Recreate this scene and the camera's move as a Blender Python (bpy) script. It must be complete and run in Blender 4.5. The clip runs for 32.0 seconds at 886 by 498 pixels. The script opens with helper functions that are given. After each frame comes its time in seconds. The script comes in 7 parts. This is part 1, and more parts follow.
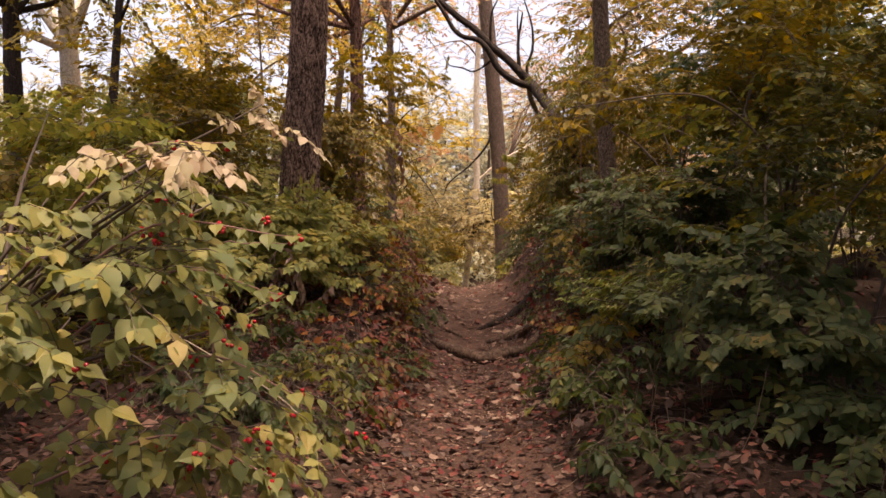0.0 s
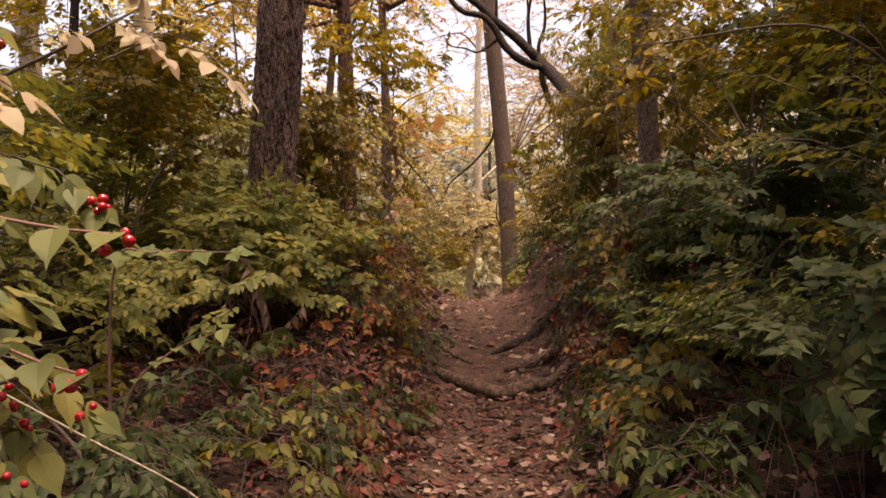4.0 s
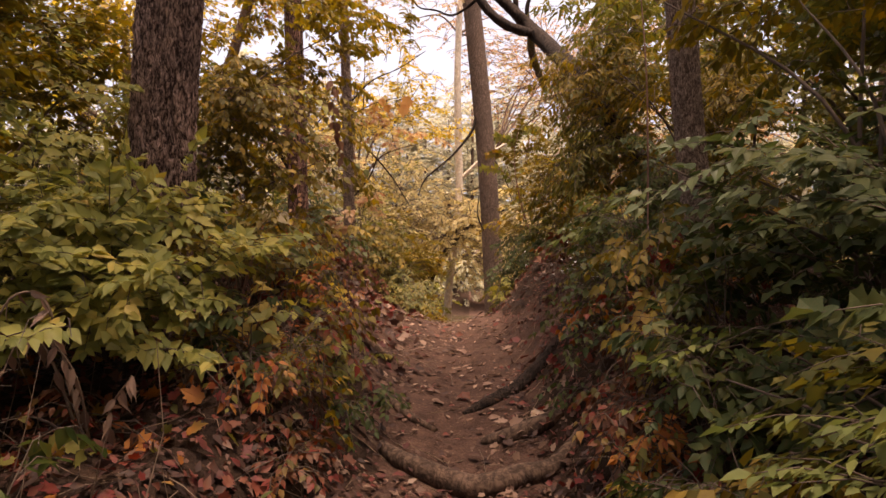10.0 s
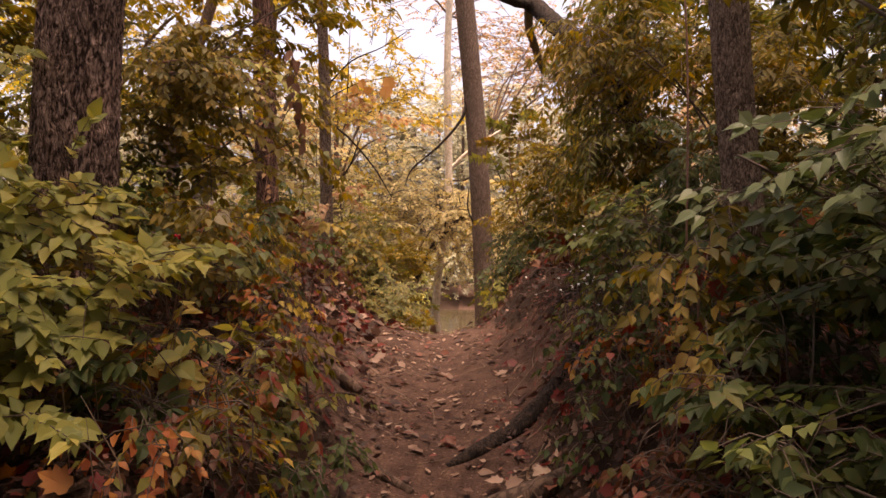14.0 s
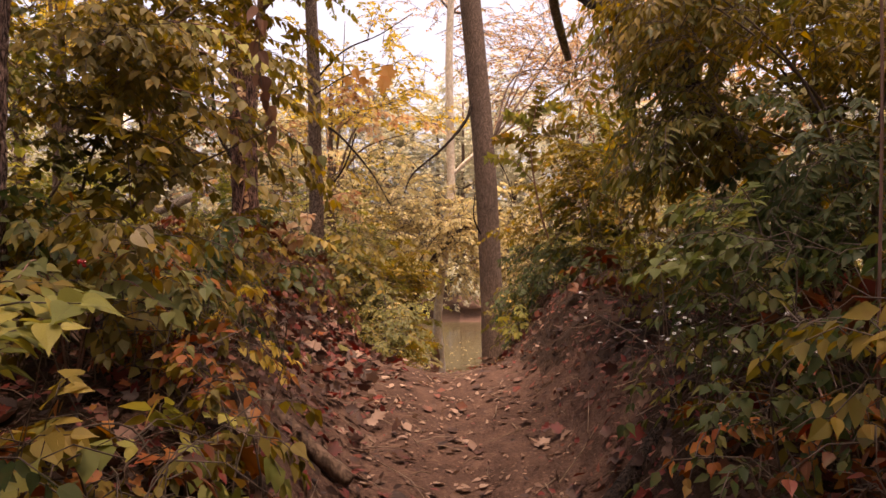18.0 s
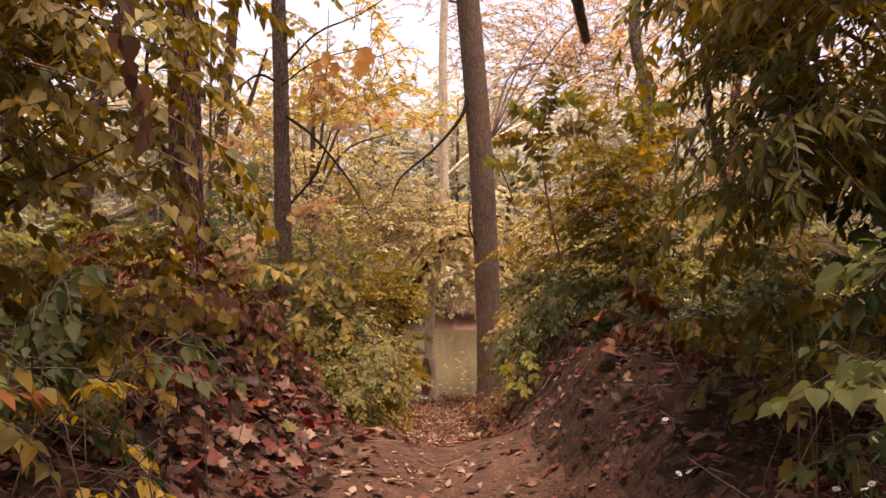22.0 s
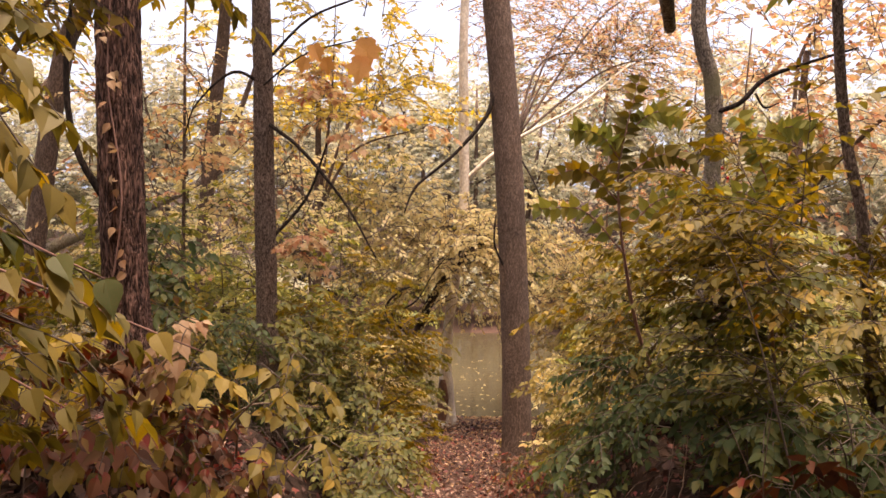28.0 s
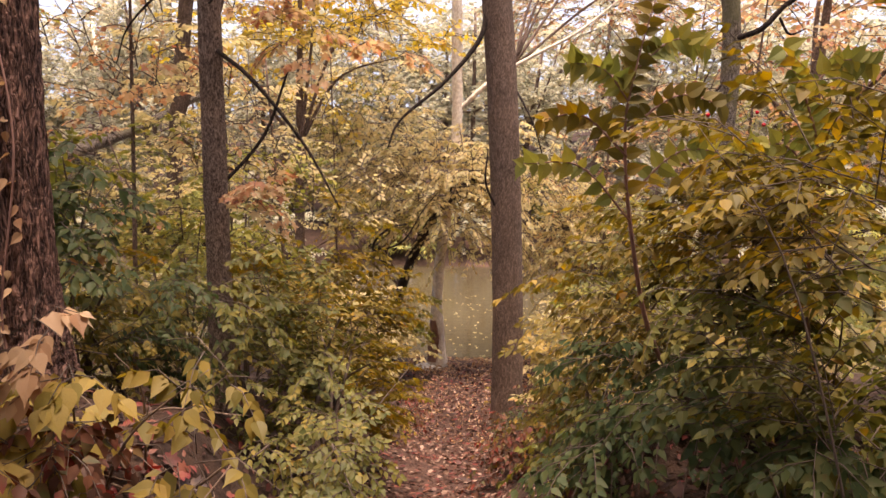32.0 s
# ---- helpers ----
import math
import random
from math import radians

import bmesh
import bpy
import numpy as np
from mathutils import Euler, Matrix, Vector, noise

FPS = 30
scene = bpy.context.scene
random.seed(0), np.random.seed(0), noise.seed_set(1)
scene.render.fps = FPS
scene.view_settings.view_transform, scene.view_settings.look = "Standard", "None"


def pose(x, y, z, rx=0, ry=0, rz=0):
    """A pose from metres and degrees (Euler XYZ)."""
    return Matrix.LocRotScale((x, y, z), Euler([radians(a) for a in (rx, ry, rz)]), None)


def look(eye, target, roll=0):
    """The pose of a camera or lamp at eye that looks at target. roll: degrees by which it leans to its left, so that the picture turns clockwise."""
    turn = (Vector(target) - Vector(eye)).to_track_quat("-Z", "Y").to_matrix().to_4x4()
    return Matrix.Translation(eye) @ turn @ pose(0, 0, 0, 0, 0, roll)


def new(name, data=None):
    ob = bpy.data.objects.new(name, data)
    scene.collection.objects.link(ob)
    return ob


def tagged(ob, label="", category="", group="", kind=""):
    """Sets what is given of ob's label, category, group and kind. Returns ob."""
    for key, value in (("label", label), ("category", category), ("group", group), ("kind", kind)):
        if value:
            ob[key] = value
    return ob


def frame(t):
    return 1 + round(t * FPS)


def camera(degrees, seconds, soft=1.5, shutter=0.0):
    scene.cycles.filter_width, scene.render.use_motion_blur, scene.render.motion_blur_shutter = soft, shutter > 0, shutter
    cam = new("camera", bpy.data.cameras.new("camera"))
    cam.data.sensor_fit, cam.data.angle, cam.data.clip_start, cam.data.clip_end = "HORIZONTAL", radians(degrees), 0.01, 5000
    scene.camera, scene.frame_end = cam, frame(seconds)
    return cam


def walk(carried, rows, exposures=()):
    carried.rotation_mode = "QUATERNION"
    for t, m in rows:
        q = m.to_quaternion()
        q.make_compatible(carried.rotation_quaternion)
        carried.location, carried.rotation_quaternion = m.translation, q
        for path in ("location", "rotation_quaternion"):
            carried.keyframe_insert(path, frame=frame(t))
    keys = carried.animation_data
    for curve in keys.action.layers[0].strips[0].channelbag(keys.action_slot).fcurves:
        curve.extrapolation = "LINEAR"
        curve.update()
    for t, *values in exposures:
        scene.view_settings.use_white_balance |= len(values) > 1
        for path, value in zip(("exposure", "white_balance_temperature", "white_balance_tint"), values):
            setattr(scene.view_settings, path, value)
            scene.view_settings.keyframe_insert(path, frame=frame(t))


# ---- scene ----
cam = camera(58.0, 32.0, soft=1.55)
EXPOSURES = [(0.0, 1.28, 7150, 27), (8.0, 1.32, 7550, 30), (16.0, 1.36, 7600, 33), (22.0, 1.37, 7550, 33), (28.0, 1.5, 6950, 27), (32.0, 1.56, 6750, 28)]
PATH = [
    (0, (0.633, -0.378, 1.345), (0.468, 1.614, 1.27), 0.5),
    (0.5, (0.599, -0.179, 1.356), (0.425, 1.812, 1.282), 0.4),
    (1, (0.564, 0.015, 1.349), (0.387, 2.006, 1.28), 0.2),
    (1.5, (0.548, 0.209, 1.332), (0.366, 2.199, 1.266), 0.2),
    (2, (0.518, 0.414, 1.319), (0.34, 2.405, 1.255), 0.1),
    (2.5, (0.489, 0.63, 1.313), (0.318, 2.622, 1.253), 0.1),
    (3, (0.466, 0.841, 1.315), (0.299, 2.833, 1.253), 0.0),
    (3.5, (0.456, 1.029, 1.294), (0.29, 3.021, 1.233), -0.2),
    (5.5, (0.481, 1.75, 1.287), (0.321, 3.742, 1.23), -0.4),
    (6, (0.487, 1.918, 1.301), (0.329, 3.911, 1.241), -0.5),
    (6.5, (0.49, 2.104, 1.289), (0.336, 4.098, 1.235), -0.5),
    (7, (0.486, 2.296, 1.293), (0.339, 4.289, 1.238), -0.4),
    (7.5, (0.471, 2.485, 1.293), (0.328, 4.479, 1.237), -0.5),
    (8, (0.462, 2.653, 1.292), (0.319, 4.647, 1.233), -0.5),
    (8.5, (0.453, 2.826, 1.295), (0.313, 4.82, 1.233), -0.4),
    (9, (0.459, 2.996, 1.308), (0.321, 4.99, 1.245), -0.3),
    (9.5, (0.474, 3.144, 1.325), (0.341, 5.138, 1.263), -0.3),
    (10, (0.488, 3.291, 1.328), (0.363, 5.286, 1.266), -0.3),
    (10.5, (0.501, 3.427, 1.33), (0.379, 5.422, 1.265), -0.3),
    (11, (0.507, 3.552, 1.337), (0.388, 5.548, 1.269), -0.3),
    (11.5, (0.531, 3.663, 1.351), (0.411, 5.658, 1.28), -0.2),
    (12, (0.551, 3.762, 1.356), (0.435, 5.757, 1.286), -0.2),
    (12.5, (0.569, 3.86, 1.353), (0.454, 5.856, 1.284), -0.2),
    (13, (0.563, 3.978, 1.343), (0.452, 5.974, 1.277), -0.1),
    (13.5, (0.529, 4.128, 1.377), (0.424, 6.124, 1.294), -0.0),
    (14, (0.477, 4.321, 1.397), (0.376, 6.316, 1.309), -0.0),
    (14.5, (0.435, 4.513, 1.416), (0.339, 6.508, 1.322), 0.0),
    (16.5, (0.393, 5.125, 1.405), (0.288, 7.121, 1.332), -0.2),
    (17, (0.357, 5.286, 1.404), (0.257, 7.282, 1.336), -0.3),
    (17.5, (0.332, 5.464, 1.403), (0.234, 7.46, 1.336), -0.2),
    (18, (0.304, 5.653, 1.422), (0.209, 7.65, 1.354), -0.2),
    (18.5, (0.291, 5.845, 1.445), (0.197, 7.841, 1.374), -0.1),
    (19, (0.3, 6.033, 1.465), (0.205, 8.03, 1.391), 0.1),
    (19.5, (0.307, 6.234, 1.469), (0.216, 8.23, 1.399), -0.1),
    (20, (0.316, 6.422, 1.477), (0.232, 8.419, 1.408), 0.1),
    (20.5, (0.312, 6.613, 1.492), (0.234, 8.611, 1.423), 0.4),
    (21, (0.33, 6.801, 1.527), (0.249, 8.798, 1.456), 0.3),
    (21.5, (0.312, 6.954, 1.557), (0.232, 8.951, 1.487), 0.3),
    (22, (0.28, 7.116, 1.581), (0.199, 9.113, 1.51), 0.1),
    (22.5, (0.25, 7.279, 1.603), (0.156, 9.276, 1.532), 0.1),
    (23, (0.229, 7.457, 1.626), (0.115, 9.452, 1.554), -0.1),
    (23.5, (0.225, 7.624, 1.652), (0.098, 9.618, 1.582), -0.3),
    (24, (0.214, 7.78, 1.678), (0.083, 9.774, 1.607), -0.2),
    (24.5, (0.204, 7.938, 1.698), (0.074, 9.932, 1.629), -0.2),
    (25, (0.199, 8.099, 1.74), (0.068, 10.093, 1.665), -0.2),
    (25.5, (0.218, 8.251, 1.81), (0.082, 10.244, 1.725), -0.0),
    (27.5, (0.134, 8.702, 1.939), (0.01, 10.696, 1.839), 0.3),
    (28, (0.136, 8.818, 1.97), (0.016, 10.812, 1.867), 0.4),
    (28.5, (0.149, 8.911, 1.989), (0.028, 10.905, 1.886), 0.4),
    (29, (0.168, 9.012, 2.012), (0.046, 11.005, 1.898), 0.5),
    (29.5, (0.2, 9.11, 2.027), (0.078, 11.101, 1.887), 0.5),
    (30, (0.229, 9.205, 2.043), (0.107, 11.194, 1.868), 0.5),
    (30.5, (0.258, 9.296, 2.059), (0.133, 11.281, 1.851), 0.6),
    (31, (0.255, 9.394, 2.069), (0.133, 11.376, 1.831), 0.6),
    (31.5, (0.249, 9.508, 2.071), (0.129, 11.487, 1.809), 0.7),
    (32, (0.24, 9.634, 2.072), (0.125, 11.611, 1.789), 0.8),
]
walk(cam, [(t, look(eye, target, roll)) for t, eye, target, roll in PATH], EXPOSURES)

SKY_CLOUD = 3.15
# ---- light: an overcast autumn afternoon ----
world = bpy.data.worlds.new("overcast_sky")
scene.world = world
world.use_nodes = True
wn, wl = world.node_tree.nodes, world.node_tree.links
wn.clear()
sky = wn.new("ShaderNodeTexSky")
sky.sky_type, sky.sun_disc = "NISHITA", False
sky.sun_elevation, sky.sun_rotation = radians(82), radians(135)
sky.air_density, sky.dust_density, sky.ozone_density = 1.0, 4.0, 1.0
grey = wn.new("ShaderNodeHueSaturation")
grey.inputs["Saturation"].default_value = 0.18
cloud = wn.new("ShaderNodeMixRGB")
cloud.inputs["Fac"].default_value = 0.75
cloud.inputs["Color2"].default_value = (SKY_CLOUD * 0.92, SKY_CLOUD * 1.11, SKY_CLOUD * 1.34, 1)
back = wn.new("ShaderNodeBackground")
back.inputs["Strength"].default_value = 0.12
wout = wn.new("ShaderNodeOutputWorld")
wl.new(sky.outputs[0], grey.inputs["Color"])
wl.new(grey.outputs[0], cloud.inputs["Color1"])
wl.new(cloud.outputs[0], back.inputs["Color"])
wl.new(back.outputs[0], wout.inputs["Surface"])
sun = new("sun", bpy.data.lights.new("sun", "SUN"))
sun.data.energy, sun.data.angle, sun.data.color = 4.8, radians(28), (1.0, 0.89, 0.69)
sun.matrix_world = look((3, 5, 30), (0, 8, 0))


# ---- materials ----
def material(name):
    m = bpy.data.materials.new(name)
    m.use_nodes = True
    nt = m.node_tree
    nt.nodes.clear()
    return m, nt.nodes, nt.links, nt.nodes.new("ShaderNodeOutputMaterial")


def ramp_node(nodes, stops):
    r = nodes.new("ShaderNodeValToRGB")
    el = r.color_ramp.elements
    while len(el) < len(stops):
        el.new(0.5)
    for e, (p, c) in zip(el, stops):
        e.position, e.color = p, (*c, 1)
    return r


def leaf_material(name, stops, gloss=0.55, thin=0.4, spots=(0.16, 0.08, 0.03), spot=0.35, own=0.55):
    """A leaf: a hue that drifts from bough to bough and from leaf to leaf, blotches, a thin blade that lets light through."""
    m, n, l, out = material(name)
    info, geo = n.new("ShaderNodeObjectInfo"), n.new("ShaderNodeNewGeometry")
    add = n.new("ShaderNodeMath")
    add.operation = "ADD"
    l.new(info.outputs["Random"], add.inputs[0])
    l.new(geo.outputs["Random Per Island"], add.inputs[1])
    fr = n.new("ShaderNodeMath")
    fr.operation = "FRACT"
    l.new(add.outputs[0], fr.inputs[0])
    drift = n.new("ShaderNodeTexNoise")
    drift.inputs["Scale"].default_value, drift.inputs["Detail"].default_value = 3.4, 3
    l.new(geo.outputs["Position"], drift.inputs["Vector"])
    spread = n.new("ShaderNodeMapRange")
    spread.inputs["From Min"].default_value, spread.inputs["From Max"].default_value = 0.3, 0.7
    l.new(drift.outputs["Fac"], spread.inputs["Value"])
    hue = n.new("ShaderNodeMix")
    hue.inputs[0].default_value = own
    l.new(spread.outputs[0], hue.inputs[2])
    l.new(fr.outputs[0], hue.inputs[3])
    r = ramp_node(n, stops)
    l.new(hue.outputs[0], r.inputs[0])
    tex = n.new("ShaderNodeTexNoise")
    tex.inputs["Scale"].default_value, tex.inputs["Detail"].default_value = 28, 4
    pos = n.new("ShaderNodeTexCoord")
    l.new(pos.outputs["Object"], tex.inputs["Vector"])
    sp = ramp_node(n, [(0.52, (0, 0, 0)), (0.72, (1, 1, 1))])
    l.new(tex.outputs["Fac"], sp.inputs[0])
    k = n.new("ShaderNodeMath")
    k.operation = "MULTIPLY"
    k.inputs[1].default_value = spot
    l.new(sp.outputs[0], k.inputs[0])
    mix = n.new("ShaderNodeMixRGB")
    mix.inputs["Color2"].default_value = (*spots, 1)
    l.new(k.outputs[0], mix.inputs["Fac"])
    l.new(r.outputs[0], mix.inputs["Color1"])
    b = n.new("ShaderNodeBsdfPrincipled")
    b.inputs["Roughness"].default_value = gloss
    b.inputs["Specular IOR Level"].default_value = 0.25
    l.new(mix.outputs[0], b.inputs["Base Color"])
    tr = n.new("ShaderNodeBsdfTranslucent")
    br = n.new("ShaderNodeHueSaturation")
    br.inputs["Saturation"].default_value, br.inputs["Value"].default_value = 1.15, 1.25
    l.new(mix.outputs[0], br.inputs["Color"])
    l.new(br.outputs[0], tr.inputs["Color"])
    ms = n.new("ShaderNodeMixShader")
    ms.inputs[0].default_value = thin
    l.new(b.outputs[0], ms.inputs[1])
    l.new(tr.outputs[0], ms.inputs[2])
    l.new(ms.outputs[0], out.inputs["Surface"])
    return m


def bark_material(name, dark, light, scale=9.0, along=0.22, rough=0.9, bump=0.6, moss=None):
    """Bark: long furrows, plates and pale lichen."""
    m, n, l, out = material(name)
    tc, mp = n.new("ShaderNodeTexCoord"), n.new("ShaderNodeMapping")
    mp.inputs["Scale"].default_value = (scale, scale, scale * along)
    l.new(tc.outputs["Object"], mp.inputs["Vector"])
    t1 = n.new("ShaderNodeTexNoise")
    t1.inputs["Scale"].default_value, t1.inputs["Detail"].default_value, t1.inputs["Distortion"].default_value = 3.4, 10, 1.4
    l.new(mp.outputs[0], t1.inputs["Vector"])
    v = n.new("ShaderNodeTexVoronoi")
    v.feature = "DISTANCE_TO_EDGE"
    v.inputs["Scale"].default_value = 4.0
    warp, shift = n.new("ShaderNodeTexNoise"), n.new("ShaderNodeMixRGB")
    warp.inputs["Scale"].default_value, warp.inputs["Detail"].default_value = 2.6, 4
    l.new(mp.outputs[0], warp.inputs["Vector"])
    shift.blend_type = "ADD"
    shift.inputs["Fac"].default_value = 1.0
    l.new(mp.outputs[0], shift.inputs["Color1"])
    l.new(warp.outputs["Color"], shift.inputs["Color2"])
    l.new(shift.outputs[0], v.inputs["Vector"])
    fur = ramp_node(n, [(0.0, (0, 0, 0)), (0.22, (1, 1, 1))])
    l.new(v.outputs["Distance"], fur.inputs[0])
    big = n.new("ShaderNodeTexNoise")
    big.inputs["Scale"].default_value, big.inputs["Detail"].default_value = 2.2, 3
    l.new(tc.outputs["Object"], big.inputs["Vector"])
    h = n.new("ShaderNodeMath")
    h.operation = "MULTIPLY_ADD"
    h.inputs[1].default_value = 0.2
    l.new(fur.outputs[0], h.inputs[0])
    l.new(t1.outputs["Fac"], h.inputs[2])
    r = ramp_node(n, [(0.46, dark), (0.62, tuple(a * 0.6 + b * 0.4 for a, b in zip(dark, light))), (0.82, light)])
    l.new(h.outputs[0], r.inputs[0])
    mx = n.new("ShaderNodeMixRGB")
    mx.blend_type = "MULTIPLY"
    mx.inputs["Fac"].default_value = 0.6
    rb = ramp_node(n, [(0.3, (0.55, 0.55, 0.55)), (0.7, (1.15, 1.1, 1.05))])
    l.new(big.outputs["Fac"], rb.inputs[0])
    l.new(r.outputs[0], mx.inputs["Color1"])
    l.new(rb.outputs[0], mx.inputs["Color2"])
    col = mx
    if moss:
        mm = n.new("ShaderNodeMixRGB")
        rm = ramp_node(n, [(0.52, (0, 0, 0)), (0.66, (0.8, 0.8, 0.8))])
        l.new(big.outputs["Fac"], rm.inputs[0])
        l.new(rm.outputs[0], mm.inputs["Fac"])
        l.new(mx.outputs[0], mm.inputs["Color1"])
        mm.inputs["Color2"].default_value = (*moss, 1)
        col = mm
    b = n.new("ShaderNodeBsdfPrincipled")
    b.inputs["Roughness"].default_value = rough
    b.inputs["Specular IOR Level"].default_value = 0.2
    l.new(col.outputs[0], b.inputs["Base Color"])
    bp = n.new("ShaderNodeBump")
    bp.inputs["Strength"].default_value, bp.inputs["Distance"].default_value = bump, 0.045
    l.new(h.outputs[0], bp.inputs["Height"])
    l.new(bp.outputs[0], b.inputs["Normal"])
    l.new(b.outputs[0], out.inputs["Surface"])
    return m


def earth_material(name, dark, middle, light, crumbs):
    """Earth with crumbs, damp patches and bits of litter."""
    m, n, l, out = material(name)
    tc = n.new("ShaderNodeTexCoord")
    a, c, f = (n.new("ShaderNodeTexNoise") for _ in range(3))
    for t, sc, d in ((a, 1.3, 4), (c, 9, 8), (f, 70, 6)):
        t.inputs["Scale"].default_value, t.inputs["Detail"].default_value = sc, d
        l.new(tc.outputs["Object"], t.inputs["Vector"])
    r = ramp_node(n, [(0.3, dark), (0.5, middle), (0.72, light)])
    mixv = n.new("ShaderNodeMath")
    mixv.operation = "MULTIPLY_ADD"
    mixv.inputs[1].default_value = 0.45
    l.new(f.outputs["Fac"], mixv.inputs[0])
    half = n.new("ShaderNodeMath")
    half.operation = "MULTIPLY"
    half.inputs[1].default_value = 0.55
    l.new(c.outputs["Fac"], half.inputs[0])
    l.new(half.outputs[0], mixv.inputs[2])
    l.new(mixv.outputs[0], r.inputs[0])
    mx = n.new("ShaderNodeMixRGB")
    mx.blend_type = "MULTIPLY"
    mx.inputs["Fac"].default_value = 0.7
    rr = ramp_node(n, [(0.35, (0.6, 0.55, 0.52)), (0.65, (1.1, 1.05, 1.0))])
    l.new(a.outputs["Fac"], rr.inputs[0])
    l.new(r.outputs[0], mx.inputs["Color1"])
    l.new(rr.outputs[0], mx.inputs["Color2"])
    vor = n.new("ShaderNodeTexVoronoi")
    vor.inputs["Scale"].default_value = 95
    l.new(tc.outputs["Object"], vor.inputs["Vector"])
    vr = ramp_node(n, [(0.82, (0, 0, 0)), (0.9, (0.32, 0.32, 0.32))])
    l.new(vor.outputs["Color"], vr.inputs[0])
    crumb = n.new("ShaderNodeMixRGB")
    crumb.inputs["Color2"].default_value = (*crumbs, 1)
    l.new(vr.outputs[0], crumb.inputs["Fac"])
    l.new(mx.outputs[0], crumb.inputs["Color1"])
    b = n.new("ShaderNodeBsdfPrincipled")
    b.inputs["Roughness"].default_value = 0.95
    b.inputs["Specular IOR Level"].default_value = 0.15
    l.new(crumb.outputs[0], b.inputs["Base Color"])
    bp = n.new("ShaderNodeBump")
    bp.inputs["Strength"].default_value, bp.inputs["Distance"].default_value = 0.8, 0.03
    l.new(mixv.outputs[0], bp.inputs["Height"])
    l.new(bp.outputs[0], b.inputs["Normal"])
    l.new(b.outputs[0], out.inputs["Surface"])
    return m


def water_material():
    """Slow brown river water with small ripples."""
    m, n, l, out = material("river_water")
    tc, mp = n.new("ShaderNodeTexCoord"), n.new("ShaderNodeMapping")
    mp.inputs["Scale"].default_value = (0.6, 2.0, 1.0)
    l.new(tc.outputs["Object"], mp.inputs["Vector"])
    t = n.new("ShaderNodeTexNoise")
    t.inputs["Scale"].default_value, t.inputs["Detail"].default_value = 2.5, 4
    l.new(mp.outputs[0], t.inputs["Vector"])
    b = n.new("ShaderNodeBsdfPrincipled")
    b.inputs["Base Color"].default_value = (0.05, 0.038, 0.021, 1)
    b.inputs["Roughness"].default_value, b.inputs["IOR"].default_value = 0.05, 1.33
    b.inputs["Specular IOR Level"].default_value = 0.13
    bp = n.new("ShaderNodeBump")
    bp.inputs["Strength"].default_value, bp.inputs["Distance"].default_value = 0.16, 0.05
    l.new(t.outputs["Fac"], bp.inputs["Height"])
    l.new(bp.outputs[0], b.inputs["Normal"])
    l.new(b.outputs[0], out.inputs["Surface"])
    return m


def plain_material(name, colour, rough=0.5):
    m, n, l, out = material(name)
    b = n.new("ShaderNodeBsdfPrincipled")
    t = n.new("ShaderNodeTexNoise")
    t.inputs["Scale"].default_value = 30
    r = ramp_node(n, [(0.3, tuple(c * 0.65 for c in colour)), (0.7, tuple(min(1, c * 1.2) for c in colour))])
    l.new(t.outputs["Fac"], r.inputs[0])
    l.new(r.outputs[0], b.inputs["Base Color"])
    b.inputs["Roughness"].default_value = rough
    l.new(b.outputs[0], out.inputs["Surface"])
    return m


GREEN = leaf_material("green_leaf", [(0.0, (0.052, 0.06, 0.018)), (0.35, (0.095, 0.098, 0.026)), (0.6, (0.145, 0.132, 0.032)), (0.8, (0.215, 0.17, 0.038)), (0.93, (0.32, 0.22, 0.046)), (1, (0.3, 0.13, 0.045))])
HONEY = leaf_material("honeysuckle_leaf", [(0.0, (0.095, 0.118, 0.05)), (0.35, (0.15, 0.168, 0.064)), (0.6, (0.235, 0.225, 0.07)), (0.8, (0.33, 0.28, 0.085)), (0.93, (0.44, 0.33, 0.12)), (1, (0.5, 0.36, 0.2))], spot=0.25)
PALE = leaf_material("pale_yellow_leaf", [(0.0, (0.42, 0.35, 0.19)), (0.5, (0.50, 0.40, 0.265)), (1.0, (0.50, 0.355, 0.25))], spot=0.2, thin=0.4)
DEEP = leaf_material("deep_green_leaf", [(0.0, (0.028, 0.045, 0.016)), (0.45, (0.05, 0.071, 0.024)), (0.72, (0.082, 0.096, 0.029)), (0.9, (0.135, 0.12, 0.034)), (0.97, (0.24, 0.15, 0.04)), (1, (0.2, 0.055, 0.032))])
LIME = leaf_material("yellow_green_leaf", [(0.0, (0.11, 0.13, 0.036)), (0.35, (0.20, 0.205, 0.054)), (0.62, (0.30, 0.275, 0.068)), (0.85, (0.42, 0.34, 0.086)), (1, (0.46, 0.28, 0.075))], spot=0.25)
BLUISH = leaf_material("pale_backed_leaf", [(0.0, (0.095, 0.125, 0.06)), (0.5, (0.15, 0.18, 0.088)), (0.85, (0.21, 0.23, 0.11)), (1, (0.26, 0.19, 0.09))], spot=0.15, gloss=0.4)
EMBER = leaf_material("red_orange_leaf", [(0.0, (0.17, 0.03, 0.018)), (0.25, (0.28, 0.08, 0.025)), (0.5, (0.36, 0.14, 0.035)), (0.65, (0.13, 0.12, 0.03)), (0.8, (0.20, 0.17, 0.04)), (0.92, (0.40, 0.22, 0.055)), (1.0, (0.07, 0.03, 0.02))], thin=0.3)
OLIVE = leaf_material("olive_leaf", [(0.0, (0.075, 0.068, 0.018)), (0.4, (0.15, 0.115, 0.026)), (0.7, (0.245, 0.17, 0.036)), (0.9, (0.39, 0.24, 0.05)), (1, (0.36, 0.13, 0.045))])
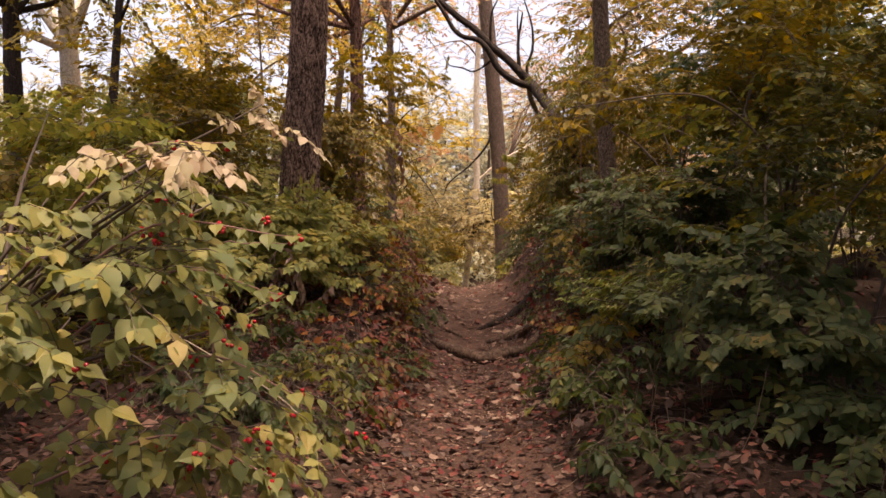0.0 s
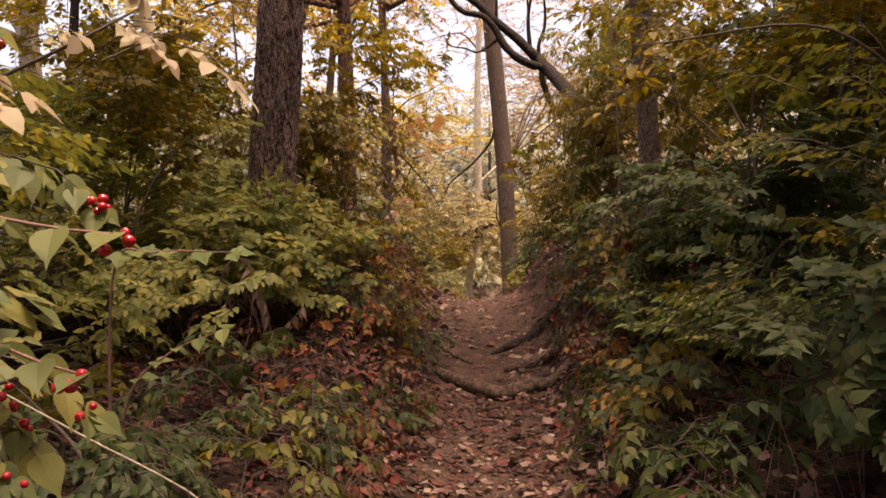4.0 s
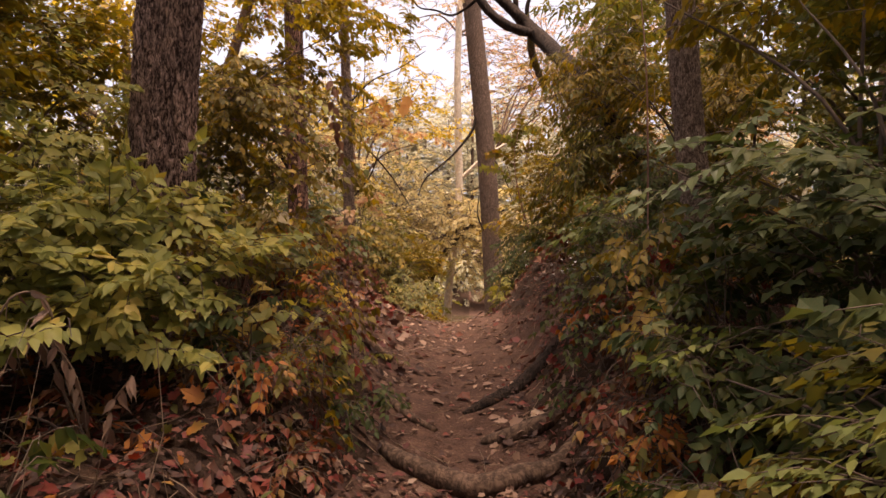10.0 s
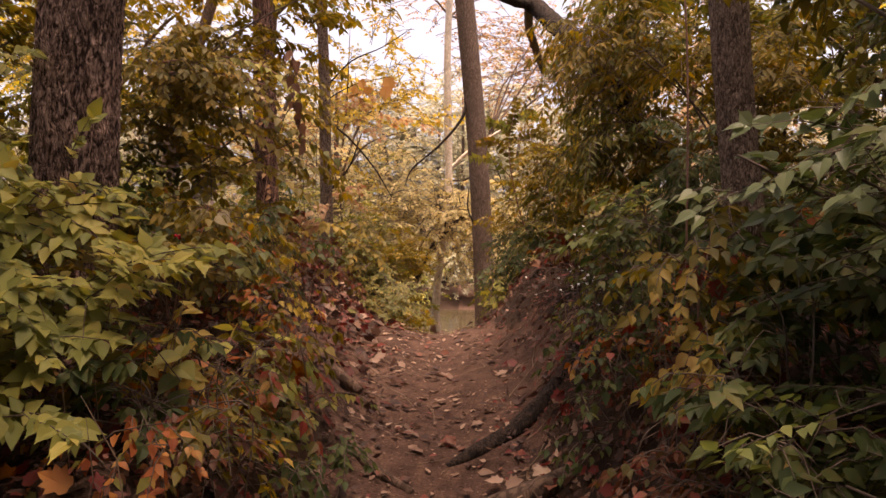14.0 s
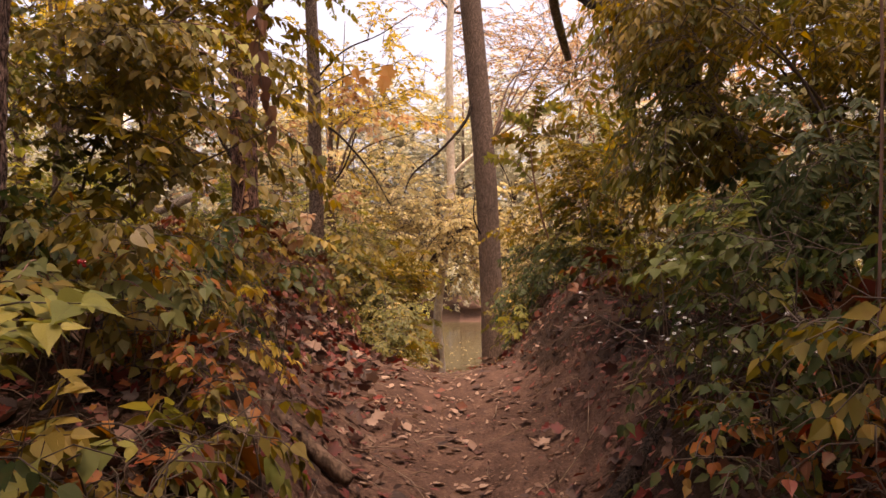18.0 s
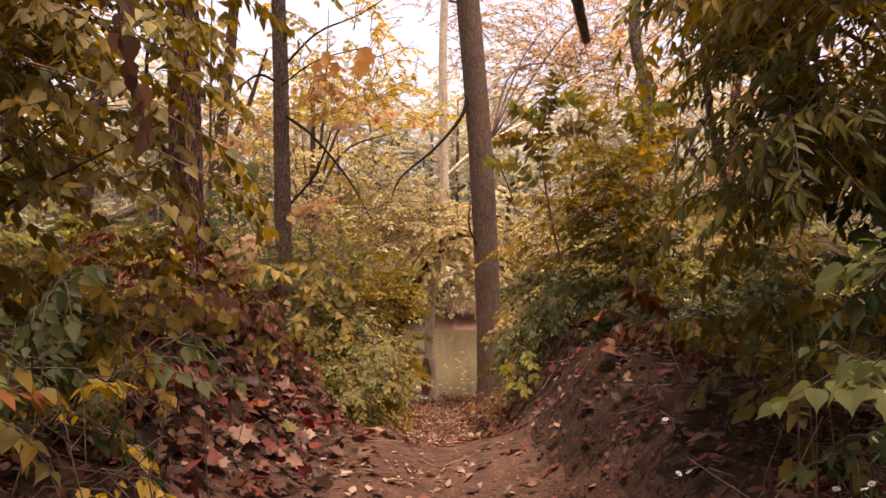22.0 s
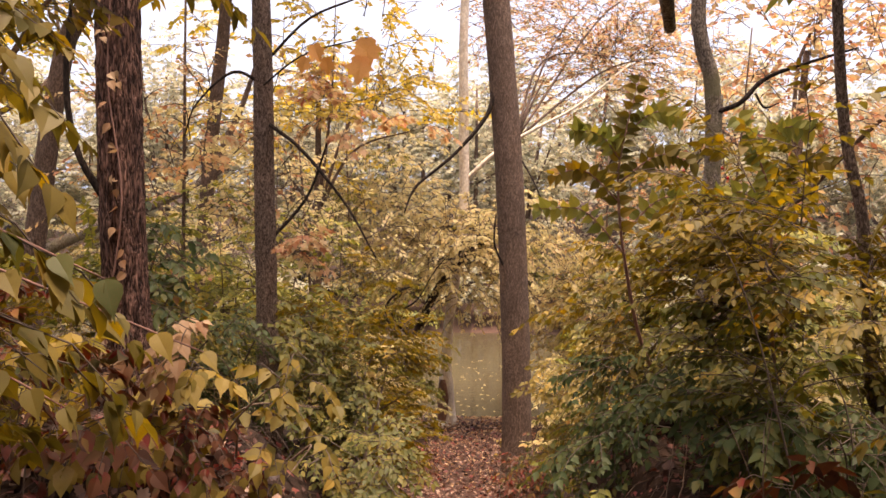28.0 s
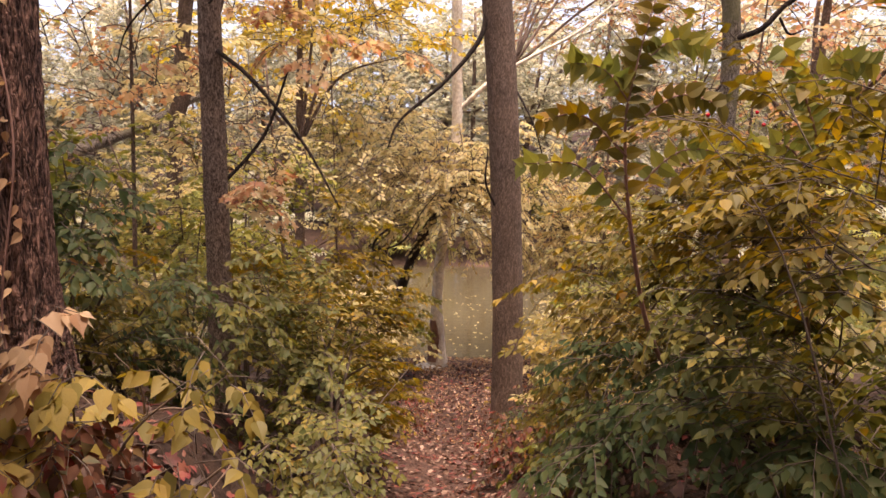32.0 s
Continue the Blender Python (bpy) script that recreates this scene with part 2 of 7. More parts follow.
YELLOW = leaf_material("yellow_leaf", [(0.0, (0.34, 0.27, 0.05)), (0.4, (0.50, 0.36, 0.08)), (0.75, (0.58, 0.42, 0.12)), (1.0, (0.52, 0.28, 0.09))], thin=0.5, spot=0.25)
GOLD = leaf_material("golden_leaf", [(0.0, (0.36, 0.33, 0.165)), (0.4, (0.51, 0.43, 0.225)), (0.8, (0.61, 0.49, 0.275)), (1.0, (0.55, 0.36, 0.19))], thin=0.58, spot=0.15)
ORANGE = leaf_material("orange_leaf", [(0.0, (0.38, 0.31, 0.17)), (0.3, (0.48, 0.36, 0.2)), (0.55, (0.50, 0.33, 0.19)), (0.75, (0.44, 0.23, 0.13)), (0.9, (0.3, 0.12, 0.08)), (1.0, (0.17, 0.075, 0.05))], thin=0.58, own=0.75)
HEART = leaf_material("soft_green_leaf", [(0.0, (0.085, 0.11, 0.038)), (0.5, (0.15, 0.175, 0.055)), (0.85, (0.22, 0.225, 0.068)), (1.0, (0.29, 0.245, 0.075))], spot=0.2)
CRIMSON = leaf_material("crimson_leaf", [(0.0, (0.09, 0.014, 0.014)), (0.6, (0.17, 0.03, 0.024)), (1.0, (0.25, 0.075, 0.045))], thin=0.3, spot=0.2)
DULLGOLD = leaf_material("dull_gold_leaf", [(0.0, (0.17, 0.15, 0.035)), (0.35, (0.28, 0.21, 0.05)), (0.7, (0.40, 0.28, 0.075)), (0.9, (0.46, 0.32, 0.12)), (1.0, (0.36, 0.17, 0.06))], thin=0.45, spot=0.3)
AMBER = leaf_material("amber_leaf", [(0.0, (0.56, 0.26, 0.09)), (1.0, (0.62, 0.33, 0.13))], thin=0.45, spot=0.2)
RUST = leaf_material("rusty_leaf", [(0.0, (0.03, 0.016, 0.012)), (0.3, (0.085, 0.034, 0.02)), (0.5, (0.15, 0.055, 0.026)), (0.6, (0.17, 0.024, 0.018)), (0.75, (0.07, 0.065, 0.02)), (0.9, (0.25, 0.12, 0.035)), (1.0, (0.30, 0.10, 0.035))], thin=0.25)
LITTER = leaf_material("fallen_leaf", [(0.0, (0.018, 0.011, 0.01)), (0.3, (0.042, 0.021, 0.017)), (0.5, (0.07, 0.033, 0.026)), (0.62, (0.13, 0.022, 0.02)), (0.72, (0.17, 0.058, 0.036)), (0.84, (0.11, 0.056, 0.044)), (0.93, (0.21, 0.11, 0.08)), (1, (0.28, 0.175, 0.13))], gloss=0.6, thin=0.12)
# far leaves: distance haze is mixed into this pale, greyed colour
HAZED_FARLEAF = leaf_material("haze_paled_far_leaf", [(0.0, (0.27, 0.285, 0.20)), (0.35, (0.36, 0.35, 0.25)), (0.65, (0.44, 0.395, 0.28)), (0.85, (0.49, 0.41, 0.285)), (1, (0.48, 0.34, 0.23))], thin=0.58, spot=0.1)
BARK_RED = bark_material("furrowed_red_brown_bark", (0.042, 0.018, 0.014), (0.62, 0.405, 0.33), 9, 0.36, bump=1.0)
BARK_SHAG = bark_material("shaggy_dark_red_bark", (0.028, 0.012, 0.010), (0.33, 0.18, 0.14), 11, 0.2, bump=1.0)
BARK_GREY = bark_material("fine_grey_brown_bark", (0.085, 0.055, 0.043), (0.27, 0.19, 0.15), 16, 0.3, bump=0.5)
BARK_BROWN = bark_material("rough_brown_bark", (0.10, 0.064, 0.049), (0.50, 0.365, 0.295), 18, 0.4, bump=0.9)
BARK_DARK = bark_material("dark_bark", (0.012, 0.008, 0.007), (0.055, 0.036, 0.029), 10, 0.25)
BARK_PALE = bark_material("pale_sycamore_bark", (0.55, 0.45, 0.36), (0.88, 0.79, 0.67), 5, 0.5, bump=0.2)
BARK_MOTTLED = bark_material("mottled_grey_bark", (0.07, 0.05, 0.04), (0.44, 0.37, 0.31), 16, 0.4, moss=(0.17, 0.15, 0.08))
ROOTWOOD = bark_material("worn_root_bark", (0.05, 0.031, 0.023), (0.17, 0.108, 0.08), 5, 0.6, bump=0.25)
TWIG = plain_material("twig_bark", (0.085, 0.055, 0.04), 0.8)
DEADWOOD = plain_material("dry_brown_stem", (0.17, 0.11, 0.075), 0.8)
STRAW = plain_material("pale_straw_stem", (0.42, 0.33, 0.24), 0.8)
VINE = plain_material("reddish_vine_stem", (0.26, 0.13, 0.10), 0.7)
BERRY = plain_material("red_berry", (0.45, 0.012, 0.02), 0.25)
FLOWER = plain_material("white_aster_petal", (0.72, 0.70, 0.68), 0.7)
DRYPALE = leaf_material("withered_pale_leaf", [(0.0, (0.26, 0.12, 0.06)), (0.5, (0.38, 0.23, 0.125)), (1.0, (0.5, 0.36, 0.22))], thin=0.3, spot=0.2)
DRYLEAF = leaf_material("dry_leaf", [(0.0, (0.09, 0.05, 0.036)), (0.4, (0.19, 0.11, 0.08)), (0.75, (0.29, 0.185, 0.138)), (1.0, (0.40, 0.28, 0.21))], gloss=0.6, thin=0.15, own=0.8)
EARTH = earth_material("trodden_brown_earth", (0.036, 0.020, 0.0155), (0.077, 0.043, 0.033), (0.145, 0.085, 0.064), (0.25, 0.16, 0.118))
HUMUS = earth_material("dark_leaf_mould", (0.016, 0.010, 0.008), (0.036, 0.021, 0.015), (0.07, 0.04, 0.027), (0.13, 0.065, 0.038))
WATER = water_material()
DEADLEAF = leaf_material("dead_curled_leaf", [(0.0, (0.10, 0.045, 0.03)), (0.5, (0.19, 0.09, 0.06)), (1.0, (0.32, 0.18, 0.12))], spot=0.3, thin=0.25)
STONE = plain_material("pale_stone", (0.68, 0.6, 0.52), 0.85)
BAREWOOD = bark_material("peeled_wood", (0.20, 0.10, 0.07), (0.36, 0.20, 0.145), 7, 0.2, bump=0.3)


# ---- mesh tools ----
def mesh_object(name, verts, faces, mat, parent=None, smooth=False):
    """A mesh object from arrays; faces: one array of triangles or quads, or a list of faces."""
    me = bpy.data.meshes.new(name)
    if isinstance(faces, np.ndarray):
        k = faces.shape[1]
        me.vertices.add(len(verts))
        me.vertices.foreach_set("co", np.asarray(verts, dtype=np.float32).ravel())
        me.loops.add(faces.size)
        me.loops.foreach_set("vertex_index", faces.astype(np.int32).ravel())
        me.polygons.add(len(faces))
        me.polygons.foreach_set("loop_start", np.arange(0, faces.size, k, dtype=np.int32))
        me.update(calc_edges=True)
    else:
        me.from_pydata([tuple(v) for v in verts], [], faces)
        me.update()
    if smooth:
        me.polygons.foreach_set("use_smooth", [True] * len(me.polygons))
    me.materials.append(mat)
    ob = new(name, me)
    if parent:
        ob.parent = parent
    return ob


def thing(name, x, y, z, label, category, group=""):
    """An empty at a thing's base."""
    e = new(name)
    e.location = (x, y, z)
    return tagged(e, label, category, group)


def put_under(ob, parent):
    """Makes ob, built in world coordinates, a part of parent."""
    ob.parent = parent
    base = parent.location if parent.parent is None else parent.location + parent.parent.location
    ob.location = ob.location - base
    return ob


def unit(v):
    return v / np.maximum(np.linalg.norm(v, axis=-1, keepdims=True), 1e-9)


def smooth_line(pts, n):
    """A Catmull-Rom line of n points through pts (with their radii)."""
    p = np.asarray(pts, float)
    p = np.vstack([2 * p[0] - p[1], p, 2 * p[-1] - p[-2]])
    u = np.linspace(0, len(p) - 3 - 1e-6, n)
    i = u.astype(int)
    f = (u - i)[:, None]
    a, b, c, d = p[i], p[i + 1], p[i + 2], p[i + 3]
    return 0.5 * (2 * b + (c - a) * f + (2 * a - 5 * b + 4 * c - d) * f ** 2 + (3 * b - a - 3 * c + d) * f ** 3)


def tube(name, pts, mat, parent=None, sides=8, rings=12, rough=0.0, seed=0, furrows=0):
    """A tapered limb through pts (x, y, z, radius), with an uneven, furrowed skin."""
    rng = np.random.default_rng(seed)
    q = smooth_line(pts, rings)
    c, rad = q[:, :3], np.maximum(q[:, 3], 0.001)
    d = unit(np.gradient(c, axis=0))
    ref = np.array([0.0, 1.0, 0.0]) if abs(d[:, 2]).mean() > 0.5 else np.array([0.0, 0.0, 1.0])
    s = unit(np.cross(d, ref))
    t = np.cross(d, s)
    a = np.linspace(0, 2 * math.pi, sides, endpoint=False)
    k = np.ones((rings, sides))
    if rough:
        h = np.cumsum(np.linalg.norm(np.diff(c, axis=0, prepend=c[:1]), axis=1))[:, None]
        for f in range(1, 4):
            k += rough * 0.6 / f * np.sin(a[None] * f + rng.uniform(0, 6) + h * rng.uniform(0.6, 2.2))
        if furrows:
            wob = 0.8 * np.sin(h * 3.1 + a[None] * 3) + 0.5 * np.sin(h * 7.3 + a[None] * 5 + 1)
            k += rough * 0.9 * np.abs(np.sin(a[None] * furrows / 2 + wob)) * (0.75 + 0.25 * np.sin(h * 17 + a[None] * 9))
        k += rough * 0.35 * rng.standard_normal((rings, sides))
    v = c[:, None] + rad[:, None, None] * k[..., None] * (np.cos(a)[None, :, None] * s[:, None] + np.sin(a)[None, :, None] * t[:, None])
    v = np.vstack([v.reshape(-1, 3), c[:1], c[-1:]])
    faces = []
    for i in range(rings - 1):
        for j in range(sides):
            j2 = (j + 1) % sides
            faces.append((i * sides + j, i * sides + j2, (i + 1) * sides + j2, (i + 1) * sides + j))
    e0, e1 = rings * sides, rings * sides + 1
    for j in range(sides):
        j2 = (j + 1) % sides
        faces.append((e0, j2, j))
        faces.append((e1, (rings - 1) * sides + j, (rings - 1) * sides + j2))
    ob = mesh_object(name, v, faces, mat, None, True)
    return put_under(ob, parent) if parent else ob


# leaf blades: y runs from stalk to tip, 1 long
OVATE = (np.array([(0, 0, 0), (0, .35, -.02), (0, .7, -.04), (0, 1, -.12), (-.24, .3, .05), (-.15, .64, .0), (.24, .3, .05), (.15, .64, .0)]),
         np.array([(0, 1, 4), (1, 5, 4), (1, 2, 5), (2, 3, 5), (0, 6, 1), (1, 6, 7), (1, 7, 2), (2, 7, 3)]))
BROAD = (np.array([(0, 0, 0), (0, .35, -.02), (0, .7, -.04), (0, 1, -.12), (-.33, .27, .05), (-.27, .6, .0), (.33, .27, .05), (.27, .6, .0)]), OVATE[1])
MID = (np.array([(0, 0, 0), (-.3, .31, .05), (-.19, .66, .0), (0, 1, -.12), (.19, .66, .0), (.3, .31, .05)]), np.array([(0, 3, 1), (1, 3, 2), (0, 5, 3), (5, 4, 3)]))
NARROW = (OVATE[0] * np.array([0.68, 1, 1]), OVATE[1])
ROUND = (OVATE[0] * np.array([1.35, 1, 1]), OVATE[1])
SIMPLE = (np.array([(0, 0, 0), (-.3, .48, .05), (0, 1, -.06), (.3, .48, .05)]), np.array([(0, 2, 1), (0, 3, 2)]))
LOBED = (np.array([(0, 0, 0), (0, .38, -.03), (-.28, .06, .02), (-.22, .3, .03), (-.56, .5, .07), (-.2, .55, .02), (0, 1, -.1), (.2, .55, .02), (.56, .5, .07), (.22, .3, .03), (.28, .06, .02)]),
         np.array([(1, 2, 0), (1, 3, 2), (1, 4, 3), (1, 5, 4), (1, 6, 5), (1, 7, 6), (1, 8, 7), (1, 9, 8), (1, 10, 9), (1, 0, 10)]))

SYCAMORE = (np.array([(0, 0, 0), (0, .42, -.04), (-.16, -.04, .02), (-.34, .1, .04), (-.3, .24, .03), (-.56, .46, .08), (-.36, .5, .04), (-.4, .72, .04), (-.2, .68, .0), (-.12, .86, -.04), (0, 1, -.1),
                      (.12, .86, -.04), (.2, .68, .0), (.4, .72, .04), (.36, .5, .04), (.56, .46, .08), (.3, .24, .03), (.34, .1, .04), (.16, -.04, .02)]), np.array([(1, 0 if i == 18 else i + 1, i if i > 1 else 0) for i in range(1, 19)]))

MAPLE = (np.array([(0, 0, 0), (0, .42, -.03), (-.26, .04, .02), (-.34, .26, .04), (-.52, .5, .08), (-.27, .62, .02), (0, 1, -.1), (.27, .62, .02), (.52, .5, .08), (.34, .26, .04), (.26, .04, .02)]), LOBED[1])


def fine_blade(profile, droop=0.14, cup=0.06):
    """A smoother blade from half-widths at even stations, with a midrib, a cupped face and a drooping tip."""
    n = len(profile) - 1
    v, f = [], []
    for i, w in enumerate(profile):
        t = i / n
        z = -droop * t * t
        v += [(-w, t - 0.05 * (w > 0.02), z + cup * w * 4), (0, t, z), (w, t - 0.05 * (w > 0.02), z + cup * w * 4)]
    for i in range(n):
        k = 3 * i
        f += [(k, k + 1, k + 4), (k, k + 4, k + 3), (k + 1, k + 2, k + 5), (k + 1, k + 5, k + 4)]
    return np.array(v), np.array(f)


FINE_OVATE = fine_blade((0.015, 0.23, 0.3, 0.285, 0.215, 0.115, 0.04, 0.003))
FINE_NARROW = fine_blade((0.01, 0.1, 0.155, 0.165, 0.14, 0.085, 0.03, 0.003))
FINE_BROAD = fine_blade((0.015, 0.26, 0.335, 0.33, 0.26, 0.15, 0.05, 0.003))
FINE_ROUND = fine_blade((0.02, 0.3, 0.37, 0.36, 0.29, 0.18, 0.06, 0.004))


def leaf_frames(d, up):
    y = unit(d)
    x = unit(np.cross(y, up))
    return x, y, np.cross(x, y)


def leaves(name, blade, p, d, up, size, mat, parent):
    """Many leaves in one mesh: stalk points p, directions d, upper sides up."""
    x, y, z = leaf_frames(d, up)
    bv, bf = blade
    v = p[:, None] + size[:, None, None] * (bv[None, :, :1] * x[:, None] + bv[None, :, 1:2] * y[:, None] + bv[None, :, 2:] * z[:, None])
    f = bf[None] + (np.arange(len(p)) * len(bv))[:, None, None]
    ob = mesh_object(name, v.reshape(-1, 3), f.reshape(-1, 3), mat)
    return tagged(put_under(ob, parent), kind="stuff")


def leaf_objects(name, blade, p, d, up, size, mat, parent):
    """Leaves as objects of their own, all on one blade."""
    me = bpy.data.meshes.new(name)
    me.from_pydata([tuple(v) for v in blade[0]], [], [tuple(int(i) for i in f) for f in blade[1]])
    me.materials.append(mat)
    x, y, z = leaf_frames(d, up)
    base = np.array(parent.location + parent.parent.location if parent.parent else parent.location)
    for i in range(len(p)):
        ob = new(name, me)
        m = Matrix(np.array([x[i], y[i], z[i]]).T.tolist()).to_4x4() @ Matrix.Scale(float(size[i]), 4)
        m.translation = Vector((p[i] - base).tolist())
        ob.parent = parent
        ob.matrix_basis = m


def twigs(rng, centre, radii, n, length, pairs, droop=0.25, flat=0.5, shell=0.45, root=None, bunch=6):
    """Boughs through an egg-shaped crown, each a flat spray of twigs with leaves in two ranks along them.
    Returns leaf places, directions and upper sides, and the starts, middles and ends of boughs and twigs."""
    c, r = np.array(centre, float), np.array(radii, float)
    nb = max(1, int(round(n / bunch)))
    g = unit(rng.standard_normal((nb, 3)))
    s = c + g * rng.uniform(0, 1, (nb, 1)) ** shell * rng.uniform(0.8, 1.12, (nb, 1)) * r
    out = unit(s - (np.array(root, float) if root is not None else c - np.array([0, 0, r[2] * 0.6])))
    bd = unit(out * np.array([1, 1, flat]) + rng.normal(0, 0.35, (nb, 3)) * np.array([1, 1, 0.5]))
    face = unit(np.array([0, 0, 1.0]) + out * np.array([0.75, 0.75, 0]) + rng.normal(0, 0.22, (nb, 3)))
    bs = unit(np.cross(bd, face))
    bl = length * rng.uniform(0.75, 1.3, (nb, 1))
    ba, bb = s - bd * bl * 0.55, s + bd * bl * 0.5
    bb[:, 2] -= droop * 0.5 * bl[:, 0]
    bmid = (ba + bb) / 2
    bmid[:, 2] += droop * 0.3 * bl[:, 0]
    k = np.arange(n) % nb
    j = np.arange(n) // nb
    count = max(1, int(np.ceil(n / nb)))
    w = ((j + 0.6 + rng.uniform(-0.25, 0.25, n)) / count)[:, None]
    a = (1 - w) ** 2 * ba[k] + 2 * w * (1 - w) * bmid[k] + w * w * bb[k]
    t = unit(2 * (1 - w) * (bmid[k] - ba[k]) + 2 * w * (bb[k] - bmid[k]))
    sg = np.where(j % 2, -1.0, 1.0)[:, None]
    an = rng.normal(0.85, 0.2, (n, 1)) * np.where(w > 0.86, 0.2, 1)
    d = unit(t * np.cos(an) + sg * bs[k] * np.sin(an) + rng.normal(0, 0.1, (n, 3)))
    ln = length * rng.uniform(0.5, 0.95, (n, 1)) * (1.12 - 0.45 * w)
    b = a + d * ln
    b[:, 2] -= droop * 0.8 * ln[:, 0]
    m = (a + b) / 2
    m[:, 2] += droop * 0.3 * ln[:, 0]
    side = unit(np.cross(d, face[k]))
    P, D, U = [], [], []
    for f in (np.arange(pairs) + 0.7) / pairs:
        q = (1 - f) ** 2 * a + 2 * f * (1 - f) * m + f * f * b
        t = unit(2 * (1 - f) * (m - a) + 2 * f * (b - m))
        for sg in (-1, 1):
            an = rng.normal(0.95, 0.2, (n, 1))
            dd = t * np.cos(an) + sg * side * np.sin(an) + rng.normal(0, 0.12, (n, 3))
            dd[:, 2] -= droop * rng.uniform(0.4, 1.8, n)
            P.append(q + rng.normal(0, 0.006, (n, 3)))
            D.append(dd)
            U.append(face[k] + rng.normal(0, 0.25, (n, 3)))
    P.append(b), D.append(unit(b - m)), U.append(face[k] + rng.normal(0, 0.3, (n, 3)))
    return np.vstack(P), np.vstack(D), np.vstack(U), (np.vstack([a, ba]), np.vstack([m, bmid]), np.vstack([b, bb]))


def twig_mesh(name, segs, rad, mat, parent):
    """All the thin twigs of one plant, three-sided."""
    a, m, b = segs
    n = len(a)
    pts = [a, m, b]
    v = []
    for i, (p, r) in enumerate(zip(pts, (rad, rad * 0.8, rad * 0.4))):
        t = unit(b - a)
        s = unit(np.cross(t, np.array([0.3, 0.2, 1.0])))
        u = np.cross(t, s)
        for k in range(3):
            w = 2 * math.pi * k / 3
            v.append(p + r * (math.cos(w) * s + math.sin(w) * u))
    v = np.stack(v, 1)
    f = []
    for i in range(2):
        for k in range(3):
            k2 = (k + 1) % 3
            f.append((i * 3 + k, i * 3 + k2, i * 3 + 3 + k2, i * 3 + 3 + k))
    f = np.array(f)[None] + (np.arange(n) * 9)[:, None, None]
    ob = mesh_object(name, v.reshape(-1, 3), f.reshape(-1, 4), mat)
    return tagged(put_under(ob, parent), kind="stuff")


# ---- terrain ----
def lerp_table(v, table):
    xs, ys = zip(*table)
    return np.interp(v, xs, ys)


LATTICE = np.random.default_rng(3).uniform(-1, 1, (256, 256))


def lumps(x, y, size, octaves=4):
    """Uneven ground: smooth random lumps of about the given size, with finer ones on them."""
    out, gain = 0, 1.0
    for k in range(octaves):
        u, v = x / size * 2 ** k + 17.3 * k, y / size * 2 ** k + 5.1 * k
        i, j = np.floor(u).astype(int), np.floor(v).astype(int)
        f, g = u - i, v - j
        f, g = f * f * (3 - 2 * f), g * g * (3 - 2 * g)
        a = LATTICE[i % 256, j % 256] * (1 - f) + LATTICE[(i + 1) % 256, j % 256] * f
        b = LATTICE[i % 256, (j + 1) % 256] * (1 - f) + LATTICE[(i + 1) % 256, (j + 1) % 256] * f
        out = out + gain * (a * (1 - g) + b * g)
        gain *= 0.5
    return out


TRAIL_X = [(-30, 0.5), (4, 0.45), (7.5, 0.36), (9.5, 0.22), (11, 0.08), (13, -0.1), (16, -0.2), (25, -0.15), (60, 0)]
TRAIL_Z = [(-30, -0.6), (0, -0.1), (5, -0.06), (7.2, -0.01), (7.55, 0.06), (8.3, 0.2), (9.5, 0.34), (10.5, 0.4), (11.1, 0.4), (11.7, 0.3), (13, -0.12), (16, -0.98), (19.7, -1.85), (21.5, -2.06), (23.5, -2.24), (25.2, -2.4), (25.7, -2.6), (26.2, -3.0), (27, -3.3), (37, -3.4), (39.5, -2.7), (44, -1.6), (60, 0.2), (110, 4), (400, 8)]
SIDE_Z = [(-30, -0.5), (0, 0.05), (3, 0.1), (5.5, 0.3), (7, 0.58), (8.5, 0.74), (11, 0.8), (13.2, 0.72), (15, 0.1), (17, -0.75), (19.7, -1.6), (21.5, -1.95), (23.5, -2.2), (25.2, -2.4), (25.7, -2.6), (26.2, -3.0), (27, -3.3), (37, -3.4), (39.5, -2.65), (44, -1.6), (60, 0.2), (110, 4), (400, 8)]


def ground_z(x, y):
    """The height of the ground: a trodden trail over a saddle between two banks, down to a river, and woods beyond."""
    x, y = np.asarray(x, float), np.asarray(y, float)
    d = x - lerp_table(y, TRAIL_X)
    half = lerp_table(y, [(0, 0.6), (5, 0.5), (8, 0.42), (11, 0.46), (14, 0.4), (25, 0.6)])
    rise = np.where(d > 0, lerp_table(y, [(0, 1.2), (6, 0.75), (9, 0.5), (12, 0.55), (15, 1.2)]), lerp_table(y, [(0, 1.2), (6, 0.8), (9, 0.75), (11, 1.1), (13, 0.8), (15, 1.2)]))
    k = np.clip((np.abs(d) - half * 0.85) / rise, 0, 1)
    k = k * k * (3 - 2 * k)
    z = lerp_table(y, TRAIL_Z) * (1 - k) + lerp_table(y, SIDE_Z) * k
    far = np.clip((np.abs(d) - 2) / 6, 0, 1)
    z = z - 0.03 * np.cos(np.clip(d / half, -1, 1) * math.pi) * (y < 24)
    soft = np.clip((26 - y) / 3, 0.15, 1)
    return z + lumps(x, y, 1.1, 3) * (0.02 + 0.07 * k + 0.12 * far) * soft + lumps(x, y, 0.22, 2) * (0.012 + 0.03 * k) * soft


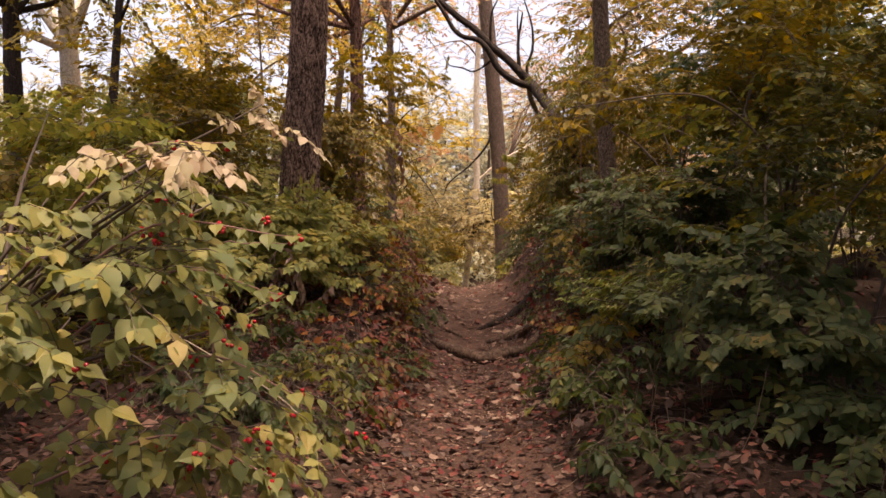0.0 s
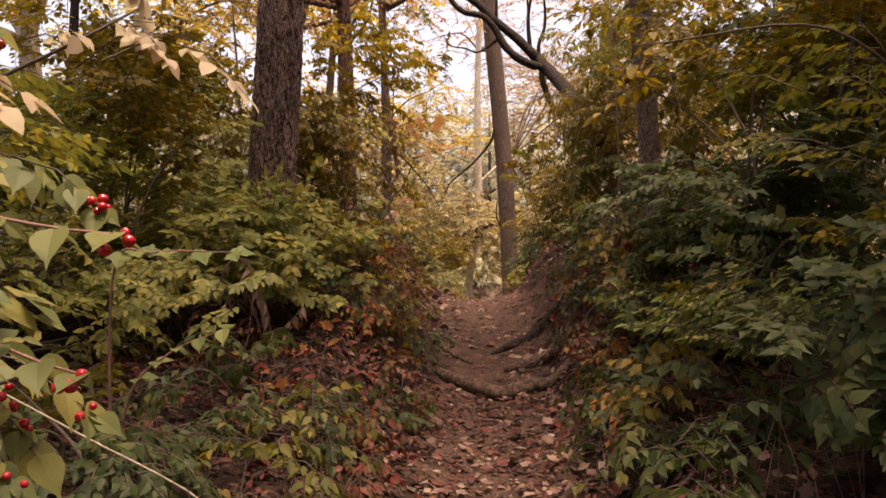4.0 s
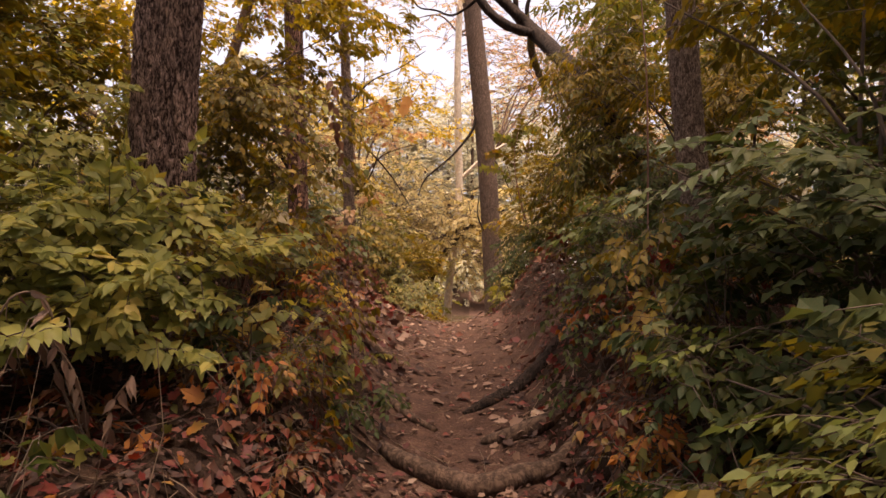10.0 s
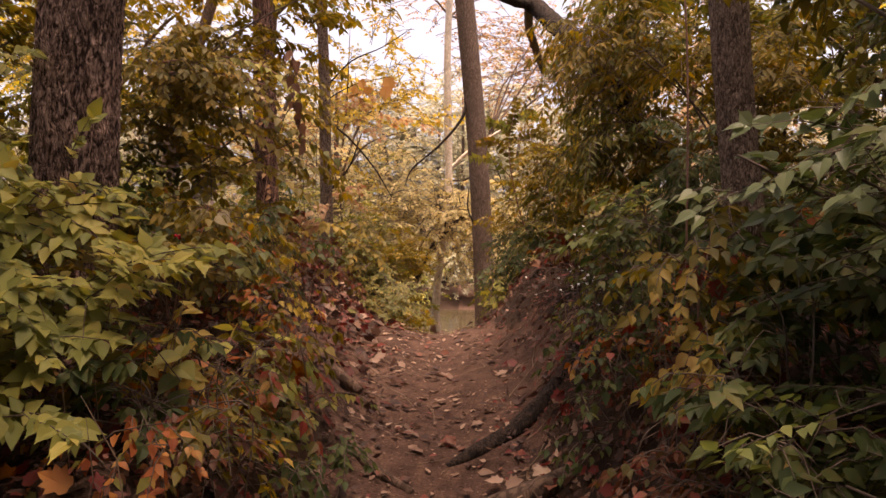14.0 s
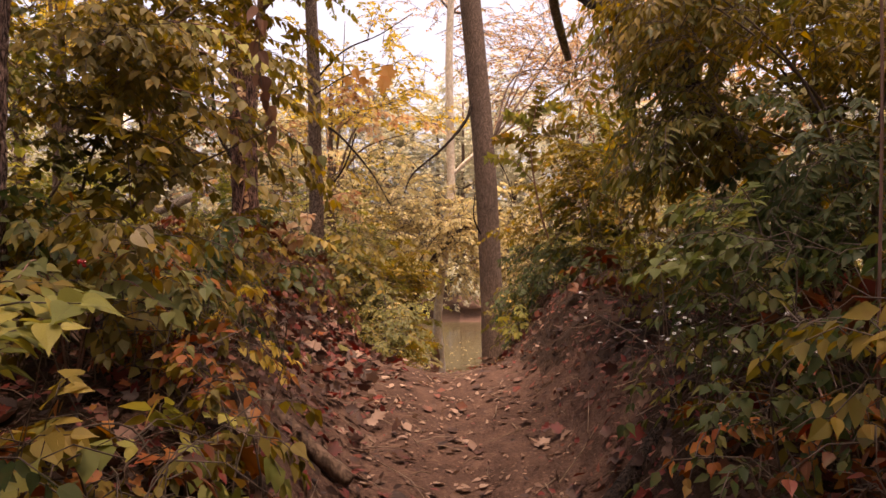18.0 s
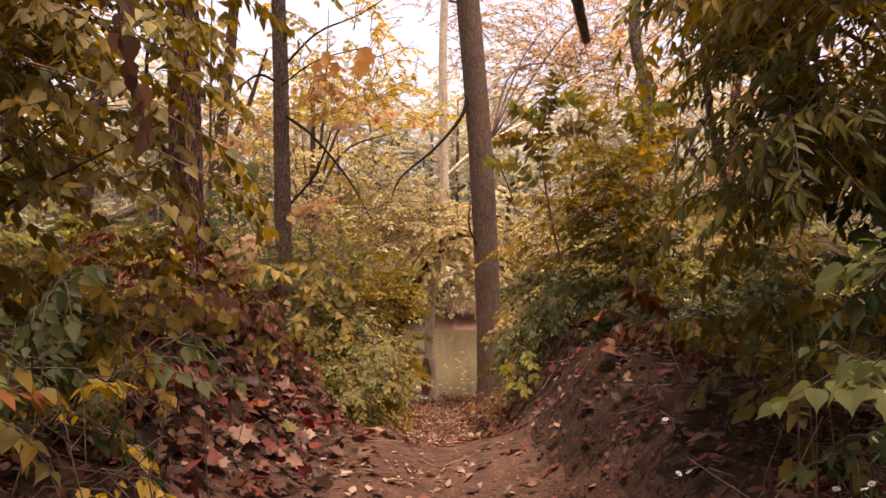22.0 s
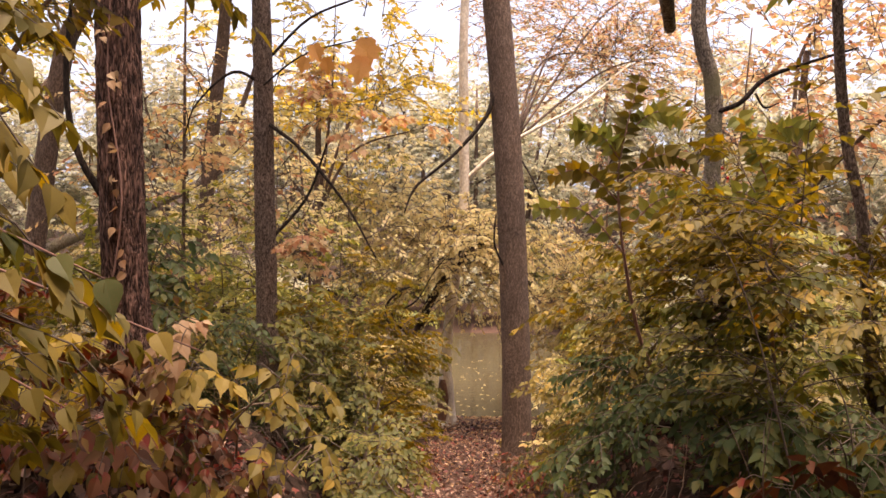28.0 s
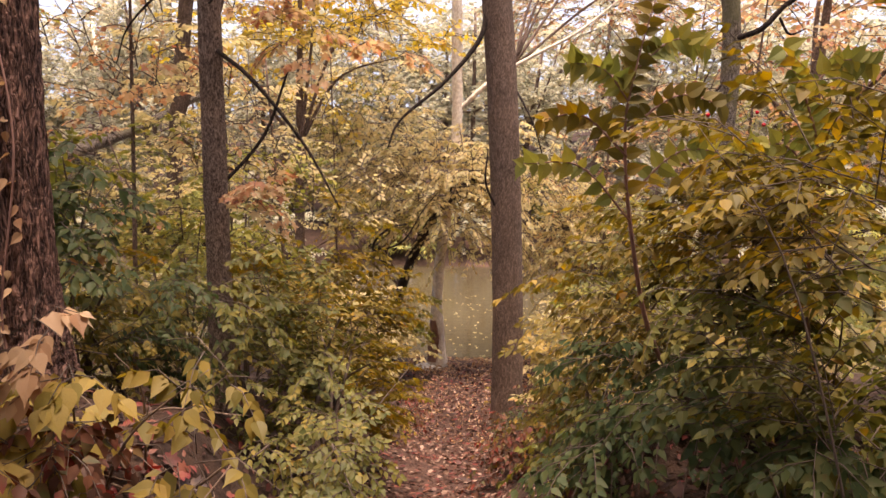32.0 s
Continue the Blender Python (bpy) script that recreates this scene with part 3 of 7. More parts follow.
def axis_steps(lo, hi, fine_lo, fine_hi, fine):
    """Grid lines: fine in the middle, ever coarser outwards."""
    mid = list(np.arange(fine_lo, fine_hi, fine))
    a, s, out = fine_hi, fine, []
    while a < hi:
        out.append(a)
        s *= 1.12
        a += s
    out.append(hi)
    b, s, inn = fine_lo, fine, []
    while b > lo:
        s *= 1.12
        b -= s
        inn.append(max(b, lo))
    return np.array(sorted(set(inn + mid + out)))


gx, gy = axis_steps(-400, 400, -2.4, 2.6, 0.045), axis_steps(-60, 900, 1.5, 17, 0.055)
GX, GY = np.meshgrid(gx, gy)
gv = np.stack([GX, GY, ground_z(GX, GY)], -1).reshape(-1, 3)
nx, ny = len(gx), len(gy)
ii, jj = np.meshgrid(np.arange(nx - 1), np.arange(ny - 1))
q0 = (jj * nx + ii).ravel()
ground = tagged(mesh_object("ground", gv, np.stack([q0, q0 + 1, q0 + nx + 1, q0 + nx], 1), EARTH, None, True),
                "brown trodden earth trail between leafy banks, sloping to a river", "ground", kind="structure")
# leaf mould off the trodden strip, with a ragged edge; bare banks at the saddle
ground.data.materials.append(HUMUS)
cx, cy = gv[q0, 0] + 0.025, gv[q0, 1] + 0.03
off = np.abs(cx - lerp_table(cy, TRAIL_X)) + 0.12 * lumps(cx, cy, 0.35, 3)
left_edge = lerp_table(cy, [(0, 0.62), (7, 0.5), (8.2, 0.62), (8.8, 0.95), (10.2, 0.95), (11, 0.6), (25, 0.6)])
right_edge = lerp_table(cy, [(0, 0.55), (6, 0.44), (8.3, 0.36), (8.9, 0.75), (10.2, 0.75), (11, 0.55), (25, 0.55)])
mould = off > np.where(cx < lerp_table(cy, TRAIL_X), left_edge, right_edge)
ground.data.polygons.foreach_set("material_index", mould.astype(np.int32))
wx, wy = np.linspace(-160, 160, 9), np.linspace(23.5, 40.5, 5)
WX, WY = np.meshgrid(wx, wy)
q1 = (np.arange(4)[:, None] * 9 + np.arange(8)[None]).ravel()
water = tagged(mesh_object("water", np.stack([WX, WY, np.full(WX.shape, -2.8)], -1).reshape(-1, 3), np.stack([q1, q1 + 1, q1 + 10, q1 + 9], 1), WATER),
               "slow brown river water mirroring autumn trees", "water", kind="structure")


# ---- trees ----
def gz(x, y):
    return float(ground_z(x, y))


def crown(tree, rng, centre, radii, n, length, size, mat, blade=SIMPLE, pairs=5, droop=0.3, limbs=0, fork=None, bark=None, limb_r=0.05, shell=0.5, name="crown"):
    """A tree's crown: limbs out of the fork, twigs and leaves."""
    P, D, U, segs = twigs(rng, centre, radii, n, length, pairs, droop, 0.8, shell, None, 3)
    U = U + rng.normal(0, 0.55, U.shape)
    leaves(name, blade, P, D, U, size * rng.uniform(0.65, 1.25, len(P)), mat, tree)
    twig_mesh("branching", segs, 0.005 + 0.004 * length, TWIG, tree)
    c, r = np.array(centre), np.array(radii)
    for i in range(limbs):
        e = c + unit(rng.standard_normal(3)) * r * np.array([0.85, 0.85, 0.7])
        f = np.array(fork)
        m = (f + e) / 2 + rng.normal(0, 0.12, 3) * np.linalg.norm(e - f) + np.array([0, 0, 0.08 * np.linalg.norm(e - f)])
        tube("limb", [(*f, limb_r), (*m, limb_r * 0.65), (*e, limb_r * 0.15)], bark, tree, 7, 12, 0.08, i)


def tree_thing(name, trunk, bark, label, group="", sides=16, rings=40, rough=0.06, furrows=0, seed=1):
    """A tree with its trunk through the given points (x, y, z, radius), foot flared and sunk into the ground."""
    x, y = trunk[0][0], trunk[0][1]
    z = gz(x, y)
    r = trunk[0][3]
    t = thing(name, x, y, z, label, "tree", group)
    pts = [(x, y, z - 0.25, r * 1.55), (x, y, z + 0.04, r * 1.35), (x, y, z + 0.3, r * 1.08)] + list(trunk[1:])
    tube("trunk", pts, bark, t, sides, rings, rough, seed, furrows)
    return t


RNG = np.random.default_rng(7)
left_tree = tree_thing("tree", [(-1.78, 8.62, 0, 0.215), (-1.75, 8.62, 2.0, 0.21), (-1.68, 8.64, 3.3, 0.2), (-1.62, 8.7, 6.0, 0.17), (-1.5, 8.8, 9.0, 0.11)], BARK_RED,
                       "large tree with deeply furrowed reddish-brown bark on the bank", "", 72, 150, 0.07, 26, 2)
# crown above the view, pulled forward and thickened to shade the left bank
crown(left_tree, RNG, (-1.9, 6.7, 7.6), (3.5, 4.2, 2.0), 1500, 0.7, 0.11, OLIVE, limbs=7, fork=(-1.65, 8.68, 5.2), bark=BARK_RED)
right_tree = tree_thing("tree", [(1.76, 8.22, 0, 0.088), (1.7, 8.2, 1.6, 0.088), (1.63, 8.2, 2.4, 0.086), (1.54, 8.25, 4.0, 0.078), (1.44, 8.3, 7.0, 0.06)], BARK_BROWN,
                        "slim tree with scaly grey-brown bark among dark shrubs", "", 40, 90, 0.05, 18, 3)
# crown above the view; its leaf count sets the shade on this side
crown(right_tree, RNG, (2.6, 7.8, 6.0), (3.0, 3.6, 1.8), 750, 0.7, 0.10, GREEN, limbs=6, fork=(1.53, 8.25, 4.3), bark=BARK_MOTTLED)
centre_tree = tree_thing("tree", [(0.52, 19.9, 0, 0.2), (0.49, 19.9, 0.2, 0.195), (0.31, 19.9, 3.3, 0.19), (-0.05, 19.9, 6.9, 0.175), (-0.5, 20.1, 11, 0.12)], BARK_GREY,
                         "straight tall tree with smooth grey-brown bark beside the trail", "", 36, 80, 0.025, 0, 4)
crown(centre_tree, RNG, (0.2, 20.5, 11.5), (4.0, 3.5, 2.6), 420, 0.7, 0.085, ORANGE, limbs=6, fork=(-0.2, 20.0, 8.5), bark=BARK_GREY)
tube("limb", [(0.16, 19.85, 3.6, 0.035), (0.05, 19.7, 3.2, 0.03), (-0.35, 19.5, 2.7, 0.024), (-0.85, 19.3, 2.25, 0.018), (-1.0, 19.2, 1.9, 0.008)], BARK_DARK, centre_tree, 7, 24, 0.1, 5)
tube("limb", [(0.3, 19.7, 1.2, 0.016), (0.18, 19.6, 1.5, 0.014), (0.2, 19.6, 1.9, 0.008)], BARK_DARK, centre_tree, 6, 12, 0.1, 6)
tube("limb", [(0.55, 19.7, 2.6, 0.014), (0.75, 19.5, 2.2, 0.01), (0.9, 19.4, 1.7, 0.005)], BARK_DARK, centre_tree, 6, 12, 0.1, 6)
red_tree = tree_thing("tree", [(-1.96, 13.3, 0, 0.135), (-1.97, 13.3, 1.4, 0.122), (-1.98, 13.3, 2.2, 0.115), (-2.0, 13.32, 3.1, 0.11), (-2.1, 13.4, 6, 0.08)], BARK_SHAG,
                      "red-brown tree with shaggy bark and pale leaves clinging to it", "", 56, 110, 0.09, 16, 7)
tube("limb", [(-2.06, 13.25, 2.0, 0.022), (-2.2, 13.2, 2.3, 0.02), (-2.25, 13.2, 2.7, 0.016), (-2.2, 13.2, 3.2, 0.01)], BARK_DARK, red_tree, 7, 16, 0.1, 8)
crown(red_tree, RNG, (-2.4, 13.6, 6.2), (2.6, 2.6, 1.9), 420, 0.6, 0.08, ORANGE, limbs=5, fork=(-2.05, 13.35, 4.6), bark=BARK_SHAG)
thin_tree = tree_thing("tree", [(-1.62, 15.0, 0, 0.085), (-1.62, 15.0, 1.0, 0.08), (-1.64, 15.0, 2.3, 0.075), (-1.66, 15.0, 3.5, 0.07), (-1.8, 15.1, 7, 0.045)], BARK_BROWN,
                       "slender rough-barked tree with thin drooping boughs by the trail", "", 28, 80, 0.07, 12, 9)
tube("limb", [(-1.58, 14.95, 2.6, 0.016), (-1.3, 14.8, 2.4, 0.014), (-0.95, 14.7, 2.0, 0.01), (-0.7, 14.6, 1.6, 0.005)], BARK_DARK, thin_tree, 6, 18, 0.1, 10)
tube("limb", [(-1.62, 14.97, 2.9, 0.014), (-1.85, 14.9, 3.0, 0.012), (-2.1, 14.8, 2.75, 0.007), (-2.2, 14.8, 2.5, 0.004)], BARK_DARK, thin_tree, 6, 16, 0.1, 11)
tube("limb", [(-1.62, 15.0, 3.1, 0.012), (-1.3, 15.1, 3.45, 0.01), (-0.9, 15.2, 3.65, 0.007), (-0.5, 15.2, 3.9, 0.004)], BARK_DARK, thin_tree, 6, 16, 0.1, 12)
tube("limb", [(-1.6, 15.0, 1.7, 0.014), (-1.35, 15.2, 2.05, 0.012), (-1.2, 15.3, 2.5, 0.008)], BARK_DARK, thin_tree, 6, 12, 0.1, 13)
crown(thin_tree, RNG, (-1.5, 15.4, 6.6), (2.6, 2.4, 1.9), 380, 0.6, 0.08, ORANGE, limbs=4, fork=(-1.7, 15.05, 5), bark=BARK_BROWN)
for k, (x, y, z, rx, n, mat) in enumerate([(-1.2, 15.2, 3.0, 0.5, 34, ORANGE), (-1.35, 14.9, 1.75, 0.3, 22, ORANGE), (-0.8, 15.3, 2.6, 0.6, 26, ORANGE), (-2.1, 14.9, 2.4, 0.35, 16, ORANGE)]):
    P, D, U, sg = twigs(RNG, (x, y, z), (rx, rx, rx * 0.7), n, 0.3, 3, 0.5)
    leaves("foliage", LOBED, P, D, U, 0.075 * RNG.uniform(0.5, 1.2, len(P)), mat, thin_tree)
    twig_mesh("branching", sg, 0.003, TWIG, thin_tree)
fork_tree = tree_thing("tree", [(-4.38, 21.0, 0, 0.12), (-4.36, 21.0, 0.5, 0.115), (-4.31, 21, 1.75, 0.11), (-4.14, 21, 3.4, 0.1), (-3.95, 21, 5.1, 0.09), (-3.6, 21, 9, 0.05)], BARK_GREY, "slim forked grey-brown tree near the river")
tube("limb", [(-4.25, 21, 2.2, 0.07), (-4.0, 21, 2.9, 0.06), (-3.75, 21.1, 3.5, 0.045), (-3.4, 21.2, 4.6, 0.02)], BARK_GREY, fork_tree, 8, 16, 0.06, 14)
crown(fork_tree, RNG, (-3.6, 21.4, 8), (2.8, 2.6, 2.4), 330, 0.8, 0.15, LIME, limbs=4, fork=(-3.9, 21, 5.5), bark=BARK_GREY)
lean_tree = tree_thing("tree", [(-4.78, 17.0, 0, 0.12), (-4.76, 17, 0.5, 0.115), (-4.7, 17, 1.5, 0.11), (-4.35, 17, 3.5, 0.1), (-4.0, 17, 4.3, 0.09), (-3.2, 17.1, 7, 0.06)], BARK_GREY, "leaning grey-brown tree on the slope")
crown(lean_tree, RNG, (-4.6, 17.4, 6.6), (3.0, 2.6, 1.9), 420, 0.8, 0.14, YELLOW, limbs=5, fork=(-3.7, 17, 5.2), bark=BARK_GREY)
grey_tree = tree_thing("tree", [(2.45, 17.6, 0, 0.1), (2.43, 17.6, 0.4, 0.098), (2.42, 17.6, 1.6, 0.095), (2.5, 17.6, 2.4, 0.09), (2.48, 17.6, 3.3, 0.085), (2.36, 17.6, 3.75, 0.08), (2.33, 17.6, 4.4, 0.075), (2.5, 17.6, 7, 0.05)], BARK_MOTTLED,
                      "kinked slim tree with mottled grey bark and bare boughs", "", 24, 90, 0.06, 0, 15)
tube("limb", [(2.5, 17.55, 3.0, 0.03), (2.75, 17.5, 3.1, 0.028), (3.0, 17.5, 3.35, 0.024), (3.4, 17.4, 3.5, 0.018), (3.9, 17.4, 3.65, 0.01)], BARK_DARK, grey_tree, 7, 26, 0.12, 16)
tube("limb", [(2.9, 17.5, 3.2, 0.014), (3.0, 17.5, 3.05, 0.012), (3.15, 17.5, 3.1, 0.006)], BARK_DARK, grey_tree, 6, 10, 0.1, 17)
tube("limb", [(2.42, 17.5, 2.6, 0.012), (2.25, 17.4, 2.4, 0.01), (2.05, 17.3, 2.2, 0.005)], BARK_DARK, grey_tree, 6, 12, 0.1, 18)
crown(grey_tree, RNG, (3.4, 18.0, 6.6), (2.4, 2.4, 1.7), 330, 0.7, 0.085, ORANGE, limbs=4, fork=(2.4, 17.6, 5), bark=BARK_MOTTLED)
dark_tree = tree_thing("tree", [(2.34, 13.4, 0, 0.045), (2.29, 13.4, 0.95, 0.045), (2.2, 13.4, 1.9, 0.033), (2.07, 13.4, 2.55, 0.03), (1.95, 13.4, 4.2, 0.022)], BARK_BROWN, "thin dark tree behind the shrubs on the bank")
crown(dark_tree, RNG, (2.6, 13.6, 4.6), (1.6, 1.4, 1.0), 180, 0.6, 0.11, OLIVE, limbs=3, fork=(2.0, 13.4, 3.4), bark=BARK_BROWN)
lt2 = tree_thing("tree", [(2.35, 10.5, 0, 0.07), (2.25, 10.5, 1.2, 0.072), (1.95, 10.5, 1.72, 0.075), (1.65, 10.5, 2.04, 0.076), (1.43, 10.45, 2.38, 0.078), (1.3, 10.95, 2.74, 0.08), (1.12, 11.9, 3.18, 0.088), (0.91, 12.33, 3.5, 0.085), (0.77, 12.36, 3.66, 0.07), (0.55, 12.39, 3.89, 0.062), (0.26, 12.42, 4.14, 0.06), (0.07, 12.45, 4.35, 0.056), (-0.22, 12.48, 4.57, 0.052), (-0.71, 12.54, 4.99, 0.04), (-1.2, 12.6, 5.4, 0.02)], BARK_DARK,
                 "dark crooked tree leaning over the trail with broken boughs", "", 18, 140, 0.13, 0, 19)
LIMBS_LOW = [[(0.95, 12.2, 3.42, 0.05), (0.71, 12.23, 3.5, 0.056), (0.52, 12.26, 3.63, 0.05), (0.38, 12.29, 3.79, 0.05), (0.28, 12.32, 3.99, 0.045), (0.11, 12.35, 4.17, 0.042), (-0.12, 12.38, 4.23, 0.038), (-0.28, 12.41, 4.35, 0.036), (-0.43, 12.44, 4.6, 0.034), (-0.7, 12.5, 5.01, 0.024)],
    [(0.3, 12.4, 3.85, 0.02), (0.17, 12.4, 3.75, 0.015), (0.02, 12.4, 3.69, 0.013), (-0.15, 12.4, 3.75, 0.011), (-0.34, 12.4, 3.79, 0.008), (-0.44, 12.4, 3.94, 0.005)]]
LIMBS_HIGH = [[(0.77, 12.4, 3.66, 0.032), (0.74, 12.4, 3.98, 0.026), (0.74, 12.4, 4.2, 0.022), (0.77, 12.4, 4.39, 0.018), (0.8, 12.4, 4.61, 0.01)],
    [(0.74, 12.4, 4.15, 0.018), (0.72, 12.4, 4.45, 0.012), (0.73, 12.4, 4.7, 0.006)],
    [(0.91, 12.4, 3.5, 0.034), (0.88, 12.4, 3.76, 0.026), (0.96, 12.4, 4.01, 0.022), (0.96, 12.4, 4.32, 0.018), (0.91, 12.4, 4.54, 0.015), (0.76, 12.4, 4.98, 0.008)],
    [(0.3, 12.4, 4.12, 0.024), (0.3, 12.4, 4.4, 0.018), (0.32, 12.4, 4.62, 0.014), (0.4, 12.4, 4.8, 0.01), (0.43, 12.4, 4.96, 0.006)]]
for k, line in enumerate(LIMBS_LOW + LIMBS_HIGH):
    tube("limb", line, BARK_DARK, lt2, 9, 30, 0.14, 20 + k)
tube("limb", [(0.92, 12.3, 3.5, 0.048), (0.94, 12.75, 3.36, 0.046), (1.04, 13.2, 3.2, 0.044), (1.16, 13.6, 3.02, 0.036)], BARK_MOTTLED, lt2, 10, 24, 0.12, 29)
# pale sycamore at the water's edge
sycamore = tree_thing("tree", [(-0.72, 24.56, 0, 0.155), (-0.735, 24.56, -1.8, 0.16), (-0.74, 24.56, -1.5, 0.145), (-0.74, 24.56, -1.2, 0.108), (-0.68, 24.56, -0.3, 0.1), (-0.41, 24.56, 2.0, 0.099), (-0.43, 24.56, 3.9, 0.095), (-0.41, 24.56, 6.07, 0.085), (-0.18, 24.65, 10.52, 0.047)], BARK_PALE,
                      "white-barked sycamore at the water's edge with rusty leaves", "", 18, 60, 0.07)
tube("limb", [(-0.41, 24.56, 2.48, 0.047), (0.2, 24.56, 3.05, 0.043), (0.96, 24.65, 3.52, 0.034), (1.81, 24.75, 3.99, 0.024), (2.85, 24.94, 4.84, 0.014)], BARK_PALE, sycamore, 8, 20, 0.06, 24)
crown(sycamore, RNG, (2.6, 26.5, 5.6), (2.9, 2.0, 1.7), 900, 0.7, 0.08, ORANGE, limbs=5, fork=(0.58, 24.65, 3.3), bark=BARK_GREY, limb_r=0.03)
crown(sycamore, RNG, (-0.8, 26.0, 7.7), (2.6, 2.2, 2.4), 260, 0.7, 0.08, ORANGE, limbs=4, fork=(-0.38, 24.58, 6.35), bark=BARK_GREY, limb_r=0.03)
# peeled patch of brown wood on the sycamore's foot, and pale stones beside it
scar_rng = np.random.default_rng(46)
sv, sf, rows, cols = [], [], 14, 9
for i in range(rows):
    f = i / (rows - 1)
    z = -2.22 + 0.8 * f
    half = 0.75 * math.sin(math.pi * (0.12 + 0.8 * f)) ** 0.5
    rad = float(np.interp(z, [-2.3, -2.06, -1.8, -1.5, -1.2], [0.208, 0.168, 0.16, 0.145, 0.108])) + 0.016
    for j in range(cols):
        a = -math.pi / 2 - 0.42 + half * (2 * j / (cols - 1) - 1) + scar_rng.normal(0, 0.05)
        sv.append((-0.73 + rad * math.cos(a), 24.56 + rad * math.sin(a), z))
for i in range(rows - 1):
    for j in range(cols - 1):
        sf.append((i * cols + j, i * cols + j + 1, (i + 1) * cols + j + 1, (i + 1) * cols + j))
tagged(mesh_object("bare_wood", np.array(sv) - np.array(sycamore.location), sf, BAREWOOD, sycamore, True), "peeled patch of pinkish brown wood")
bm = bmesh.new()
bmesh.ops.create_icosphere(bm, subdivisions=2, radius=1.0)
ball_v, ball_f = np.array([v.co[:] for v in bm.verts]), [[v.index for v in f.verts] for f in bm.faces]
bm.free()
for x, y, r in ((-0.95, 24.2, 0.11), (-0.8, 24.15, 0.09), (-1.1, 24.1, 0.08), (-0.88, 23.98, 0.06), (-0.68, 24.25, 0.05)):
    lump = ball_v * (1 + scar_rng.normal(0, 0.12, (len(ball_v), 1))) * np.array([1.25, 1.0, 0.75]) * r
    tagged(mesh_object("stone", lump + np.array([x, y, gz(x, y) + 0.35 * r]), ball_f, STONE), "pale rounded stone at the foot of a white tree", "stone", "stones by the river")

# golden tree that hangs over the water
gold = tree_thing("tree", [(-1.6, 24.2, 0, 0.1), (-1.5, 24.3, -1.2, 0.095), (-1.0, 24.2, 0.2, 0.08), (-0.2, 24.0, 1.2, 0.05), (0.8, 23.9, 1.7, 0.025)], BARK_DARK, "golden-leaved tree arching over the river")
crown(gold, RNG, (-0.3, 23.9, 1.2), (2.4, 1.0, 1.3), 720, 0.6, 0.085, GOLD, pairs=7, limbs=5, fork=(-1.1, 24.55, 0.0), bark=BARK_GREY, limb_r=0.016, droop=0.6)
crown(gold, RNG, (-2.4, 25.0, 2.2), (1.8, 1.4, 1.6), 420, 0.6, 0.09, GOLD, pairs=6, limbs=4, fork=(-1.4, 24.4, -0.8), bark=BARK_GREY, limb_r=0.016, droop=0.5)
for k, line in enumerate([[(-1.35, 24.2, -0.6, 0.032), (-1.75, 23.2, 0.1, 0.024), (-1.45, 22.8, 0.5, 0.019), (-1.1, 22.6, 0.62, 0.01)], [(-1.7, 23.25, 0.05, 0.019), (-1.2, 22.9, 0.3, 0.014), (-0.85, 22.7, 0.85, 0.01), (-0.6, 22.6, 1.15, 0.006)], [(-0.5, 24.05, 0.9, 0.02), (-0.35, 23.3, 1.4, 0.016), (0.1, 23.0, 1.5, 0.008)]]):
    tube("limb", line, BARK_DARK, gold, 8, 24, 0.12, 40 + k)
crown(gold, RNG, (1.8, 24.2, 0.2), (1.4, 0.9, 1.3), 420, 0.6, 0.085, GOLD, pairs=7, droop=0.6)

# trees seen far to the side and behind shrubs, plus unseen shade trees
SIDE_AND_SHADE_TREES = [(-8.5, 14.0, 0.2, 9, BARK_DARK, OLIVE), (-8.4, 16.0, 0.26, 10, BARK_PALE, LIME), (-6.3, 12.8, 0.09, 8, BARK_DARK, OLIVE), (-7.2, 19.5, 0.15, 9, BARK_GREY, YELLOW),
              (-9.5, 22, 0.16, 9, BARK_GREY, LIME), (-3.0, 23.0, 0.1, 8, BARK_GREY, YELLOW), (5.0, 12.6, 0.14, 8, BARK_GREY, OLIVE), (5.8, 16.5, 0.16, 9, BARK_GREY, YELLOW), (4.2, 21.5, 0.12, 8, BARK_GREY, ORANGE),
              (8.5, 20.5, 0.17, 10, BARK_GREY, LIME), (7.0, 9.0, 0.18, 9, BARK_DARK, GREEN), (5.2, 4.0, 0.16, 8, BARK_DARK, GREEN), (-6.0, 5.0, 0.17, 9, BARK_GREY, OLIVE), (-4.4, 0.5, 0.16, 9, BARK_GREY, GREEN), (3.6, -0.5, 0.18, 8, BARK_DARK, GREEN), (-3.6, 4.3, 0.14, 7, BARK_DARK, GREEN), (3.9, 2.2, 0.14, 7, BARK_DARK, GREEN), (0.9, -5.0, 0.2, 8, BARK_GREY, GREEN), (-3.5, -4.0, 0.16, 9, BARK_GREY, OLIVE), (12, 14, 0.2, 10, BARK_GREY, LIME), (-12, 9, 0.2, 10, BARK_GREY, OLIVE)]
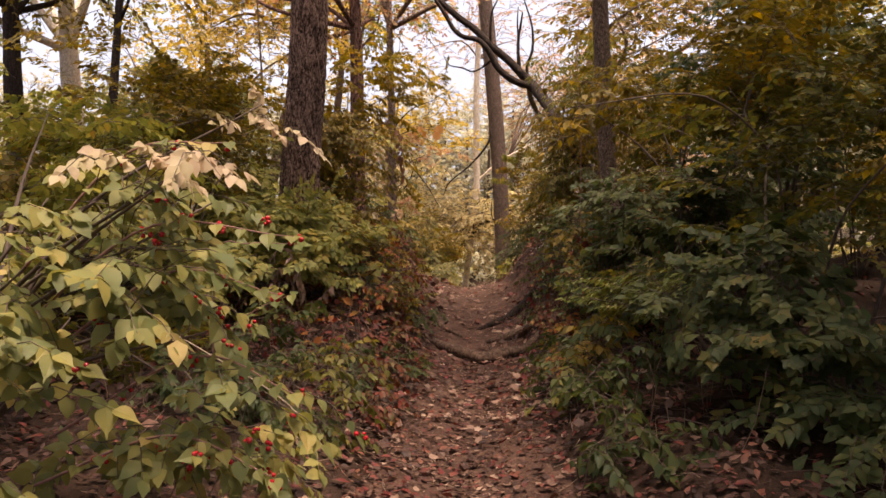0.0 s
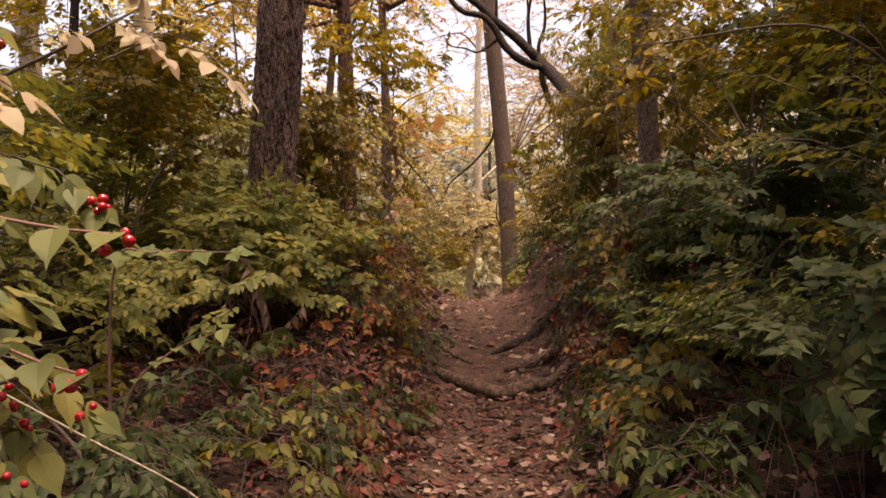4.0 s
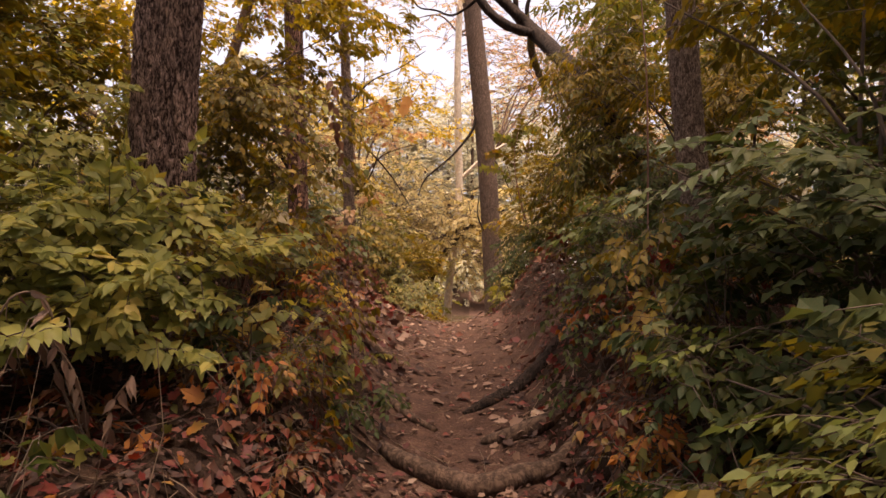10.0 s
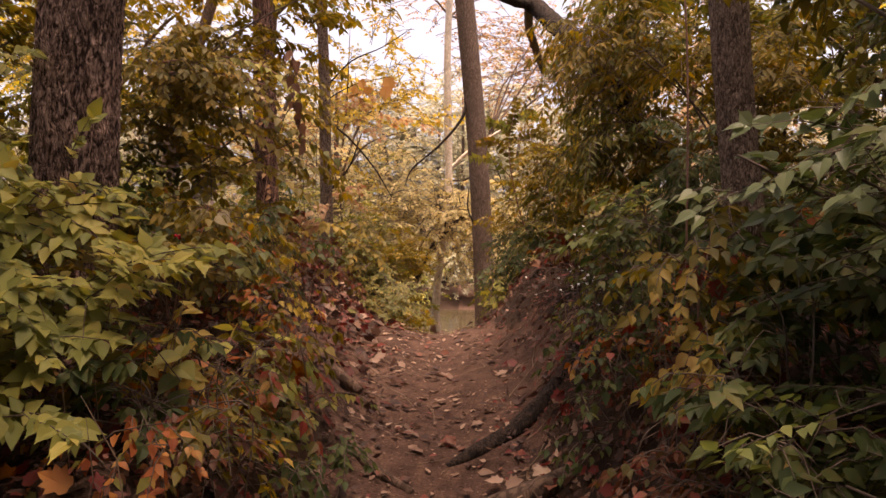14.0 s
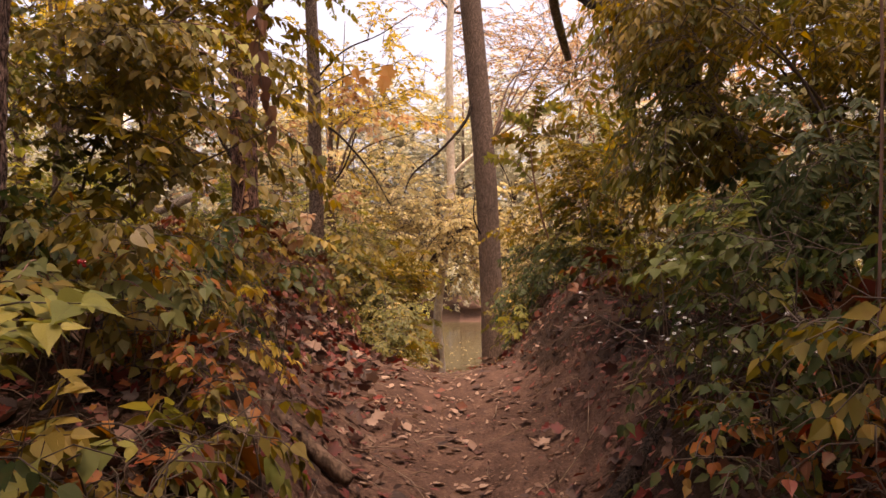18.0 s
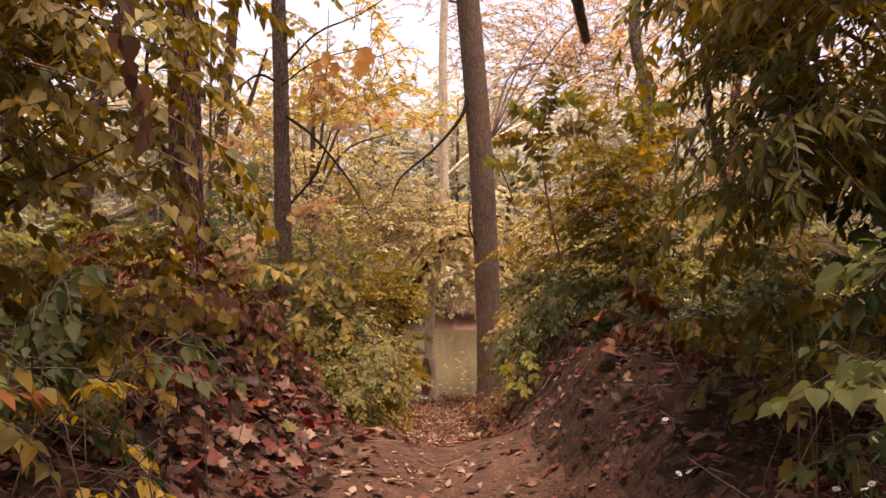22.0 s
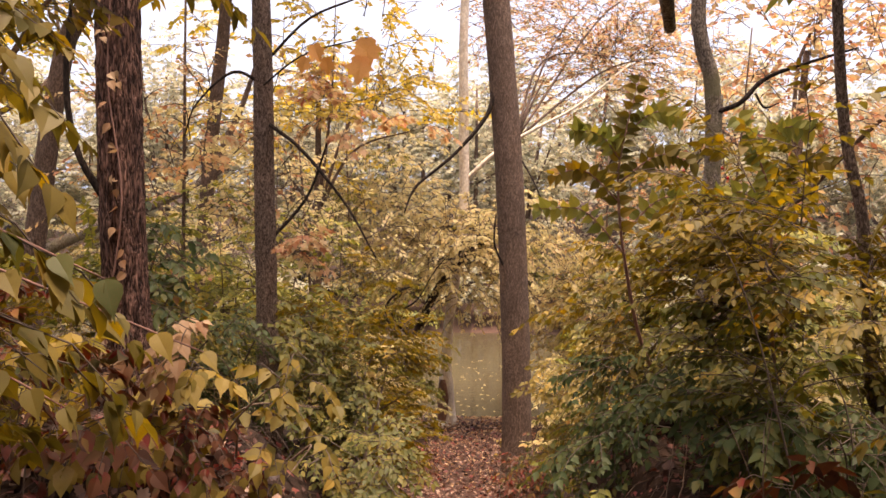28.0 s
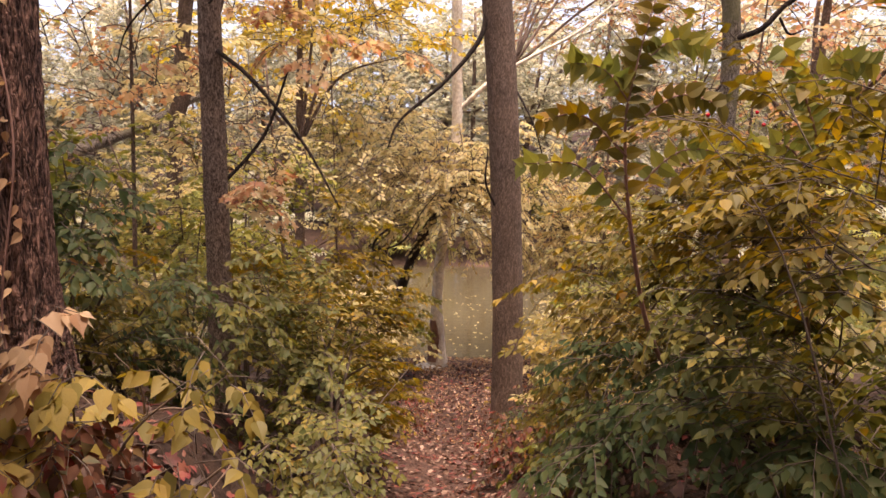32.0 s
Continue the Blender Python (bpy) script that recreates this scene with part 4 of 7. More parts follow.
for k, (x, y, r, h, bark, mat) in enumerate(SIDE_AND_SHADE_TREES):
    rg = np.random.default_rng(100 + k)
    l1, l2 = rg.normal(0, 0.25, 2)
    g0 = gz(x, y)
    t = tree_thing("tree", [(x, y, 0, r), (x + l1 * 0.2, y, g0 + 1.2, r * 0.95), (x + l1 * 0.7, y + l2 * 0.4, g0 + h * 0.4, r * 0.8), (x + l1, y + l2, g0 + h * 0.8, r * 0.4)], bark, "slim woodland tree with thinning autumn leaves; those near the start unseen, for shade", "woodland trees", 12, 24, 0.06, 0, k)
    # wide crowns for y < 9 stay out of view and only cast shade
    crown(t, rg, (x + l1, y + l2, g0 + h * 0.78), (3.7, 3.7, h * 0.3) if y < 9 else (2.6, 2.6, h * 0.3), (820 if x > 0 else 300) if y < 9 else 280, 0.8, 0.13, mat, limbs=5, fork=(x + l1 * 0.8, y + l2 * 0.6, g0 + h * 0.5), bark=bark, limb_r=r * 0.35)


# ---- the far bank ----
for k in range(30):
    rg = np.random.default_rng(300 + k)
    x, y = -34 + 68 * (k + rg.uniform(0, 0.8)) / 30, rg.uniform(41.5, 47)
    g0, h, r = gz(x, y), rg.uniform(7.5, 12.5), rg.uniform(0.08, 0.16)
    ln = rg.normal(0, 0.6)
    bark = BARK_PALE if k % 5 == 2 else BARK_GREY
    t = tree_thing("tree", [(x, y, 0, r), (x + ln * 0.2, y, g0 + 1.5, r), (x + ln, y, g0 + h * 0.8, r * 0.4)], bark, "autumn tree on the far river bank, its leaves paled for haze", "far bank trees", 8, 12, 0.05, 0, k)
    crown(t, rg, (x + ln, y, g0 + h * 0.5), (2.6, 2.0, h * 0.5), 420, 1.0, 0.2, HAZED_FARLEAF, pairs=6, limbs=3, fork=(x + ln * 0.5, y, g0 + h * 0.4), bark=bark, limb_r=0.05)
woods = thing("woods", 0, 60, gz(0, 60), "wooded hillside of yellow-green autumn trees, leaf colour paled for haze", "woods")
woods["kind"] = "stuff"
rg = np.random.default_rng(500)
for k in range(56):
    x, y = rg.uniform(-50, 50), rg.uniform(46, 82)
    h = rg.uniform(9.5, 14.5)
    g0 = gz(x, y)
    P, D, U, sg = twigs(rg, (x, y, g0 + h * 0.45), (3.2, 2.6, h * 0.55), 300, 1.3, 5, 0.3, 0.6, 0.5)
    leaves("canopy", SIMPLE, P, D, U, 0.34 * rg.uniform(0.6, 1.2, len(P)), HAZED_FARLEAF, woods)
    tube("trunk", [(x, y, g0 - 0.2, 0.2), (x, y, g0 + h * 0.4, 0.15), (x, y, g0 + h * 0.75, 0.05)], BARK_GREY, woods, 6, 5)
# wood added beside and, unseen, behind the trail to block low sky light
beside = thing("screen_woods", 14, 4, gz(14, 4), "dense dim wood on both sides of the trail, with unseen light-blocking trees behind", "woods")
beside["kind"] = "stuff"
rg = np.random.default_rng(540)
SCREEN_WOODS = [(6.2, 2.5), (6.8, 8.2), (6.4, 12.5), (8.6, 5.0), (8.8, 10.4), (8.2, 14.6), (9.6, 1.0), (11.5, 7.5), (11.8, 12.6), (5.2, -4.0), (9.0, -4.5), (-1.5, -8.0), (3.0, -9.0), (-6.5, -5.5), (-11.0, -1.0), (-13.5, 4.0), (-14.5, 12.0), (-13.0, 19.0), (12.0, 18.5), (-2.5, -3.4), (0.4, -4.4), (3.2, -3.2), (-5.2, -2.6), (6.2, -1.4)]
for x, y in SCREEN_WOODS:
    h = rg.uniform(5.5, 8.5)
    g0 = gz(x, y)
    P, D, U, sg = twigs(rg, (x, y, g0 + h * 0.42), (1.9, 1.9, h * 0.5), 330, 0.8, 5, 0.3, 0.6, 0.5)
    leaves("canopy", SIMPLE, P, D, U, 0.15 * rg.uniform(0.6, 1.2, len(P)), GREEN if x > 0 else OLIVE, beside)
    tube("trunk", [(x, y, g0 - 0.2, 0.14), (x + 0.1, y, g0 + h * 0.4, 0.1), (x, y, g0 + h * 0.8, 0.03)], BARK_DARK, beside, 8, 8, 0.06)
rg = np.random.default_rng(600)
brush = thing("brush", 0, 40, gz(0, 40), "tangled bushes along the far waterline", "bushes")
brush["kind"] = "stuff"
for k in range(50):
    x, y = -34 + 68 * ((k % 25) + rg.uniform(0, 1)) / 25, rg.uniform(39.3, 40.8) + 3.4 * (k // 25)
    P, D, U, sg = twigs(rg, (x, y, gz(x, y) + 1.1), (1.9, 1.1, 1.7), 200, 0.8, 4, 0.3, 0.6, 0.6)
    leaves("canopy", SIMPLE, P, D, U, 0.17 * rg.uniform(0.6, 1.2, len(P)), (HAZED_FARLEAF, OLIVE, LIME)[k % 3], brush)


# ---- shrubs ----
PLACES = {}


def shrub(name, label, x, y, clumps, stems, category="shrub", seed=0, stem_mat=None, stem_r=0.014, singles=165, group="", rest_blade=None):
    """A shrub: arching stems from its foot, and clumps of twigs.
    clumps: (centre, radii, twigs, twig length, leaf size, blade, material, pairs, droop)."""
    rg = np.random.default_rng(seed)
    z = gz(x, y)
    s = thing(name, x, y, z, label, category, group)
    for k in range(stems):
        c, r = clumps[k % len(clumps)][:2]
        e = np.array(c) + unit(rg.standard_normal(3)) * np.array(r) * 0.8
        f = np.array([x, y, z - 0.05]) + np.array([*rg.normal(0, 0.12, 2), 0])
        m = f + (e - f) * np.array([0.35, 0.35, 0.65]) + rg.normal(0, 0.06, 3)
        tube("stem", [(*f, stem_r), (*m, stem_r * 0.75), (*e, stem_r * 0.25)], stem_mat or TWIG, s, 6, 12, 0.08, k)
    left = singles
    for c, r, n, tl, size, blade, mat, pairs, droop in clumps:
        P, D, U, sg = twigs(rg, c, r, n, tl, pairs, droop, 0.5, 0.5, (x, y, z), min(6, max(1, n // 8)))
        S = size * rg.uniform(0.6, 1.25, len(P))
        if blade is SIMPLE:
            U = U + rg.normal(0, 0.5, U.shape)
        ok = P[:, 2] > ground_z(P[:, 0], P[:, 1]) + 0.02
        ok &= ~((np.abs(P[:, 0] - lerp_table(P[:, 1], TRAIL_X)) < 0.33) & (P[:, 1] < 10.6))
        P, D, U, S = P[ok], D[ok], U[ok], S[ok]
        take = min(left, len(P) // 3, 110)
        order = np.argsort(np.abs(P[:, 0] - 0.35) + 0.3 * (P[:, 1] - P[:, 1].min()))
        near, rest = order[:take], order[take:]
        left -= take
        PLACES.setdefault(seed, []).append(P[near])
        if take:
            fine = FINE_OVATE if blade is OVATE else FINE_NARROW if blade is NARROW else FINE_BROAD if blade is BROAD else FINE_ROUND if blade is ROUND else blade
            leaf_objects("leaf", fine, P[near], D[near], U[near], S[near], mat, s)
        leaves("foliage", rest_blade or (MID if blade is OVATE or blade is NARROW else blade), P[rest], D[rest], U[rest], S[rest], mat, s)
        twig_mesh("branching", sg, 0.0028, TWIG, s)
    return s


# left of the trail, from the start to the crest
HONEYSUCKLE_A = [((-1.05, 2.45, 0.95), (0.75, 0.5, 0.6), 78, 0.42, 0.085, BROAD, HONEY, 6, 0.4),
    ((-0.48, 2.5, 0.72), (0.26, 0.3, 0.45), 18, 0.4, 0.08, BROAD, HONEY, 5, 0.4),
    ((-0.9, 2.7, 1.42), (0.5, 0.3, 0.14), 16, 0.42, 0.075, BROAD, HONEY, 5, 0.45),
    ((-0.75, 2.35, 1.2), (0.4, 0.3, 0.2), 16, 0.42, 0.085, BROAD, HONEY, 5, 0.35),
    ((-2.3, 3.5, 0.95), (0.9, 0.8, 0.75), 84, 0.45, 0.085, BROAD, HONEY, 6, 0.4),
    ((-1.05, 1.95, 0.3), (0.5, 0.3, 0.4), 30, 0.4, 0.085, BROAD, HONEY, 5, 0.45)]
HONEYSUCKLE_B = [((-0.45, 2.9, 0.3), (0.28, 0.35, 0.3), 12, 0.36, 0.08, BROAD, HONEY, 5, 0.4),
    ((-0.65, 2.4, 1.55), (0.3, 0.18, 0.06), 9, 0.36, 0.06, BROAD, PALE, 5, 0.55),
    ((-0.6, 3.4, 1.84), (0.3, 0.16, 0.08), 5, 0.34, 0.062, BROAD, PALE, 5, 0.55),
    ((-2.2, 4.3, 1.75), (0.8, 0.5, 0.35), 60, 0.45, 0.07, OVATE, LIME, 6, 0.4)]
honey = shrub("honeysuckle_shrub", "honeysuckle shrub with pale green leaves and red berries beside the trail", -1.7, 2.7, HONEYSUCKLE_A + HONEYSUCKLE_B, 18, seed=11, singles=210)
rg = np.random.default_rng(12)
bm = bmesh.new()
bmesh.ops.create_icosphere(bm, subdivisions=2, radius=1.0)
berry_mesh = bpy.data.meshes.new("berry")
bm.to_mesh(berry_mesh)
bm.free()
berry_mesh.materials.append(BERRY)


def berries(plant, spots, spread=0.014, each=4):
    """Small clusters of shiny berries on a plant."""
    base = np.array(plant.location)
    for p in spots:
        for _ in range(each):
            ob = new("berry", berry_mesh)
            ob.parent = plant
            ob.location = Vector((np.array(p) + rg.normal(0, spread, 3) - base + np.array([0, 0, -0.004])).tolist())
            ob.scale = (rg.uniform(0.007, 0.011),) * 3


honey_leaves = np.vstack(PLACES[11])
berries(honey, honey_leaves[rg.choice(len(honey_leaves), 30, replace=False)])
# long arching sprays with leaves in pairs and berries at the joints
for k, line in enumerate([[(-1.35, 2.65, 0.85, 0.007), (-0.7, 2.45, 1.3, 0.005), (-0.1, 2.3, 1.28, 0.002)], [(-1.2, 2.55, 0.75, 0.007), (-0.6, 2.4, 1.14, 0.005), (-0.15, 2.3, 1.08, 0.002)],
                          [(-1.1, 2.5, 0.5, 0.007), (-0.5, 2.4, 0.84, 0.005), (-0.1, 2.3, 0.74, 0.002)], [(-1.1, 2.4, 0.35, 0.007), (-0.55, 2.3, 0.58, 0.005), (-0.15, 2.25, 0.46, 0.002)], [(-1.35, 2.7, 1.1, 0.007), (-0.85, 2.6, 1.58, 0.005), (-0.4, 2.5, 1.62, 0.002)]]):
    spray_stem = tube("spray", line, VINE, honey, 6, 16)
    ql = smooth_line(line, 13)[2:, :3]
    td = unit(np.gradient(ql, axis=0))
    sd = unit(np.cross(td, np.array([0, 0, 1.0])))
    rk = np.random.default_rng(760 + k)
    for sg in (-1, 1):
        dd = td * 0.45 + sg * sd * 0.8 + np.array([0, -0.1, -0.4]) + rk.normal(0, 0.2, td.shape)
        leaf_objects("leaf", FINE_BROAD, ql, dd, np.array([0, -0.5, 1.0]) + rk.normal(0, 0.3, td.shape), 0.08 * rk.uniform(0.7, 1.15, len(ql)), HONEY, spray_stem)
    berries(honey, ql[1::3] + np.array([0, 0, -0.012]), 0.012, 4)
shrub("box_elder_sapling", "young tree with layered yellow-green leaf sprays before a furrowed trunk", -1.75, 7.4, [
    ((-1.5, 7.15, 1.2), (0.8, 0.5, 0.45), 220, 0.42, 0.08, OVATE, LIME, 7, 0.14),
    ((-2.4, 7.0, 1.25), (0.9, 0.8, 0.5), 170, 0.42, 0.08, OVATE, LIME, 7, 0.14),
    ((-1.1, 6.8, 1.05), (0.42, 0.35, 0.36), 84, 0.42, 0.08, OVATE, LIME, 7, 0.14),
    ((-2.0, 6.4, 0.95), (0.6, 0.4, 0.14), 70, 0.42, 0.085, OVATE, LIME, 7, 0.14),
    ((-1.2, 5.6, 0.95), (0.45, 0.4, 0.2), 12, 0.4, 0.065, OVATE, LIME, 7, 0.2),
    ((-1.8, 5.8, 0.95), (0.5, 0.5, 0.2), 26, 0.4, 0.065, OVATE, LIME, 7, 0.2),
    ((-1.4, 7.6, 1.25), (0.4, 0.4, 0.14), 36, 0.4, 0.07, OVATE, OLIVE, 7, 0.2)], 7, "sapling", 21, stem_r=0.008, singles=260)
shrub("bush", "dense dark green bush under the trees", -2.9, 5.9, [
    ((-2.7, 5.9, 0.9), (1.1, 0.9, 0.8), 190, 0.45, 0.075, OVATE, LIME, 6, 0.14),
    ((-1.9, 5.8, 0.45), (0.5, 0.5, 0.3), 30, 0.4, 0.07, OVATE, GREEN, 6, 0.2)], 10, "shrub", 22)
shrub("young_tree", "young tree with dense dark green foliage over the bank", -2.3, 6.4, [
    ((-2.25, 6.8, 2.2), (0.55, 0.7, 0.6), 150, 0.42, 0.065, OVATE, OLIVE, 6, 0.3),
    ((-2.7, 7.7, 2.7), (0.8, 0.5, 0.6), 170, 0.42, 0.07, OVATE, OLIVE, 6, 0.35),
    ((-2.8, 6.6, 1.8), (0.7, 0.8, 0.6), 170, 0.42, 0.07, OVATE, LIME, 6, 0.3),
    ((-3.6, 7.2, 2.0), (0.9, 0.9, 0.7), 180, 0.45, 0.075, OVATE, LIME, 6, 0.3)], 4, "tree", 30, stem_r=0.012)
shrub("young_tree", "tall understorey tree with green and yellow leaves", -3.2, 8.6, [
    ((-3.1, 8.3, 2.1), (1.2, 1.0, 0.8), 330, 0.45, 0.08, OVATE, LIME, 6, 0.3),
    ((-2.9, 9.4, 2.6), (0.8, 0.6, 0.8), 220, 0.45, 0.075, OVATE, OLIVE, 6, 0.35),
    ((-4.3, 8.8, 2.6), (1.3, 1.2, 1.3), 220, 0.5, 0.085, OVATE, OLIVE, 6, 0.3)], 5, "tree", 23, stem_r=0.016, rest_blade=SIMPLE)
droop_tree = shrub("young_tree", "understorey tree with olive and golden drooping leaves beside the trail", -2.3, 10.2, [
    ((-1.6, 10.1, 2.35), (0.75, 0.55, 0.5), 190, 0.4, 0.068, OVATE, OLIVE, 6, 0.6),
    ((-1.0, 10.05, 1.95), (0.4, 0.35, 0.28), 16, 0.4, 0.085, OVATE, OLIVE, 6, 0.65),
    ((-2.5, 10.2, 2.0), (0.9, 0.7, 0.9), 210, 0.42, 0.068, OVATE, GREEN, 6, 0.5),
    ((-1.75, 10.9, 2.7), (0.95, 0.7, 0.7), 230, 0.4, 0.068, OVATE, OLIVE, 6, 0.45),
    ((-1.3, 11.0, 3.4), (1.0, 0.9, 0.6), 130, 0.45, 0.08, OVATE, OLIVE, 6, 0.4),
    ((-1.2, 10.15, 1.2), (0.3, 0.25, 0.42), 20, 0.34, 0.1, BROAD, YELLOW, 4, 0.7),
    ((-1.7, 10.3, 1.25), (0.4, 0.4, 0.4), 30, 0.36, 0.085, OVATE, OLIVE, 5, 0.7),
    ((-1.5, 10.25, 1.8), (0.42, 0.4, 0.3), 20, 0.38, 0.08, OVATE, OLIVE, 6, 0.6),
    ((-2.4, 11.6, 2.6), (0.8, 0.6, 0.65), 70, 0.42, 0.075, OVATE, OLIVE, 6, 0.5)], 5, "tree", 24, stem_r=0.012, rest_blade=MID)
shrub("sapling", "sapling with fresh green leaf sprays on the bank", -1.6, 9.2, [
    ((-1.25, 9.0, 1.18), (0.4, 0.3, 0.12), 14, 0.45, 0.1, OVATE, HONEY, 5, 0.35),
    ((-1.7, 9.0, 1.3), (0.4, 0.35, 0.2), 18, 0.45, 0.095, OVATE, GREEN, 5, 0.35)], 7, "sapling", 29)
shrub("yellow_leaved_plant", "low plant with large drooping pale yellow leaves", -1.15, 12.3, [
    ((-1.15, 12.05, 1.15), (0.55, 0.35, 0.32), 24, 0.34, 0.105, BROAD, DULLGOLD, 4, 0.6),
    ((-0.8, 12.15, 1.1), (0.3, 0.3, 0.35), 12, 0.34, 0.08, OVATE, OLIVE, 4, 0.6),
    ((-1.15, 12.0, 1.4), (0.14, 0.14, 0.26), 6, 0.28, 0.085, OVATE, DRYPALE, 4, 0.6),
    ((-1.15, 12.0, 0.95), (0.7, 0.3, 0.22), 40, 0.32, 0.06, OVATE, RUST, 5, 0.6),
    ((-1.7, 12.2, 1.15), (0.5, 0.3, 0.3), 22, 0.34, 0.1, BROAD, DULLGOLD, 4, 0.6),
    ((-2.1, 12.1, 1.0), (0.4, 0.3, 0.3), 26, 0.34, 0.075, OVATE, OLIVE, 5, 0.6)], 12, "plant", 25, DEADWOOD, 0.006, singles=190)
shrub("bush", "round leafy bush beside the trail turning from green to gold", -0.95, 14.6, [
    ((-0.95, 14.6, 0.65), (0.6, 0.8, 0.7), 175, 0.36, 0.052, OVATE, GREEN, 7, 0.35),
    ((-0.65, 13.6, 0.3), (0.42, 0.6, 0.55), 125, 0.34, 0.047, OVATE, GREEN, 7, 0.35),
    ((-1.25, 15.6, 0.9), (0.6, 0.7, 0.6), 150, 0.36, 0.055, OVATE, OLIVE, 7, 0.35),
    ((-0.6, 15.5, 0.75), (0.3, 0.5, 0.5), 120, 0.36, 0.05, OVATE, OLIVE, 7, 0.35),
    ((-0.75, 16.5, -0.2), (0.4, 0.9, 0.7), 150, 0.36, 0.055, OVATE, OLIVE, 7, 0.35)], 14, "shrub", 26)
shrub("bush", "sparse bush of green and orange leaves under a slim tree", -2.6, 15.0, [
    ((-2.5, 14.6, 1.0), (0.8, 0.8, 0.5), 90, 0.4, 0.08, OVATE, GREEN, 5, 0.4),
    ((-3.6, 15.5, 1.0), (1.2, 1.0, 0.6), 90, 0.4, 0.08, OVATE, OLIVE, 5, 0.4),
    ((-2.3, 14.4, 1.7), (0.4, 0.4, 0.35), 14, 0.4, 0.085, OVATE, DEEP, 5, 0.5)], 12, "shrub", 27)
shrub("bush", "thin bush with amber leaves on the river slope", -2.6, 18.5, [
    ((-2.4, 18.5, 0.7), (1.2, 1.2, 1.2), 170, 0.5, 0.09, OVATE, LIME, 5, 0.4),
    ((-3.2, 19.0, 2.4), (1.4, 1.2, 1.0), 90, 0.5, 0.09, OVATE, GOLD, 5, 0.4)], 10, "shrub", 28)
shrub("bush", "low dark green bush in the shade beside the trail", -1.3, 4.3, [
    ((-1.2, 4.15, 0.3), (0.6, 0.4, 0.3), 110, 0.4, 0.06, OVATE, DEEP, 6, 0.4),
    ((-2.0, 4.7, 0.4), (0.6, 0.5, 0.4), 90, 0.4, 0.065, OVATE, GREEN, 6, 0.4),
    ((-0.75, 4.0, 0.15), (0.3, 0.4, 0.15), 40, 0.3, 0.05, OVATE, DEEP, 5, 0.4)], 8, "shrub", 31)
shrub("bush", "loose bush with fresh green and yellow leaves between slim trunks", -2.5, 14.2, [
    ((-2.6, 14.3, 0.9), (0.8, 0.5, 0.55), 150, 0.36, 0.052, OVATE, OLIVE, 7, 0.4),
    ((-2.9, 14.9, 1.5), (0.7, 0.5, 0.5), 90, 0.36, 0.06, OVATE, LIME, 6, 0.4),
    ((-1.6, 14.3, 0.75), (0.45, 0.4, 0.45), 110, 0.34, 0.05, OVATE, DEEP, 7, 0.4),
    ((-1.2, 14.1, 1.05), (0.28, 0.28, 0.5), 34, 0.34, 0.06, OVATE, GREEN, 6, 0.4),
    ((-2.2, 14.2, 1.5), (0.5, 0.4, 0.4), 34, 0.36, 0.075, OVATE, DEEP, 5, 0.4),
    ((-3.7, 14.6, 1.1), (0.7, 0.6, 0.6), 90, 0.36, 0.06, OVATE, OLIVE, 6, 0.4)], 8, "shrub", 33, stem_r=0.007, singles=60)
shrub("bush", "tall thin bush of golden-green leaves on the river slope", -2.7, 17.0, [
    ((-2.6, 17.0, 1.1), (1.0, 0.8, 1.1), 210, 0.45, 0.075, OVATE, LIME, 6, 0.4),
    ((-3.9, 17.8, 1.4), (1.1, 0.9, 1.1), 120, 0.45, 0.065, OVATE, GOLD, 6, 0.4),
    ((-1.4, 17.4, 0.7), (0.6, 0.7, 0.9), 130, 0.42, 0.075, OVATE, OLIVE, 6, 0.4)], 8, "shrub", 34, stem_r=0.01, rest_blade=SIMPLE, singles=0)
# reddish undergrowth on the left bank
BANK_LEFT_A = [(-0.75, 6.9, 0.34, 26, EMBER, 0.05, 0.06),
    (-1.2, 6.2, 0.45, 30, RUST, 0.055, 0.05),
    (-0.55, 7.4, 0.3, 12, RUST, 0.06, 0.12),
    (-0.72, 8.4, 0.3, 24, EMBER, 0.055, 0.12),
    (-1.0, 9.3, 0.45, 50, DEEP, 0.058, 0.25),
    (-0.75, 7.05, 0.2, 14, DEEP, 0.07, 0.12),
    (-1.3, 10.6, 0.5, 44, OLIVE, 0.06, 0.28),
    (-0.8, 9.3, 0.25, 10, YELLOW, 0.06, 0.1),
    (-1.55, 11.6, 0.4, 24, RUST, 0.08, 0.2),
    (-2.0, 9.4, 0.6, 50, OLIVE, 0.085, 0.4)]
BANK_LEFT_B = [(-1.9, 8.0, 0.5, 40, DEEP, 0.08, 0.3),
    # next two: dark leaf colour stands in for the hollow's shade
    (-0.95, 5.2, 0.4, 30, DEEP, 0.07, 0.15),
    (-1.0, 4.6, 0.4, 34, DEEP, 0.055, 0.1),
    (-2.4, 12.2, 0.6, 46, OLIVE, 0.08, 0.3),
    (-2.6, 13.2, 0.7, 46, RUST, 0.08, 0.3),
    (-0.6, 4.9, 0.25, 18, GREEN, 0.06, 0.1),
    (-0.45, 6.9, 0.18, 16, OLIVE, 0.055, 0.08),
    (-0.5, 8.0, 0.2, 20, OLIVE, 0.06, 0.15),
    (-1.3, 8.7, 0.45, 40, OLIVE, 0.07, 0.4)]
